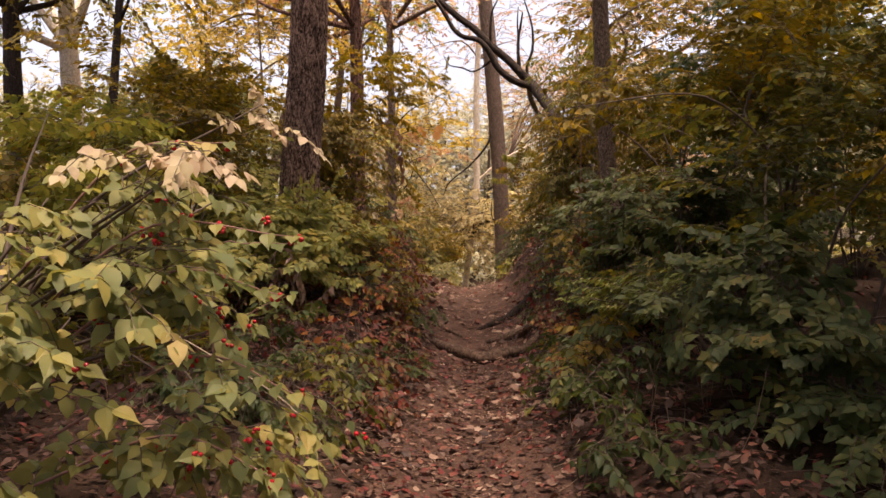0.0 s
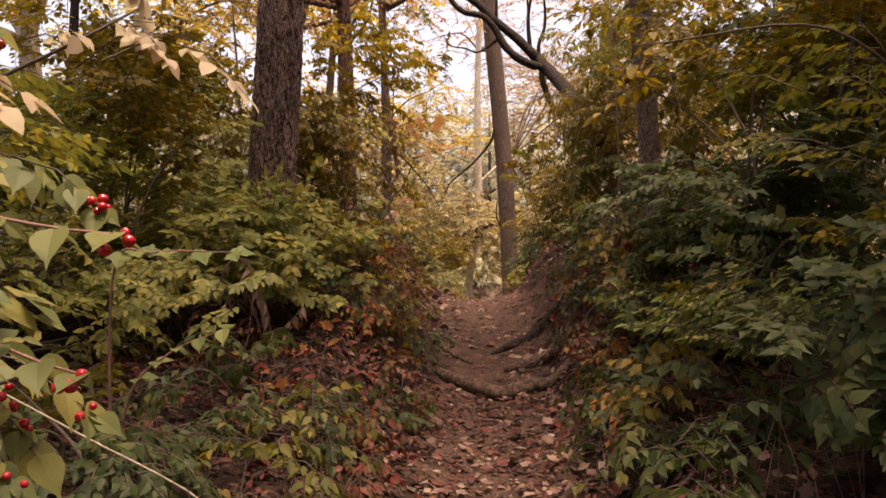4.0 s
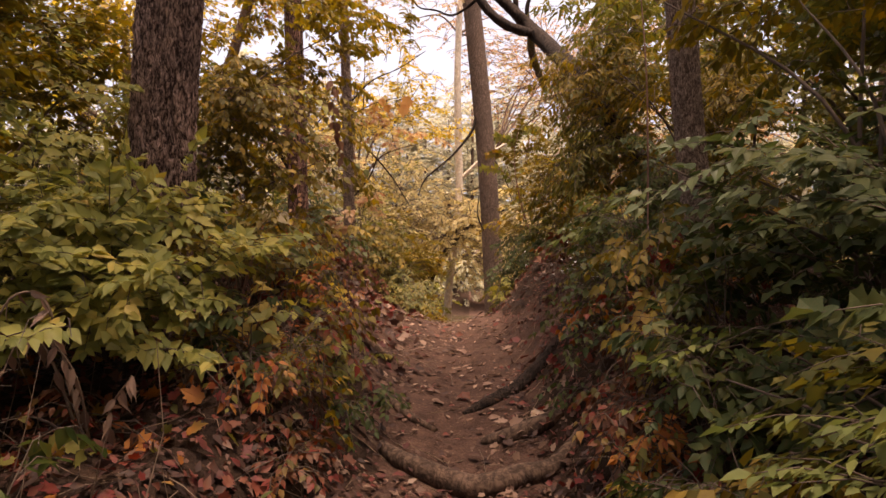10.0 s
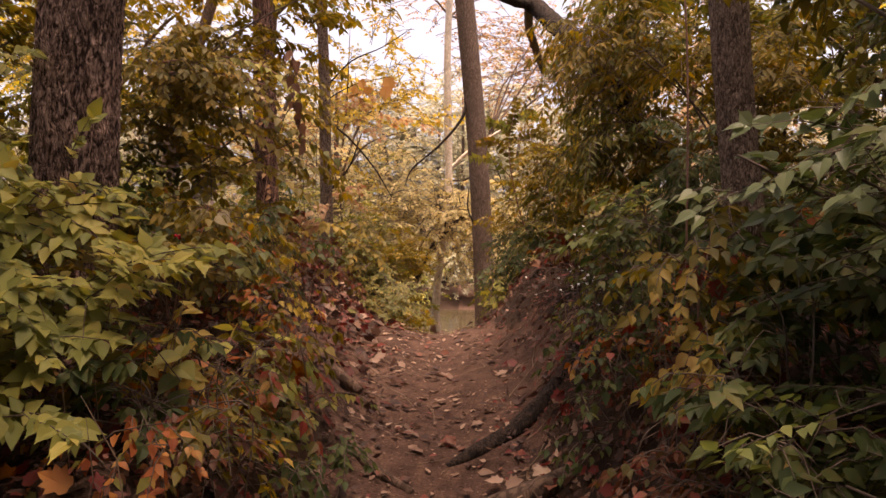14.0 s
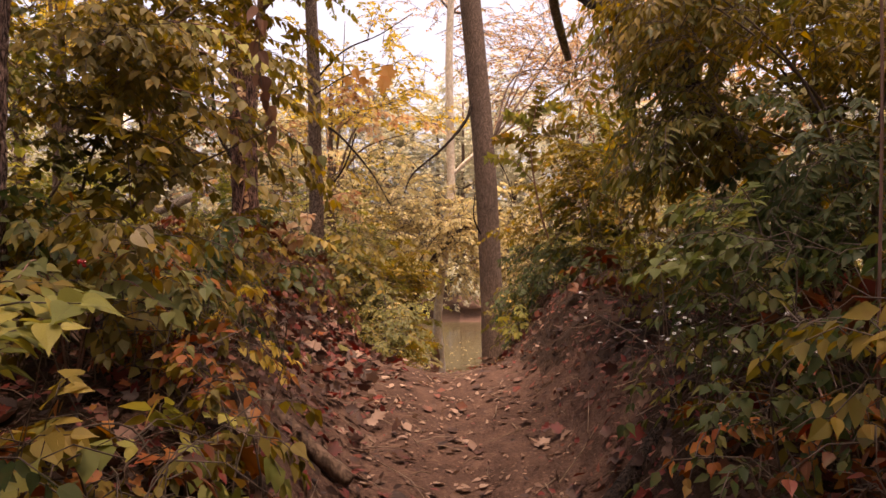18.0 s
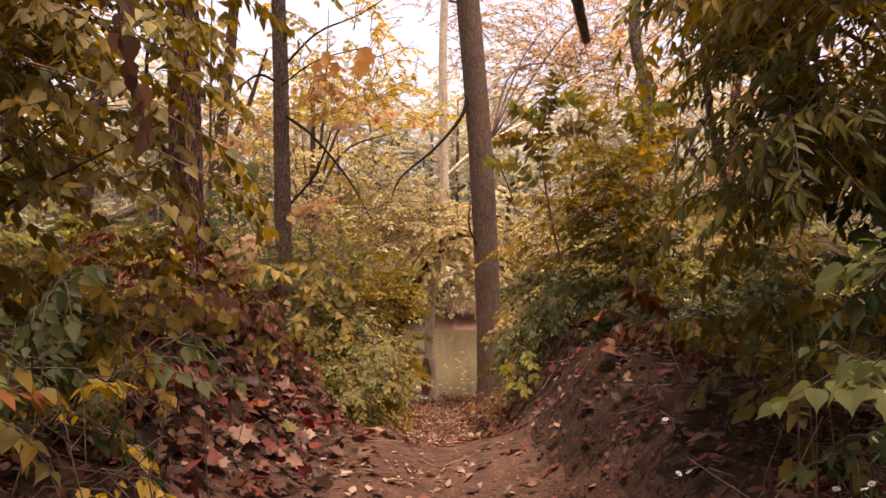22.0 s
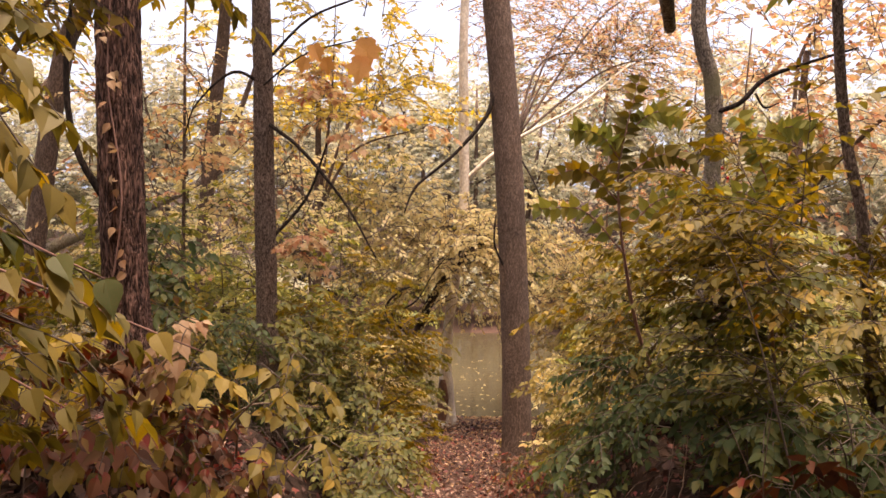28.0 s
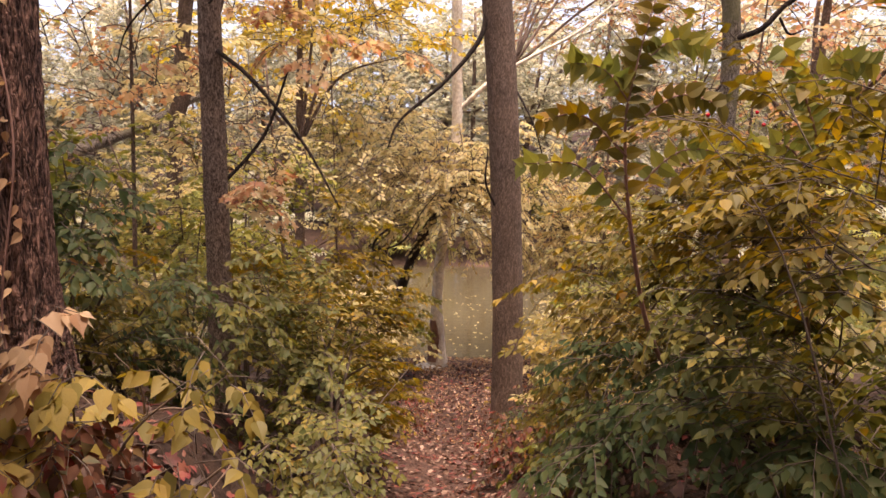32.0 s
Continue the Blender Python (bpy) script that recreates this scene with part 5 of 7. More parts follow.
BANK_LEFT_C = [(-0.95, 10.0, 0.35, 36, RUST, 0.05, 0.05),
    (-0.45, 4.2, 0.25, 22, GREEN, 0.065, 0.12),
    (-0.35, 5.1, 0.18, 14, RUST, 0.06, 0.06),
    (-1.0, 8.4, 0.35, 40, OLIVE, 0.065, 0.4),
    (-1.05, 8.9, 0.25, 20, EMBER, 0.06, 0.2),
    (-1.6, 8.6, 0.4, 40, DEEP, 0.06, 0.3),
    (-1.35, 9.7, 0.4, 40, DEEP, 0.06, 0.25)]
BANK_LEFT_D = [(-1.0, 8.7, 0.3, 26, OLIVE, 0.06, 0.2)]
for k, (x, y, r, n, mat, sz, z) in enumerate(BANK_LEFT_A + BANK_LEFT_B + BANK_LEFT_C + BANK_LEFT_D):
    z0 = gz(x, y)
    shrub("bramble" if mat is RUST else "seedling", {EMBER: "low seedling with red and orange leaves on the bank", RUST: "withered bramble with rusty red leaves on the bank", YELLOW: "seedling with soft yellow leaves on the bank", LIME: "seedling with yellow-green leaves beside the trail", OLIVE: "straggling undergrowth with olive leaves", GREEN: "small seedling with green leaves on the bank", DEEP: "low dark green seedling on the bank"}[mat],
          x, y, [((x, y, z0 + z + 0.12), (r, r, 0.2 + z * 0.5), n, 0.3, sz, OVATE, mat, 4, 0.6)], 3, "plant", 40 + k, DEADWOOD if mat is RUST and y > 9 else None, 0.004, 8, "bank undergrowth")

shrub("maple_seedling", "maple seedling with large orange and yellow lobed leaves on the bank", -0.78, 7.9, [
    ((-0.75, 7.75, 0.74), (0.42, 0.36, 0.18), 22, 0.3, 0.095, SYCAMORE, EMBER, 3, 0.5),
    ((-0.95, 7.5, 0.82), (0.4, 0.3, 0.14), 22, 0.28, 0.095, BROAD, DULLGOLD, 3, 0.5),
    ((-0.6, 7.95, 0.78), (0.25, 0.3, 0.12), 8, 0.28, 0.085, BROAD, LIME, 3, 0.5)], 5, "plant", 32, None, 0.005, 60)
broad = thing("broad_leaved_seedling", -0.7, 7.32, gz(-0.7, 7.32), "seedling with a few large soft green leaves on the bank", "plant")
bx, by, bz = -0.7, 7.32, gz(-0.7, 7.32)
tube("stem", [(bx, by, bz - 0.03, 0.005), (bx + 0.01, by - 0.03, bz + 0.12, 0.004), (bx + 0.03, by - 0.05, bz + 0.26, 0.003)], TWIG, broad, 6, 8)
P = np.array([(bx + 0.03, by - 0.05, bz + 0.26), (bx + 0.02, by - 0.05, bz + 0.22), (bx + 0.02, by - 0.04, bz + 0.18), (bx + 0.01, by - 0.03, bz + 0.12), (bx + 0.03, by - 0.05, bz + 0.25)])
leaf_objects("leaf", FINE_BROAD, P, np.array([(-0.5, -0.6, -0.1), (0.6, -0.5, -0.2), (-0.4, -0.7, -0.4), (0.4, -0.6, -0.5), (0.1, 0.3, 0.4)]), np.array([(0, -0.6, 1.0)] * 5), np.array([0.13, 0.14, 0.13, 0.12, 0.09]), HONEY, broad)
# right of the trail
shrub("maple_shrub", "dense dark green maple shrub with layered leaf sprays", 2.4, 4.6, [
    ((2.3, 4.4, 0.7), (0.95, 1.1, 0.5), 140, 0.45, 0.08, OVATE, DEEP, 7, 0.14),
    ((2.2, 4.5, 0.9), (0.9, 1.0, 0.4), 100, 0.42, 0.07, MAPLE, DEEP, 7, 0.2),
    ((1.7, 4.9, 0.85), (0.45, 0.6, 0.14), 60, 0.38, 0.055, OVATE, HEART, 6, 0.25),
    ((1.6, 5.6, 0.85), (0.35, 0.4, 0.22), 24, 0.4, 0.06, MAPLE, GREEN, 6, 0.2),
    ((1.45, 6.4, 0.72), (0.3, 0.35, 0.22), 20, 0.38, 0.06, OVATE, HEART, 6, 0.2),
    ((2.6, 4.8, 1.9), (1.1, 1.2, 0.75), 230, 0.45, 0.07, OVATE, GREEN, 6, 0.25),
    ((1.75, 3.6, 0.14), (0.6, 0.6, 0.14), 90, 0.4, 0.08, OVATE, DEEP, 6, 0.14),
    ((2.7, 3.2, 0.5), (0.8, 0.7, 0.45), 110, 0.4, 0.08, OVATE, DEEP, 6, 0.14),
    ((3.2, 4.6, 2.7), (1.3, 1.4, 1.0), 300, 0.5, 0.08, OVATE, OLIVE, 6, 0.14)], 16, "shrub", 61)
shrub("maple_shrub", "tall shrub with dark green leaves flecked yellow", 2.2, 6.6, [
    ((2.15, 6.4, 1.5), (0.6, 0.8, 0.5), 150, 0.45, 0.085, OVATE, DEEP, 6, 0.14),
    ((2.8, 7.0, 2.8), (0.9, 1.1, 1.0), 330, 0.45, 0.07, OVATE, OLIVE, 6, 0.3),
    ((2.7, 7.4, 2.3), (0.8, 0.8, 0.8), 230, 0.45, 0.07, OVATE, GREEN, 6, 0.3),
    ((1.6, 7.3, 2.55), (0.45, 0.35, 0.32), 46, 0.4, 0.07, OVATE, OLIVE, 6, 0.4),
    ((1.9, 6.4, 0.7), (0.6, 0.7, 0.45), 130, 0.42, 0.075, OVATE, DEEP, 6, 0.14),
    ((1.9, 7.2, 1.2), (0.35, 0.5, 0.14), 50, 0.42, 0.08, OVATE, DEEP, 6, 0.14)], 14, "shrub", 62)
shrub("viburnum_shrub", "shrub with large pale-backed green leaves reaching over the bank", 2.5, 7.2, [
    ((1.5, 6.7, 1.62), (0.45, 0.3, 0.16), 11, 0.4, 0.075, OVATE, BLUISH, 5, 0.25),
    ((2.0, 6.7, 1.5), (0.45, 0.4, 0.25), 16, 0.4, 0.075, OVATE, BLUISH, 5, 0.25)], 7, "shrub", 63)
hang = shrub("spicebush", "shrub bough with drooping golden leaves and a few berries", 2.1, 4.9, [
    ((1.1, 4.7, 1.95), (0.24, 0.2, 0.06), 6, 0.3, 0.08, NARROW, OLIVE, 4, 0.55),
    ((1.38, 5.3, 2.3), (0.26, 0.35, 0.28), 34, 0.36, 0.06, OVATE, OLIVE, 6, 0.45)], 0, "shrub", 64)
tube("stem", [(2.1, 4.9, gz(2.1, 4.9) - 0.03, 0.012), (2.4, 5.0, 1.5, 0.01), (1.9, 4.85, 2.12, 0.007), (1.0, 4.7, 2.05, 0.003)], TWIG, hang, 6, 20)
berries(hang, np.vstack(PLACES[64])[:4], 0.006, 2)
shrub("young_tree", "leaning young tree with dark leaves hanging over the trail", 2.4, 9.4, [
    ((1.55, 9.7, 2.45), (0.5, 0.5, 0.45), 130, 0.42, 0.075, NARROW, OLIVE, 6, 0.6),
    ((1.35, 9.7, 1.98), (0.3, 0.35, 0.4), 60, 0.42, 0.075, NARROW, GREEN, 6, 0.6),
    ((1.05, 9.75, 2.55), (0.3, 0.35, 0.32), 26, 0.4, 0.08, NARROW, OLIVE, 6, 0.6),
    ((2.2, 9.6, 2.2), (0.7, 0.7, 0.8), 190, 0.45, 0.075, OVATE, OLIVE, 6, 0.5),
    ((1.7, 10.2, 3.3), (0.9, 0.9, 0.5), 130, 0.5, 0.09, OVATE, GREEN, 6, 0.4),
    ((1.55, 9.9, 1.9), (0.4, 0.35, 0.25), 40, 0.4, 0.09, NARROW, OLIVE, 6, 0.7),
    ((1.75, 9.05, 1.6), (0.4, 0.2, 0.4), 90, 0.38, 0.07, OVATE, DEEP, 6, 0.5),
    ((1.25, 10.1, 2.1), (0.2, 0.25, 0.42), 56, 0.36, 0.07, NARROW, GREEN, 6, 0.6),
    ((1.35, 10.3, 2.5), (0.3, 0.3, 0.3), 50, 0.36, 0.07, NARROW, OLIVE, 6, 0.6)], 3, "tree", 65, stem_r=0.01, rest_blade=NARROW)
shrub("sapling", "slim sapling with yellow-green leaves on the bank", 1.45, 11.7, [
    ((1.15, 12.1, 1.95), (0.45, 0.35, 0.45), 80, 0.42, 0.055, OVATE, OLIVE, 6, 0.35),
    ((1.2, 12.1, 1.4), (0.35, 0.3, 0.35), 56, 0.4, 0.055, OVATE, GREEN, 6, 0.4)], 3, "sapling", 72, stem_r=0.004)
shrub("heart_leaved_plant", "plant with light green rounded leaves on the bank", 1.45, 8.7, [
    ((1.22, 8.75, 1.38), (0.2, 0.2, 0.28), 18, 0.28, 0.072, ROUND, HEART, 4, 0.3),
    ((1.42, 8.65, 1.0), (0.3, 0.25, 0.22), 18, 0.3, 0.065, ROUND, HEART, 4, 0.35)], 9, "plant", 66, None, 0.006)
shrub("climbing_vine", "vine with golden leaves trailing down the bank", 1.4, 7.7, [
    ((1.29, 7.25, 0.88), (0.1, 0.1, 0.2), 11, 0.2, 0.072, OVATE, DULLGOLD, 4, 0.7),
    ((1.4, 8.2, 1.2), (0.2, 0.2, 0.15), 7, 0.25, 0.08, LOBED, RUST, 4, 0.7)], 3, "vine", 67, VINE, 0.006)
vine = thing("hanging_vine", 1.36, 7.8, gz(1.36, 7.8), "thin reddish vine hanging beside a slim trunk", "vine")
tube("strand", [(1.38, 7.85, gz(1.38, 7.85) - 0.02, 0.005), (1.35, 7.8, 1.1, 0.005), (1.34, 7.8, 2.1, 0.0045), (1.3, 7.9, 3.2, 0.004), (1.5, 8.3, 4.4, 0.004)], VINE, vine, 6, 30)
red_vine = thing("creeper", 1.36, 7.5, gz(1.36, 7.5), "creeper with a few large crimson leaves", "vine")
tube("strand", [(1.36, 7.5, gz(1.36, 7.5) - 0.02, 0.005), (1.3, 7.42, 1.0, 0.004), (1.36, 7.45, 1.35, 0.003)], VINE, red_vine, 6, 14)
P = np.array([(1.28, 7.4, 1.2), (1.36, 7.43, 1.14), (1.4, 7.42, 1.28), (1.32, 7.42, 0.98), (1.5, 7.45, 0.75), (1.42, 7.4, 0.6)])
leaf_objects("leaf", SYCAMORE, P, np.array([(-0.3, -0.3, -0.9), (0.3, -0.3, -0.9), (0.5, -0.2, -0.7), (-0.5, -0.3, -0.7), (0.2, -0.4, -0.8), (-0.2, -0.4, -0.8)]), np.array([(0, -1.0, 0.4)] * 6), np.array([0.1, 0.085, 0.07, 0.07, 0.09, 0.08]), CRIMSON, red_vine)
shrub("bush", "wide bush with arching boughs of drooping olive leaves on the bank", 1.7, 13.2, [
    ((1.5, 13.2, 1.0), (0.9, 0.7, 0.6), 350, 0.36, 0.054, OVATE, GREEN, 7, 0.4),
    ((0.95, 13.6, 0.6), (0.42, 0.7, 0.65), 160, 0.36, 0.05, OVATE, GREEN, 7, 0.4),
    ((2.2, 13.0, 1.3), (0.9, 0.7, 0.7), 250, 0.38, 0.055, OVATE, OLIVE, 7, 0.4),
    ((1.5, 13.3, 1.75), (0.8, 0.5, 0.5), 170, 0.4, 0.06, OVATE, OLIVE, 7, 0.4),
    ((1.2, 13.5, 1.3), (0.6, 0.5, 0.4), 100, 0.38, 0.056, OVATE, OLIVE, 7, 0.4),
    ((1.4, 12.2, 0.95), (0.6, 0.45, 0.35), 150, 0.36, 0.052, OVATE, DEEP, 7, 0.4),
    ((2.1, 12.0, 1.05), (0.7, 0.5, 0.45), 150, 0.36, 0.054, OVATE, DEEP, 7, 0.4),
    ((0.85, 12.9, 0.9), (0.32, 0.4, 0.5), 90, 0.36, 0.052, OVATE, DEEP, 7, 0.4)], 10, "shrub", 68, stem_r=0.006)
arch = thing("arching_bough_shrub", 1.55, 13.4, gz(1.55, 13.4), "shrub with upright shoots of drooping olive leaves in pairs", "shrub")
SHOOTS_OF_A = [[(1.3, 13.4, gz(1.3, 13.4) - 0.05, 0.012), (0.95, 13.0, 1.2, 0.01), (0.79, 12.75, 1.7, 0.008), (0.74, 12.7, 2.09, 0.006), (0.77, 12.7, 2.33, 0.004), (0.83, 12.7, 2.58, 0.002)],
    [(1.8, 13.4, gz(1.8, 13.4) - 0.05, 0.012), (1.55, 12.95, 1.5, 0.009), (1.5, 12.8, 1.95, 0.007), (1.42, 12.75, 2.2, 0.005), (1.3, 12.7, 2.4, 0.002)],
    [(0.78, 12.72, 1.75, 0.005), (0.58, 12.7, 1.96, 0.004), (0.36, 12.62, 1.97, 0.002)],
    [(0.75, 12.7, 2.0, 0.005), (0.58, 12.68, 2.15, 0.004), (0.42, 12.62, 2.13, 0.002)]]
SHOOTS_OF_B = [[(0.75, 12.7, 2.2, 0.004), (0.65, 12.68, 2.32, 0.003), (0.52, 12.64, 2.34, 0.002)],
    [(0.77, 12.72, 1.85, 0.005), (0.95, 12.74, 2.02, 0.004), (1.14, 12.76, 2.02, 0.002)],
    [(0.75, 12.7, 2.1, 0.005), (0.93, 12.72, 2.23, 0.004), (1.1, 12.76, 2.2, 0.002)],
    [(0.78, 12.7, 2.33, 0.004), (0.9, 12.7, 2.43, 0.003), (1.03, 12.74, 2.41, 0.002)],
    [(1.5, 12.8, 1.9, 0.005), (1.36, 12.78, 2.05, 0.004), (1.19, 12.72, 2.03, 0.002)],
    [(1.47, 12.78, 2.05, 0.005), (1.6, 12.78, 2.2, 0.004), (1.76, 12.8, 2.2, 0.002)]]
SHOOTS_OF_C = [[(1.4, 12.75, 2.22, 0.004), (1.52, 12.76, 2.36, 0.003), (1.65, 12.78, 2.36, 0.002)]]
SHOOTS = SHOOTS_OF_A + SHOOTS_OF_B + SHOOTS_OF_C
for k, line in enumerate(SHOOTS):
    shoot = tube("stem" if k < 2 else "shoot", line, VINE, arch, 6, 24 if k < 2 else 10)
    ql = smooth_line(line, 30)[14:] if k < 2 else smooth_line(line, 11)[2:]
    td = unit(np.gradient(ql[:, :3], axis=0))
    sd = unit(np.cross(td, np.array([0.2, 1.0, 0.1])))
    rk = np.random.default_rng(700 + k)
    for sg in (-1, 1):
        dd = td * 0.45 + sg * sd * 0.8 + np.array([0, -0.25, -0.3]) + rk.normal(0, 0.16, td.shape)
        leaf_objects("leaf", FINE_OVATE, ql[:, :3], dd, np.array([0, -1.0, 0.3]) + rk.normal(0, 0.3, td.shape), 0.085 * rk.uniform(0.7, 1.2, len(ql)), LIME if k % 3 else OLIVE, shoot)
berries(arch, [(1.25, 12.95, 2.0), (1.3, 12.9, 2.15), (1.1, 12.95, 2.2), (0.95, 12.9, 1.95)], 0.02, 2)
shrub("bush", "green-gold bush on the river slope beside a tall trunk", 1.2, 17.2, [
    ((1.1, 16.6, 0.0), (0.6, 1.0, 0.9), 170, 0.45, 0.07, OVATE, OLIVE, 6, 0.35),
    ((1.9, 17.2, 0.6), (0.9, 1.2, 1.1), 210, 0.45, 0.085, OVATE, GREEN, 6, 0.35),
    ((1.2, 18.8, -0.6), (0.6, 0.9, 0.8), 110, 0.45, 0.085, OVATE, GOLD, 6, 0.35),
    ((3.3, 15.5, 1.0), (1.2, 1.2, 1.0), 200, 0.5, 0.085, OVATE, LIME, 6, 0.35)], 14, "shrub", 69, rest_blade=SIMPLE)
shrub("young_tree", "young tree with rust and gold leaves behind the bank", 2.9, 11.6, [
    ((2.8, 11.5, 1.9), (0.9, 0.8, 0.9), 170, 0.45, 0.085, OVATE, OLIVE, 6, 0.5),
    ((2.5, 11.2, 2.7), (1.0, 0.7, 0.8), 300, 0.45, 0.08, OVATE, GREEN, 6, 0.5),
    ((1.75, 11.2, 2.75), (0.5, 0.4, 0.45), 90, 0.42, 0.08, OVATE, GREEN, 6, 0.5),
    ((1.95, 9.95, 1.5), (0.35, 0.22, 0.42), 90, 0.36, 0.065, OVATE, DEEP, 6, 0.5),
    ((3.6, 11.8, 3.0), (1.2, 1.0, 1.0), 140, 0.5, 0.09, OVATE, GREEN, 6, 0.4)], 9, "tree", 70, stem_r=0.022, rest_blade=SIMPLE)
shrub("young_tree", "shadowy young tree crowded among the shrubs", 4.2, 10.4, [
    ((4.1, 10.3, 3.3), (1.7, 1.5, 1.3), 420, 0.55, 0.1, SIMPLE, GREEN, 6, 0.4),
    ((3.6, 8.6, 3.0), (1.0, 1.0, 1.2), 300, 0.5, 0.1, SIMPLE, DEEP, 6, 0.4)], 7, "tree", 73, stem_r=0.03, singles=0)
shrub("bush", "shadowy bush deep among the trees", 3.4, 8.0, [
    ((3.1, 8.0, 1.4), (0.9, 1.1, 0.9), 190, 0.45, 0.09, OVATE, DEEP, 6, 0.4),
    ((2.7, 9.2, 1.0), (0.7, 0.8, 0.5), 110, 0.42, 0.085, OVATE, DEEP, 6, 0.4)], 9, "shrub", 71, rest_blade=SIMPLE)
BANK_RIGHT_A = [(1.35, 6.6, 0.3, 26, DEEP, 0.075, 0.2),
    (1.3, 5.7, 0.3, 22, OLIVE, 0.08, 0.2),
    (1.25, 7.4, 0.2, 12, RUST, 0.05, 0.1),
    (1.5, 7.6, 0.35, 34, DEEP, 0.07, 0.35),
    (1.25, 8.3, 0.2, 18, GREEN, 0.06, 0.15),
    (1.7, 8.0, 0.4, 34, EMBER, 0.075, 0.3),
    (1.35, 9.6, 0.3, 24, OLIVE, 0.07, 0.2),
    (1.9, 9.0, 0.4, 30, RUST, 0.08, 0.25),
    (1.2, 11.2, 0.3, 16, RUST, 0.08, 0.08),
    (1.7, 11.0, 0.5, 30, OLIVE, 0.075, 0.15),
    (2.3, 10.4, 0.5, 34, RUST, 0.08, 0.2),
    (1.05, 4.9, 0.25, 12, GREEN, 0.07, 0.1)]
BANK_RIGHT_B = [(1.5, 5.0, 0.35, 24, DEEP, 0.08, 0.2),
    (0.72, 14.0, 0.22, 22, LIME, 0.06, 0.15),
    (0.6, 12.4, 0.2, 14, LIME, 0.06, 0.1),
    (1.1, 6.0, 0.2, 16, DEEP, 0.06, 0.1),
    (1.4, 7.0, 0.3, 34, DEEP, 0.065, 0.3),
    (1.2, 7.9, 0.22, 26, DEEP, 0.055, 0.25),
    (1.15, 8.8, 0.2, 18, DEEP, 0.055, 0.12),
    (1.7, 7.2, 0.4, 40, DEEP, 0.075, 0.4),
    (1.9, 8.3, 0.4, 40, DEEP, 0.075, 0.5),
    (1.5, 10.4, 0.35, 30, GREEN, 0.07, 0.25),
    (1.35, 12.0, 0.3, 30, GREEN, 0.065, 0.2),
    (1.15, 3.6, 0.25, 26, DEEP, 0.07, 0.15)]
BANK_RIGHT_C = [(1.08, 8.25, 0.2, 30, GREEN, 0.045, 0.2),
    (1.3, 8.35, 0.25, 34, DEEP, 0.05, 0.3),
    (1.02, 7.75, 0.16, 20, DEEP, 0.045, 0.12),
    (0.52, 18.3, 0.22, 22, RUST, 0.055, 0.1),
    (0.72, 17.3, 0.25, 30, OLIVE, 0.055, 0.2),
    (0.55, 16.2, 0.22, 26, RUST, 0.055, 0.12),
    (0.85, 19.0, 0.25, 26, RUST, 0.06, 0.2),
    (-0.85, 18.4, 0.25, 30, OLIVE, 0.055, 0.2),
    (-0.8, 19.8, 0.25, 26, RUST, 0.06, 0.15),
    (0.5, 21.3, 0.25, 22, OLIVE, 0.06, 0.15),
    (1.25, 4.3, 0.3, 28, DEEP, 0.07, 0.2),
    (1.0, 5.4, 0.18, 18, DEEP, 0.055, 0.08),
    (1.08, 6.6, 0.14, 12, RUST, 0.045, 0.05),
    (1.3, 6.4, 0.22, 22, DEEP, 0.065, 0.22),
    (1.22, 7.0, 0.16, 12, RUST, 0.045, 0.06),
    (1.35, 7.4, 0.3, 34, OLIVE, 0.06, 0.35),
    (0.42, 16.2, 0.25, 30, RUST, 0.055, 0.1),
    (0.48, 17.4, 0.25, 30, RUST, 0.05, 0.15),
    (0.62, 18.4, 0.28, 34, DEEP, 0.055, 0.15)]
for k, (x, y, r, n, mat, sz, z) in enumerate(BANK_RIGHT_A + BANK_RIGHT_B + BANK_RIGHT_C):
    z0 = gz(x, y)
    shrub("bramble" if mat is RUST else "seedling", {EMBER: "low seedling with red and orange leaves on the bank", RUST: "withered bramble with rusty red leaves on the bank", LIME: "seedling with yellow-green leaves beside the trail", OLIVE: "straggling undergrowth with olive leaves", GREEN: "small seedling with green leaves on the bank", DEEP: "low dark green seedling on the bank"}[mat],
          x, y, [((x, y, z0 + z + 0.12), (r, r, 0.2 + z * 0.5), n, 0.3, sz, OVATE, mat, 4, 0.6)], 3, "plant", 80 + k, DEADWOOD if mat is RUST and y > 9 else None, 0.004, 8, "bank undergrowth")


def leafy_spray(plant, line, n, blade, size, mat, seed, droop=0.35, face=(0, -0.6, 1.0), wood=VINE):
    """A thin arching shoot with leaves in pairs along its outer part."""
    shoot = tube("shoot", line, wood, plant, 6, 20)
    q = smooth_line(line, n + 3)[3:, :3]
    t = unit(np.gradient(q, axis=0))
    rk = np.random.default_rng(seed)
    side = unit(np.cross(t, np.array([0, 0, 1.0])))
    for sg in (-1, 1):
        d = t * 0.5 + sg * side * 0.8 + np.array([0, -0.1, -droop]) + rk.normal(0, 0.2, t.shape)
        leaf_objects("leaf", blade, q, d, np.array(face) + rk.normal(0, 0.25, t.shape), size * rk.uniform(0.7, 1.15, len(q)), mat, shoot)


# young maple leaning out of the left bank near the start
young = thing("maple_sapling", -1.15, 4.3, gz(-1.15, 4.3), "young maple with large soft green lobed leaves over the bank", "sapling")
yz = gz(-1.15, 4.3)
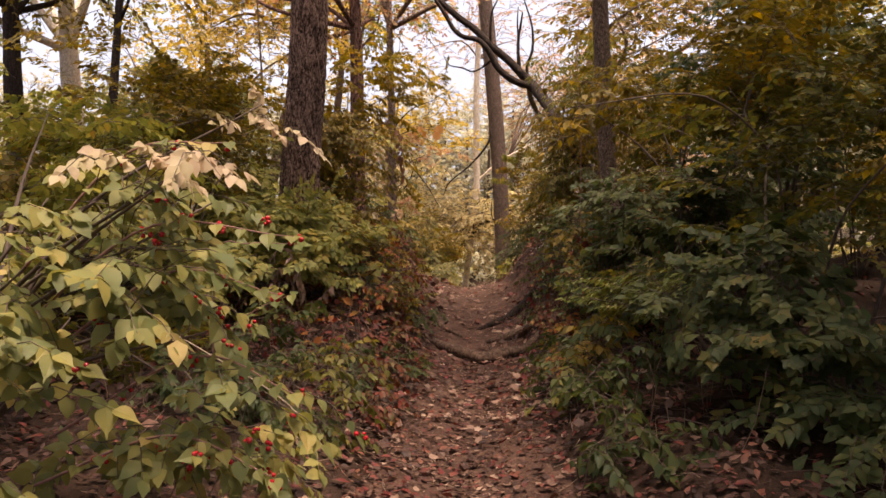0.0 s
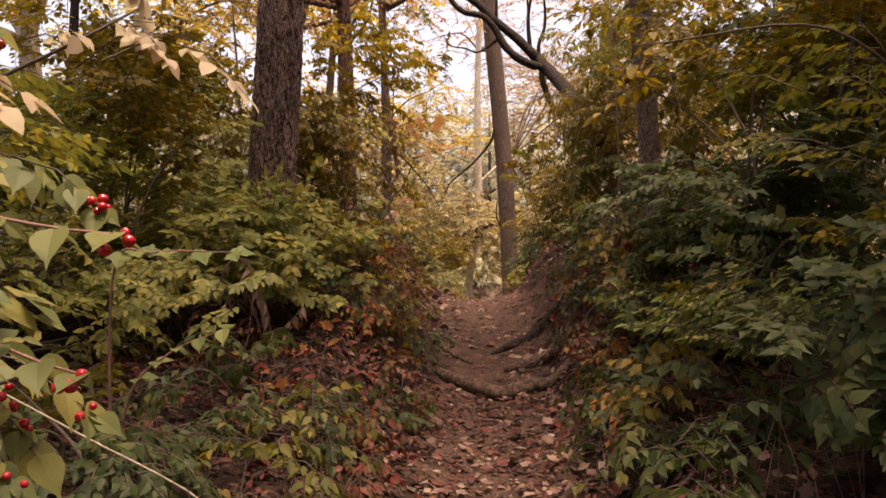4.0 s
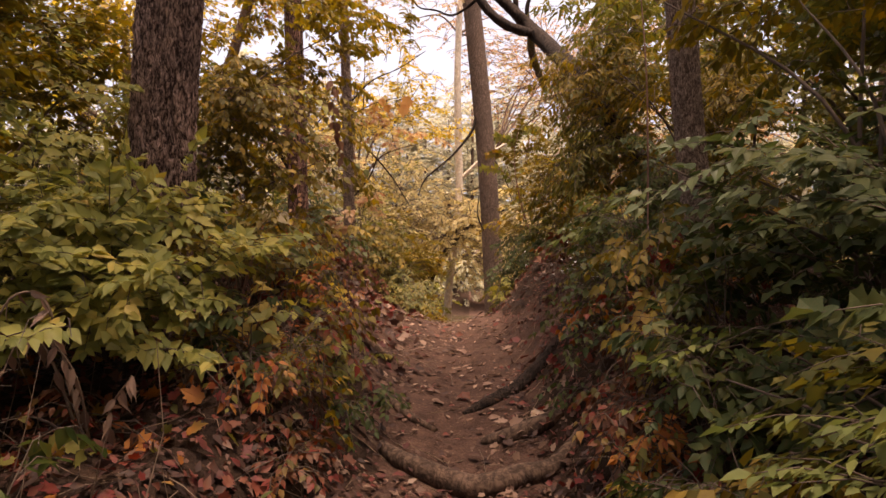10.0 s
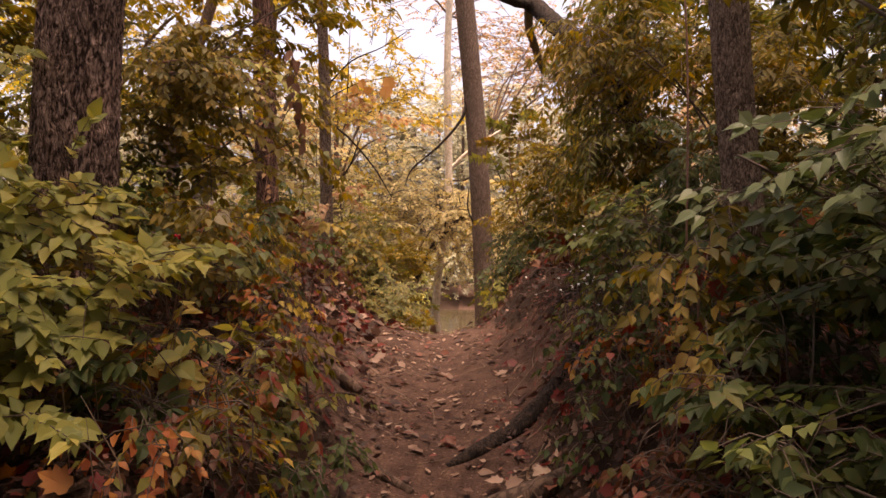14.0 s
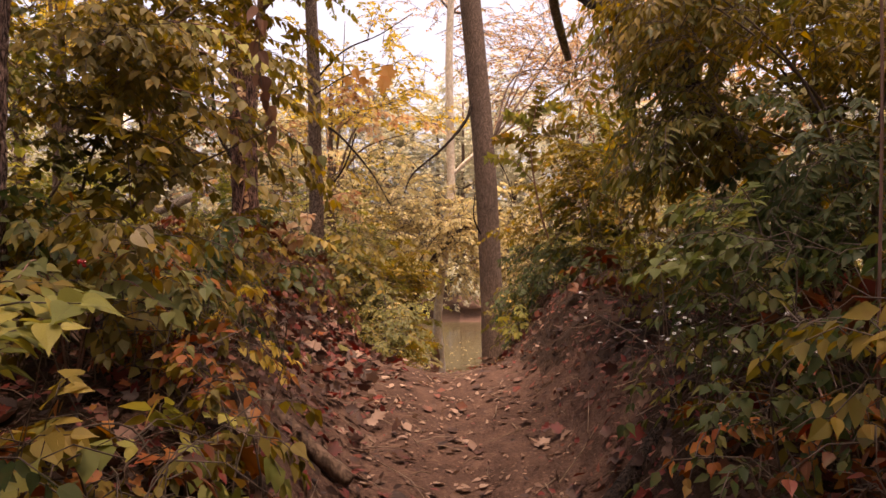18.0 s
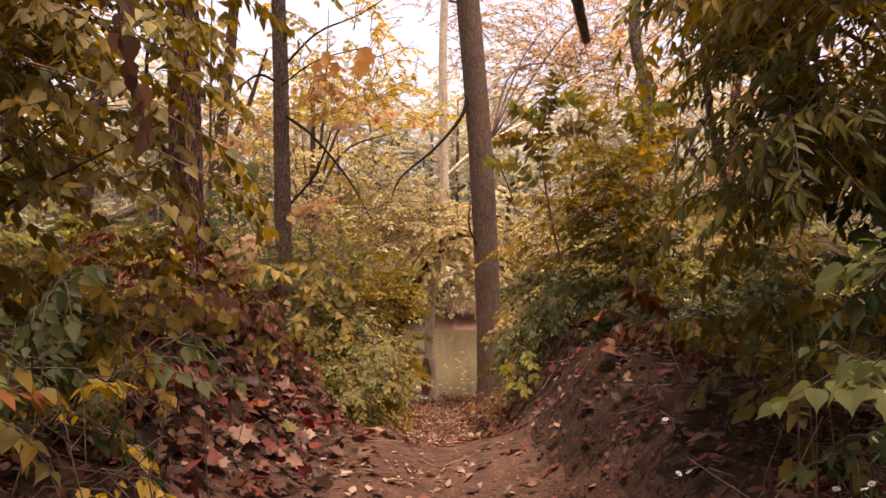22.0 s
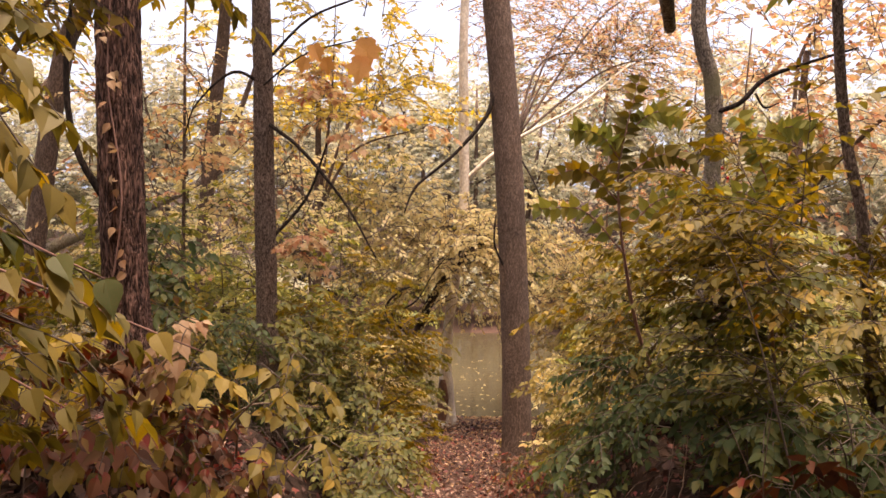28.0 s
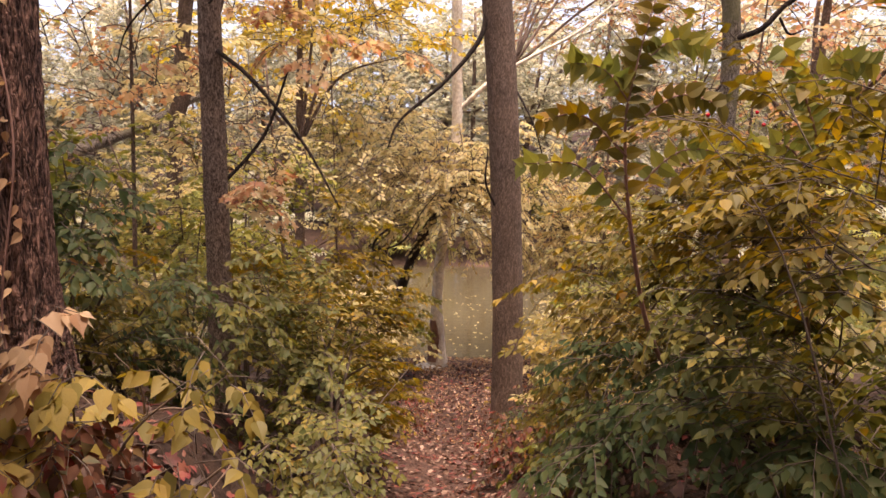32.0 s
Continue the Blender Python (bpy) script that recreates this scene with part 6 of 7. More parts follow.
for k, ends in enumerate([[(-1.04, 4.25, 0.62, 0.005), (-0.85, 4.2, 0.8, 0.004), (-0.62, 4.15, 0.9, 0.002)], [(-1.1, 4.25, 1.1, 0.005), (-0.9, 4.2, 1.19, 0.004), (-0.6, 4.2, 1.19, 0.002)]]):
    leafy_spray(young, [(-1.15, 4.3, yz - 0.03, 0.007)] + ends, 5, MAPLE if k % 2 else FINE_BROAD, 0.09, HEART, 610 + k)
# fresh green spray over the crest's left bank
fresh = thing("ash_seedling", -1.2, 8.5, gz(-1.2, 8.5), "seedling with fresh pale green leaf sprays and pale tips", "plant")
fz = gz(-1.2, 8.5)
for k, ends in enumerate([[(-1.05, 8.45, 1.2, 0.004), (-0.87, 8.4, 1.34, 0.003), (-0.64, 8.35, 1.2, 0.002)], [(-1.1, 8.45, 1.1, 0.004), (-0.95, 8.4, 1.22, 0.003), (-0.75, 8.3, 1.12, 0.002)], [(-1.2, 8.4, 1.15, 0.004), (-1.15, 8.2, 1.3, 0.003), (-1.1, 8.0, 1.25, 0.002)]]):
    leafy_spray(fresh, [(-1.2, 8.5, fz - 0.03, 0.006)] + ends, 7, FINE_OVATE, 0.085, HONEY, 620 + k, 0.3)
leaf_objects("leaf", FINE_BROAD, np.array([(-0.95, 8.35, 1.42), (-0.88, 8.35, 1.4)]), np.array([(-0.2, -0.3, -0.5), (0.6, -0.3, -0.5)]), np.array([(0, -1.0, 0.5)] * 2), np.array([0.1, 0.12]), PALE, fresh)

# boughs of the drooping tree that reach over the trail
BOUGHS = [[(-1.9, 10.3, 2.15, 0.007), (-1.3, 10.45, 1.98, 0.005), (-0.95, 10.6, 1.8, 0.004), (-0.59, 10.79, 1.6, 0.002)],
    [(-1.9, 10.2, 2.3, 0.007), (-1.3, 10.2, 2.15, 0.005), (-0.95, 10.25, 2.0, 0.004), (-0.65, 10.4, 1.82, 0.002)],
    [(-1.9, 10.2, 2.45, 0.007), (-1.35, 10.1, 2.4, 0.005), (-1.0, 10.1, 2.28, 0.004), (-0.74, 10.2, 2.1, 0.002)],
    [(-1.9, 10.3, 2.0, 0.007), (-1.4, 10.4, 1.85, 0.005), (-1.1, 10.5, 1.68, 0.004), (-0.85, 10.6, 1.5, 0.002)],
    [(-1.9, 10.1, 2.5, 0.007), (-1.4, 9.9, 2.5, 0.005), (-1.05, 9.8, 2.42, 0.004), (-0.82, 9.8, 2.25, 0.002)],
    [(-1.9, 10.1, 2.3, 0.007), (-1.5, 10.0, 2.15, 0.005), (-1.2, 9.9, 2.0, 0.004), (-0.95, 9.9, 1.85, 0.002)]]
for k, line in enumerate(BOUGHS):
    leafy_spray(droop_tree, line, 9, FINE_OVATE, 0.105, (OLIVE, GREEN, OLIVE, OLIVE, LIME, OLIVE)[k], 640 + k, 0.75, (0.25, -0.5, 1.0))
# withered spray of curled brown leaves hanging in that tree
withered = thing("dead_branch", -0.71, 9.33, 2.42, "dead twig of curled brown leaves hanging in a tree", "branch")
line = [(-1.3, 9.9, 2.5, 0.005), (-0.85, 9.45, 2.52, 0.004), (-0.72, 9.33, 2.38, 0.004), (-0.72, 9.35, 2.1, 0.003), (-0.67, 9.42, 1.8, 0.002)]
dead_stem = tube("stem", line, DEADWOOD, withered, 6, 24)
wr = np.random.default_rng(655)
ql = smooth_line(line, 30)[13:29, :3] + wr.normal(0, 0.012, (16, 3))
leaf_objects("leaf", FINE_OVATE, ql, np.stack([wr.normal(0, 0.3, 16), wr.normal(0, 0.3, 16), np.full(16, -1.0)], 1), wr.normal(0, 1.0, (16, 3)) + np.array([0.3, -0.8, 0.3]), wr.uniform(0.06, 0.11, 16), DEADLEAF, dead_stem)

# low plants that hide the edges of the trail
er = np.random.default_rng(77)
EDGE = {EMBER: ("seedling", "low red and orange seedling at the trail's edge"), RUST: ("bramble", "dark rusty bramble at the trail's edge"), DEEP: ("seedling", "dark green ground cover at the trail's edge"), OLIVE: ("seedling", "olive seedling at the trail's edge"), GREEN: ("seedling", "green seedling at the trail's edge")}
for k in range(20):
    side = -1 if k % 2 else 1
    y = 4.8 + 3.4 * (k // 2 + er.uniform(0, 0.8)) / 10
    x = float(lerp_table(y, TRAIL_X)) + side * er.uniform(0.58, 0.95)
    # left of the trail below y 6.4, mostly dark leaves imitate the hollow's shade
    mat = ((DEEP, RUST, DEEP, DEEP, RUST) if side < 0 and y < 6.4 else (EMBER, RUST, DEEP, OLIVE, RUST) if side < 0 and y < 7.2 else (DEEP, OLIVE, GREEN, DEEP, OLIVE) if side < 0 else (DEEP, OLIVE, GREEN, DEEP, EMBER))[int(er.integers(5))]
    if side > 0 and y > 6.6:
        x, mat = x + 0.22, (RUST, EMBER, RUST, OLIVE)[k // 2 % 4]
    z0 = gz(x, y)
    shrub(EDGE[mat][0], EDGE[mat][1], x, y, [((x, y, z0 + 0.13), (0.24, 0.26, 0.13), 34, 0.24, 0.05, OVATE, mat, 4, 0.5)], 3, "plant", 840 + k, None, 0.004, 8, "trail edge plants")

# pale vine leaves clinging to the red-brown trunk
ivy = thing("trunk_vine", -1.97, 13.14, gz(-1.97, 13.14), "thin vine of withered pale leaves up a shaggy trunk", "vine")
vr = np.random.default_rng(71)
line = [(-1.93, 13.14, gz(-1.93, 13.14), 0.007), (-2.02, 13.15, 1.2, 0.006), (-1.92, 13.16, 2.0, 0.006), (-2.0, 13.18, 2.7, 0.005), (-1.95, 13.2, 3.5, 0.004)]
strand = tube("strand", line, VINE, ivy, 6, 40)
ql = smooth_line(line, 46)[6:, :3] + vr.normal(0, 0.045, (40, 3)) * np.array([1, 0.3, 1])
leaf_objects("leaf", FINE_OVATE, ql, np.stack([vr.normal(0, 0.6, 40), vr.normal(-0.3, 0.2, 40), vr.normal(-0.6, 0.4, 40)], 1), np.array([0, -0.7, 0.6]) + vr.normal(0, 0.3, (40, 3)), vr.uniform(0.05, 0.085, 40), DRYPALE, strand)

# thickets away from the trail, on both sides and down the slope
THICKET_A = [(-4.6, 3.5, 1.2, 0.9),
    (-4.5, 6.5, 1.4, 1.3),
    (-4.6, 10.6, 1.3, 1.3),
    (-6.5, 8.5, 1.6, 1.5),
    (-6.6, 4.5, 1.6, 1.4),
    (-4.4, 13.4, 1.2, 0.8),
    (-6.0, 15.6, 1.5, 1.1),
    (-3.6, 17.4, 1.1, 0.9),
    (-5.6, 18.4, 1.5, 1.2),
    (-3.4, 20.6, 1.2, 1.2),
    (-2.4, 21.8, 0.9, 1.0),
    (-5.6, 22.2, 1.6, 1.4),
    (-8.5, 19.0, 1.9, 1.5),
    (-8.6, 12.0, 1.8, 1.6),
    (-2.0, 19.6, 0.8, 1.0),
    (-1.7, 23.0, 0.8, 0.9),
    (4.6, 3.0, 1.3, 1.3),
    (4.6, 6.4, 1.3, 1.5)]
THICKET_B = [(4.8, 9.6, 1.3, 1.6),
    (4.6, 13.0, 1.3, 1.2),
    (6.4, 11.0, 1.6, 1.7),
    (6.5, 6.0, 1.7, 1.7),
    (5.6, 15.6, 1.5, 1.3),
    (3.4, 18.2, 1.2, 1.1),
    (5.5, 19.5, 1.6, 1.4),
    (2.6, 20.4, 1.0, 1.1),
    (4.0, 22.6, 1.4, 1.3),
    (1.7, 22.6, 0.9, 1.1),
    (8.4, 17.0, 1.8, 1.6),
    (7.5, 22.5, 1.8, 1.6)]
THICKETS = THICKET_A + THICKET_B
for k, (x, y, r, h) in enumerate(THICKETS):
    z0 = gz(x, y)
    far = y > 16
    mats = (LIME, GOLD, LIME, GOLD) if far else (LIME, OLIVE, LIME, GREEN) if x < 0 else (DEEP, GREEN, OLIVE, DEEP)
    words = "bush of golden-green leaves on the river slope" if far else "leafy bush filling the wood beside the trail"
    shrub("bush", words, x, y, [((x, y, z0 + h * 0.75), (r, r, h * 0.8), 150, 0.5, 0.1, SIMPLE, mats[k % 4], 6, 0.4), ((x + 0.4, y + 0.3, z0 + h * 1.1), (r, r, h * 0.7), 80, 0.5, 0.1, SIMPLE, mats[(k + 1) % 4], 6, 0.4)], 7, "shrub", 120 + k, singles=0, group="thicket bushes")
# thin young trees between the crest and the river, hung with amber and rust leaves
for k, (x, y, h, mat) in enumerate([(-2.9, 16.4, 4.6, ORANGE), (-2.6, 24.0, 6.0, LIME), (3.2, 19.6, 6.0, ORANGE), (2.2, 23.8, 5.5, ORANGE), (-5.0, 24.0, 6.5, GOLD), (4.6, 24.4, 6.5, LIME), (-6.8, 17.0, 5.5, LIME), (6.6, 18.4, 6.0, GOLD), (-1.9, 17.6, 3.6, GOLD), (-3.4, 12.4, 4.6, OLIVE), (3.8, 12.2, 4.8, OLIVE)]):
    rk = np.random.default_rng(820 + k)
    g0 = gz(x, y)
    t = tree_thing("sapling", [(x, y, 0, 0.026), (x + 0.05, y, g0 + h * 0.4, 0.02), (x + rk.normal(0, 0.25), y, g0 + h, 0.01)], BARK_GREY, "thin sapling hung with sparse amber leaves", "slope saplings", 8, 20, 0.06, 0, k)
    crown(t, rk, (x, y, g0 + h * 0.68), (1.3, 1.1, h * 0.34), 120, 0.45, 0.062, mat, pairs=5, limbs=3, fork=(x + 0.05, y, g0 + h * 0.42), bark=BARK_GREY, limb_r=0.008)

# two big orange leaves on a bare twig over the trail
spray = thing("sycamore_twig", -0.95, 13.7, 2.75, "bare twig with big orange lobed leaves", "twig")
put_under(tube("twig", [(-1.66, 15.0, 2.9, 0.008), (-1.1, 14.0, 2.95, 0.006), (-0.6, 13.58, 2.98, 0.003)], BARK_DARK, None, 6, 16), spray)
P = np.array([(-0.62, 13.58, 2.97), (-0.64, 13.56, 2.86), (-0.98, 13.8, 2.98), (-1.05, 13.9, 2.92), (-0.9, 13.8, 2.9)])
leaf_objects("leaf", SYCAMORE, P, np.array([(0.1, -0.1, -1.0), (-0.15, -0.1, -1), (0.3, -0.1, -0.8), (-0.3, 0, -0.8), (0.1, 0, -1.0)]), np.array([(0, -1.0, 0.2)] * 5) + 0.0, np.array([0.19, 0.17, 0.12, 0.11, 0.11]), AMBER, spray)

# ---- roots, logs and fallen leaves ----
root_rng = np.random.default_rng(31)


def root(name, label, pts, mat=ROOTWOOD, sides=10, rings=30):
    """A root or log lying in the ground: pts (x, y, height above the ground, radius)."""
    x, y = pts[0][0], pts[0][1]
    r = thing(name, x, y, gz(x, y), label, "root" if name == "root" else "log")
    tube("wood", [(a, b, gz(a, b) + h, w) for a, b, h, w in pts], mat, r, sides, rings, 0.05, int(abs(x * 100)))
    return r


root("root", "worn root lying across the trail like a step", [(-0.22, 7.64, -0.03, 0.036), (-0.06, 7.52, 0.02, 0.048), (0.12, 7.36, 0.03, 0.06), (0.38, 7.28, 0.035, 0.068), (0.62, 7.3, 0.035, 0.064), (0.8, 7.36, 0.025, 0.05), (1.0, 7.52, -0.03, 0.036)])
root("root", "dark root rising from the trail up the bank", [(0.3, 8.22, -0.01, 0.02), (0.42, 8.3, 0.015, 0.037), (0.65, 8.5, 0.02, 0.05), (0.85, 8.62, 0.015, 0.046), (1.1, 8.75, -0.03, 0.04)], BARK_DARK)
root("root", "short worn root beside the trail", [(0.42, 7.85, 0.0, 0.03), (0.62, 7.82, 0.02, 0.05), (0.88, 7.86, 0.0, 0.045)])
root("root", "small dark root half buried in litter", [(0.42, 6.2, 0.0, 0.015), (0.55, 6.25, 0.02, 0.026), (0.72, 6.36, 0.0, 0.022)])
root("root", "broken root end jutting from the bank", [(-0.62, 8.95, 0.0, 0.036), (-0.42, 8.86, 0.03, 0.036), (-0.22, 8.8, 0.05, 0.032)], ROOTWOOD)
root("root", "forked pale root beside the trail", [(-0.28, 6.3, 0.01, 0.012), (-0.2, 6.05, 0.02, 0.018), (-0.24, 5.75, 0.01, 0.014), (-0.3, 5.5, -0.01, 0.01)])
root("root", "worn root crossing the trail near the crest", [(-0.25, 8.3, -0.01, 0.02), (-0.05, 8.05, 0.015, 0.03), (0.15, 7.95, 0.0, 0.02)])
log = thing("fallen_log", -5.7, 19.2, gz(-5.7, 19.2), "pale fallen log propped among bushes", "log")
tube("wood", [(-6.4, 19.0, 0.9, 0.08), (-5.65, 19.2, 1.45, 0.085), (-4.7, 20.6, 2.1, 0.07), (-4.1, 21.5, 2.6, 0.04)], BARK_MOTTLED, log, 12, 30, 0.08, 41)
tube("wood", [(-6.4, 19.0, gz(-6.4, 19) - 0.1, 0.1), (-6.4, 19.0, 0.3, 0.1), (-6.38, 19.0, 0.95, 0.08)], BARK_DARK, log, 10, 10, 0.08, 42)
# pale dry stalk near the start
stalk = thing("dry_stalk", -0.35, 3.9, gz(-0.35, 3.9), "pale dry stalk bent over the undergrowth", "stalk")
tube("stalk", [(-0.3, 3.9, gz(-0.3, 3.9) - 0.02, 0.005), (-0.55, 3.8, 0.35, 0.0045), (-0.9, 3.65, 0.62, 0.004), (-1.2, 3.6, 0.8, 0.003)], STRAW, stalk, 6, 16)
# withered weed in the litter of the left bank
weed = thing("withered_weed", -1.2, 6.35, gz(-1.2, 6.35), "withered brown weed with curled leaves", "weed")
wz = gz(-1.2, 6.35)
for k, line in enumerate([[(-1.1, 6.3, wz - 0.03, 0.008), (-1.14, 6.25, wz + 0.3, 0.007), (-1.2, 6.2, wz + 0.6, 0.006), (-1.3, 6.15, wz + 0.62, 0.005), (-1.38, 6.12, wz + 0.45, 0.003)],
                          [(-1.12, 6.32, wz - 0.03, 0.008), (-1.2, 6.25, wz + 0.35, 0.006), (-1.28, 6.2, wz + 0.48, 0.004), (-1.36, 6.15, wz + 0.3, 0.003)],
                          [(-1.08, 6.3, wz - 0.03, 0.007), (-1.08, 6.2, wz + 0.3, 0.005), (-1.14, 6.1, wz + 0.5, 0.003)],
                          [(-1.05, 6.3, wz - 0.03, 0.007), (-0.95, 6.2, wz + 0.2, 0.005), (-0.82, 6.1, wz + 0.34, 0.003)]]):
    stem = tube("stem", line, DEADWOOD, weed, 6, 18, 0.1, k)
    q = smooth_line(line, 14)[4:, :3]
    rk = np.random.default_rng(640 + k)
    leaf_objects("leaf", FINE_NARROW, q, np.array([0, -0.1, -1.0]) + rk.normal(0, 0.35, q.shape), np.array([0, -1.0, 0.2]) + rk.normal(0, 0.5, q.shape), rk.uniform(0.06, 0.12, len(q)), DRYLEAF, stem)

# white asters on the right bank
ast = thing("aster_plant", 1.12, 8.42, gz(1.12, 8.42), "aster with sprays of tiny white flowers", "flowers")
bm = bmesh.new()
for k in range(9):
    a = 2 * math.pi * k / 9
    c, s2 = math.cos(a), math.sin(a)
    vs = [bm.verts.new(p) for p in ((0.1 * c, 0.1 * s2, 0), (0.6 * c - 0.16 * s2, 0.6 * s2 + 0.16 * c, 0.05), (c, s2, 0.12), (0.6 * c + 0.16 * s2, 0.6 * s2 - 0.16 * c, 0.05))]
    bm.faces.new(vs)
flower_mesh = bpy.data.meshes.new("flower")
bm.to_mesh(flower_mesh)
bm.free()
flower_mesh.materials.append(FLOWER)
for k in range(12):
    a = root_rng.normal(0, 0.2, 3)
    top = np.array([1.12 + a[0], 8.4 + a[1] * 0.8, gz(1.12, 8.42) + 0.22 + abs(a[2]) * 0.8])
    stem = tube("stem", [(1.12 + a[0] * 0.3, 8.42, gz(1.12, 8.42) - 0.02, 0.003), (*(top * 0.5 + np.array([1.12, 8.42, gz(1.12, 8.42) + 0.1]) * 0.5), 0.0025), (*top, 0.0015)], TWIG, ast, 5, 8)
    for _ in range(9):
        ob = new("flower", flower_mesh)
        ob.parent = stem
        ob.location = Vector((top + root_rng.normal(0, 0.06, 3)).tolist())
        ob.rotation_euler = tuple(root_rng.uniform(-0.7, 0.7, 3))
        ob.scale = (0.009,) * 3


# fallen leaves: the nearest on the trail one by one, the rest as one carpet
def lay(rng, x, y, lift=0.012, tilt=0.35):
    n = len(x)
    e = 0.03
    z = ground_z(x, y)
    nrm = unit(np.stack([-(ground_z(x + e, y) - z) / e, -(ground_z(x, y + e) - z) / e, np.ones(n)], 1))
    a = rng.uniform(0, 2 * math.pi, n)
    d = np.stack([np.cos(a), np.sin(a), np.zeros(n)], 1)
    d = unit(d - nrm * (d * nrm).sum(1, keepdims=True)) + nrm * rng.uniform(-0.05, tilt, (n, 1))
    return np.stack([x, y, z + lift], 1), d, nrm + rng.normal(0, tilt * 0.7, (n, 3))


lr = np.random.default_rng(900)


def trail_points(n, y0, y1, spread):
    y = lr.uniform(y0, y1, n)
    return lerp_table(y, TRAIL_X) + lr.uniform(-spread, spread, n), y


x, y = trail_points(300, 3.4, 11.3, 0.55)
P, D, U = lay(lr, x, y)
leaf_objects("leaf", SYCAMORE, P[:60], D[:60], U[:60], lr.uniform(0.045, 0.08, 60), LITTER, ground)
leaf_objects("leaf", SYCAMORE, P[60:110], D[60:110], U[60:110], lr.uniform(0.045, 0.08, 50), DRYLEAF, ground)
leaf_objects("leaf", FINE_OVATE, P[110:190], D[110:190], U[110:190], lr.uniform(0.02, 0.055, 80), DRYLEAF, ground)
leaf_objects("leaf", FINE_OVATE, P[190:], D[190:], U[190:], lr.uniform(0.02, 0.06, 110), LITTER, ground)
carpet = thing("fallen_leaves", 0, 8, gz(0, 8), "carpet of brown and red fallen leaves over the earth", "fallen leaves")
carpet["kind"] = "stuff"


def strew(n, x0, x1, y0, y1, keep, size, blade, lift=0.015, tilt=0.4, mat=LITTER):
    xx, yy = lr.uniform(x0, x1, n), lr.uniform(y0, y1, n)
    d = np.abs(xx - lerp_table(yy, TRAIL_X))
    ok = lr.uniform(0, 1, n) < np.clip((d - 0.25) / 0.5, keep, 1)
    xx, yy = xx[ok], yy[ok]
    p, dd, u = lay(lr, xx, yy, lift, tilt)
    p[:, 2] += lr.uniform(0, 0.03, len(p))
    leaves("litter", blade, p, dd, u, size * lr.uniform(0.35, 1.3, len(p)), mat, carpet)


dry = thing("dry_leaves", 0, 7, gz(0, 7), "scattered small pale brown leaves on the trodden trail", "fallen leaves")
dry["kind"] = "stuff"
for n, y0, y1, spread, size, mat in ((3400, 2.0, 11.4, 0.62, 0.034, DRYLEAF), (7500, 11.6, 25, 0.66, 0.042, LITTER)):
    xx, yy = trail_points(n, y0, y1, spread)
    near = lumps(xx, yy, 0.4, 2) > lr.uniform(-0.7, 0.6, n)
    xx, yy = xx[near], yy[near]
    n = len(xx)
    p, dd, u = lay(lr, xx, yy, 0.008, 0.5)
    leaves("litter", OVATE, p, dd, u, size * np.exp(lr.normal(0, 0.45, n)), mat, dry)
strew(9000, -2.2, 2.4, 1.6, 7.2, 0.8, 0.06, OVATE)
strew(420, -0.6, 1.6, 1.6, 7.2, 0.8, 0.06, SYCAMORE, 0.02, 0.6, DRYLEAF)
strew(420, -0.6, 1.6, 1.6, 7.2, 0.8, 0.06, SYCAMORE, 0.02, 0.6)
strew(6200, -2.2, 2.4, 7.0, 13.2, 0.14, 0.045, OVATE)
strew(1600, -2.4, 2.4, 4.0, 13.0, 0.05, 0.06, SYCAMORE, 0.03, 0.8)
strew(3400, -2.2, -0.05, 4.5, 9.6, 0.45, 0.06, OVATE, 0.03, 0.8)
strew(900, -2.4, -0.2, 9.6, 12.8, 0.2, 0.075, SYCAMORE, 0.03, 0.9)
strew(200, -2.4, -0.2, 9.4, 12.8, 0.2, 0.065, SYCAMORE, 0.03, 0.9, CRIMSON)
strew(500, -2.4, -0.2, 9.4, 12.8, 0.2, 0.07, SYCAMORE, 0.03, 0.9, DRYLEAF)
strew(200, 0.4, 2.4, 9.8, 12.4, 0.15, 0.045, SYCAMORE, 0.03, 0.9)
strew(90, 0.4, 2.4, 9.6, 12.4, 0.2, 0.04, SYCAMORE, 0.03, 0.9, DRYLEAF)
strew(2600, 0.5, 2.4, 9.0, 12.8, 0.2, 0.035, OVATE, 0.015, 0.6)
strew(200, -2.2, -0.3, 5.2, 8.6, 0.1, 0.065, SYCAMORE, 0.03, 0.9, CRIMSON)
strew(160, -2.2, -0.3, 5.0, 8.4, 0.1, 0.075, SYCAMORE, 0.04, 0.9, EMBER)
strew(1000, -2.4, 0.0, 9.6, 12.8, 0.05, 0.055, OVATE, 0.03, 0.9)
strew(1500, 0.75, 2.4, 5.0, 10.5, 0.4, 0.05, OVATE, 0.03, 0.8)
strew(1300, 0.55, 1.3, 4.5, 8.9, 0.95, 0.042, OVATE, 0.02, 0.7)
strew(90, 0.5, 1.2, 4.5, 8.9, 0.95, 0.07, SYCAMORE, 0.03, 0.7, DRYLEAF)
strew(2400, -2.0, 2.0, 12.8, 25.0, 0.5, 0.08, OVATE)
strew(900, -1.0, 1.0, 15, 25.0, 0.8, 0.075, OVATE)
strew(12000, -9, 9, -4, 24, 0.6, 0.085, SIMPLE)
strew(110, 0.75, 1.4, 5.8, 8.8, 0.9, 0.06, SYCAMORE, 0.03, 0.9, CRIMSON)
strew(130, 0.75, 1.4, 5.8, 8.8, 0.9, 0.06, SYCAMORE, 0.03, 0.9)
strew(2200, -0.8, 0.9, 12.5, 19.5, 1.0, 0.05, OVATE)
strew(500, -0.8, 0.9, 12.5, 19.5, 1.0, 0.05, SYCAMORE, 0.02, 0.6, DRYLEAF)
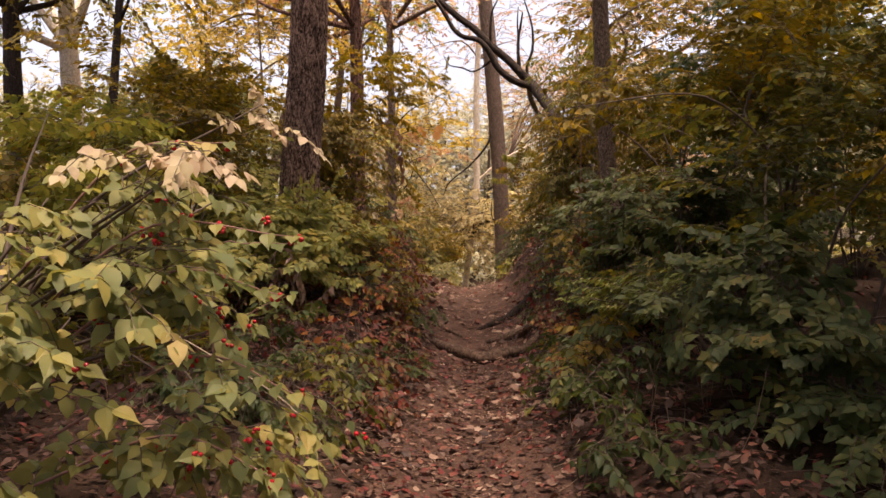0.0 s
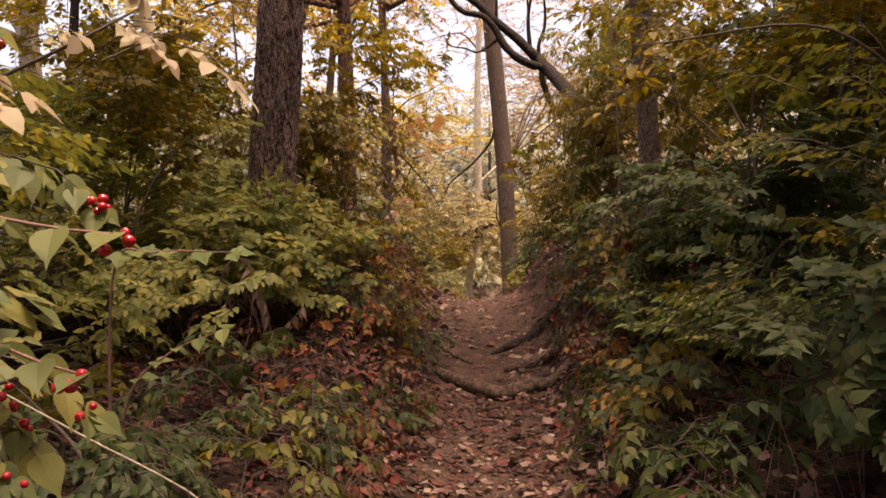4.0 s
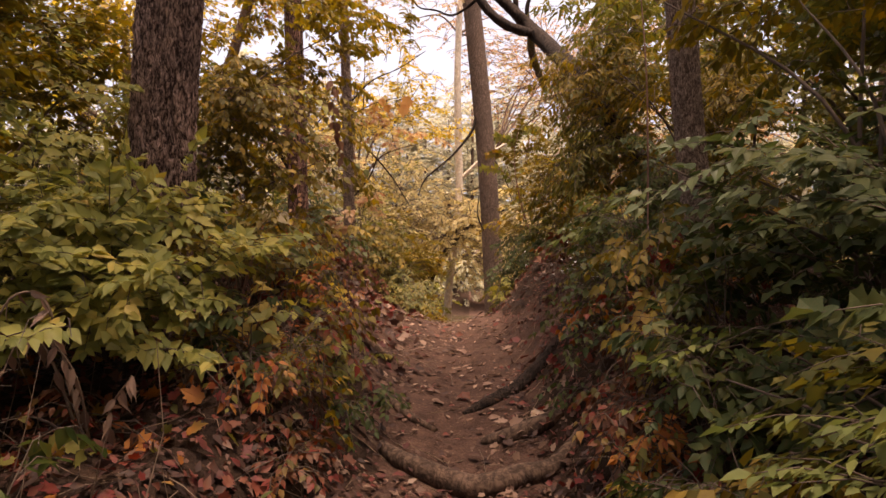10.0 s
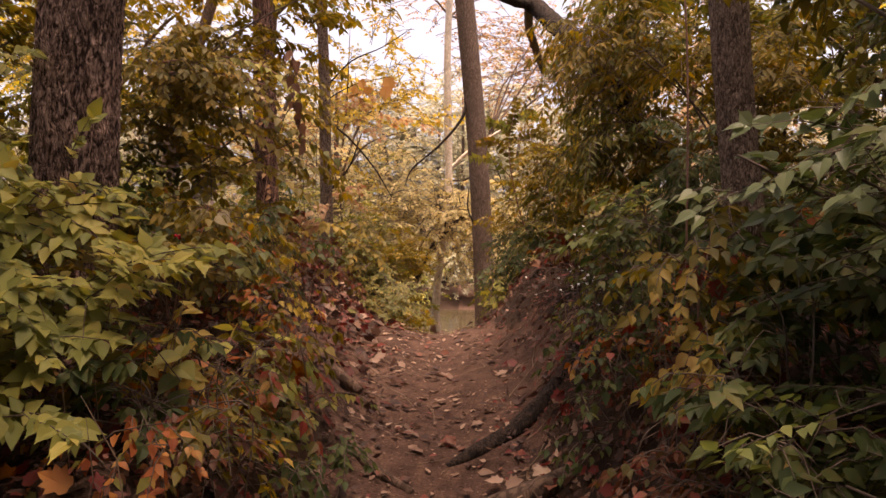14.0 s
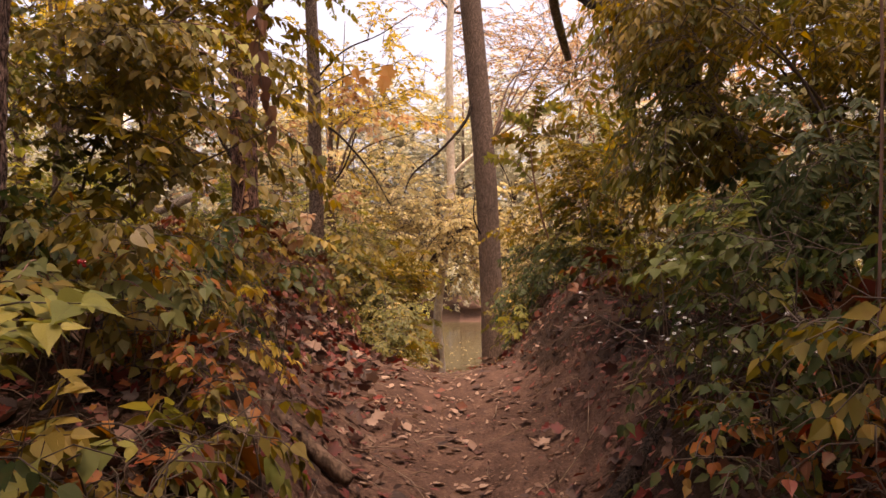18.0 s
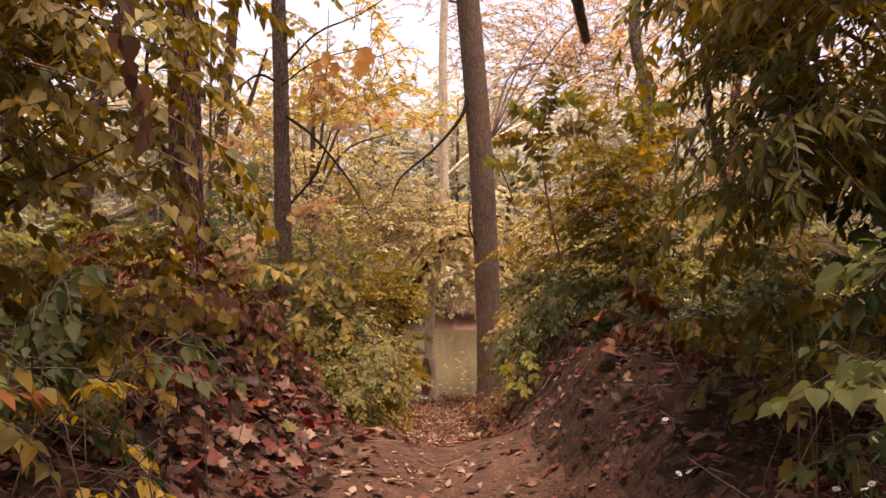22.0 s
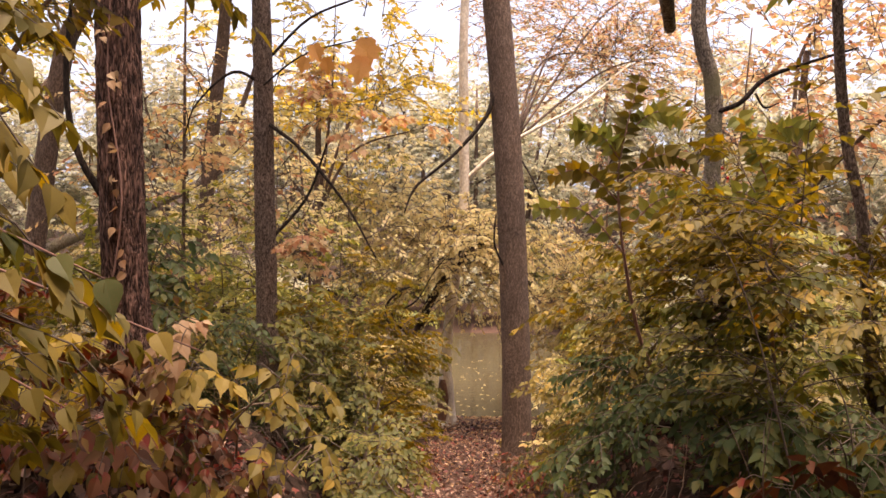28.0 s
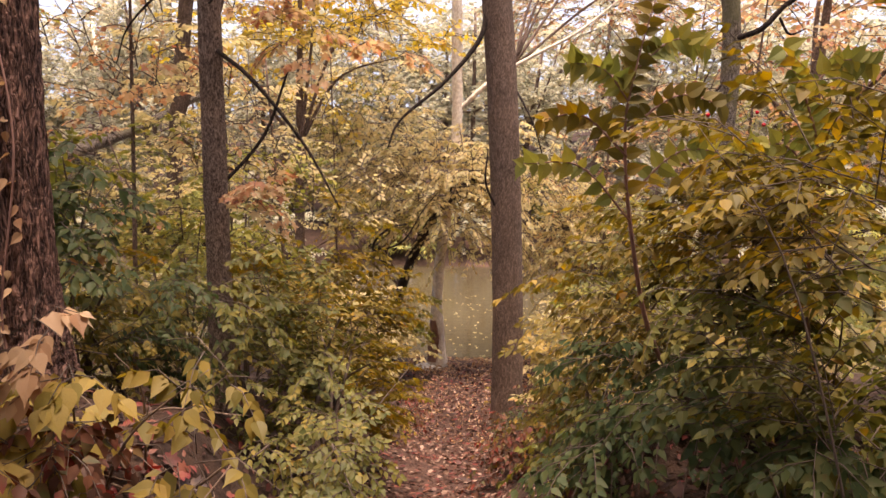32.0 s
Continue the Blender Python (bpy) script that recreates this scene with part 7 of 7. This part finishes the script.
strew(1900, -0.9, 1.0, 17.5, 24.5, 1.0, 0.055, OVATE, 0.03, 0.7, DRYLEAF)
strew(2600, -1.3, 1.6, 19.0, 25.7, 1.0, 0.05, SYCAMORE, 0.03, 0.7)
strew(2200, -1.3, 1.6, 23.4, 25.8, 1.0, 0.06, OVATE, 0.03, 0.8, DRYPALE)
strew(1300, -1.0, 1.2, 19.0, 23.6, 1.0, 0.05, OVATE, 0.03, 0.8, DRYPALE)
xx, yy = lr.uniform(-3.5, 4, 420), lr.uniform(25.2, 34, 420)
leaves("litter", SIMPLE, np.stack([xx, yy, np.full(420, -2.79)], 1), np.stack([lr.normal(0, 1, 420), lr.normal(0, 1, 420), np.zeros(420)], 1), np.array([0, 0, 1.0]) + lr.normal(0, 0.05, (420, 3)), 0.1 * lr.uniform(0.5, 1.2, 420), GOLD, carpet)
# large maple and sycamore leaves lying on the left bank
big = np.array([(-0.47, 7.9), (-0.3, 7.75), (-0.62, 7.4), (-0.85, 6.9), (-0.55, 8.4), (-0.72, 8.9), (-0.9, 9.7), (-0.75, 10.4), (-1.1, 10.7), (-1.3, 11.3), (-0.85, 11.1), (-0.6, 10.9), (-1.5, 10.9), (-0.95, 6.3), (-0.6, 5.6), (-0.75, 6.6)])
P, D, U = lay(lr, big[:, 0], big[:, 1], 0.05, 0.5)
leaf_objects("leaf", SYCAMORE, P[:10], D[:10], U[:10] + np.array([0, -0.5, 0]), lr.uniform(0.1, 0.15, 10), DRYLEAF, ground)
leaf_objects("leaf", SYCAMORE, P[10:], D[10:], U[10:] + np.array([0, -0.5, 0]), lr.uniform(0.1, 0.14, 6), EMBER, ground)
# sticks on the ground and dry stems standing in the undergrowth
sticks = thing("fallen_twigs", 0, 7, gz(0, 7), "thin broken twigs scattered over the litter", "twigs")
sticks["kind"] = "stuff"
n = 900
xx, yy = lr.uniform(-2.2, 2.2, n), lr.uniform(2.0, 13.0, n)
P, D, U = lay(lr, xx, yy, 0.014, 0.12)
ends = P + unit(D) * lr.uniform(0.06, 0.32, (n, 1))
ends[:, 2] = np.maximum(ends[:, 2], ground_z(ends[:, 0], ends[:, 1]) + 0.01)
twig_mesh("twig", (P, (P + ends) / 2 + lr.normal(0, 0.012, (n, 3)), ends), 0.0032, DEADWOOD, sticks)
stems = thing("dry_stems", 0, 8, gz(0, 8), "thin dry brown stems standing in the undergrowth", "dead stems")
stems["kind"] = "stuff"
n = 260
yy = lr.uniform(3.5, 12.8, n)
xx = lerp_table(yy, TRAIL_X) + np.where(lr.uniform(0, 1, n) < 0.5, -1, 1) * lr.uniform(0.75, 2.2, n)
low = np.stack([xx, yy, ground_z(xx, yy) - 0.01], 1)
high = low + np.stack([lr.normal(0, 0.1, n), lr.normal(0, 0.1, n), lr.uniform(0.15, 0.6, n)], 1)
twig_mesh("stem", (low, (low + high) / 2 + lr.normal(0, 0.025, (n, 3)), high), 0.003, DEADWOOD, stems)
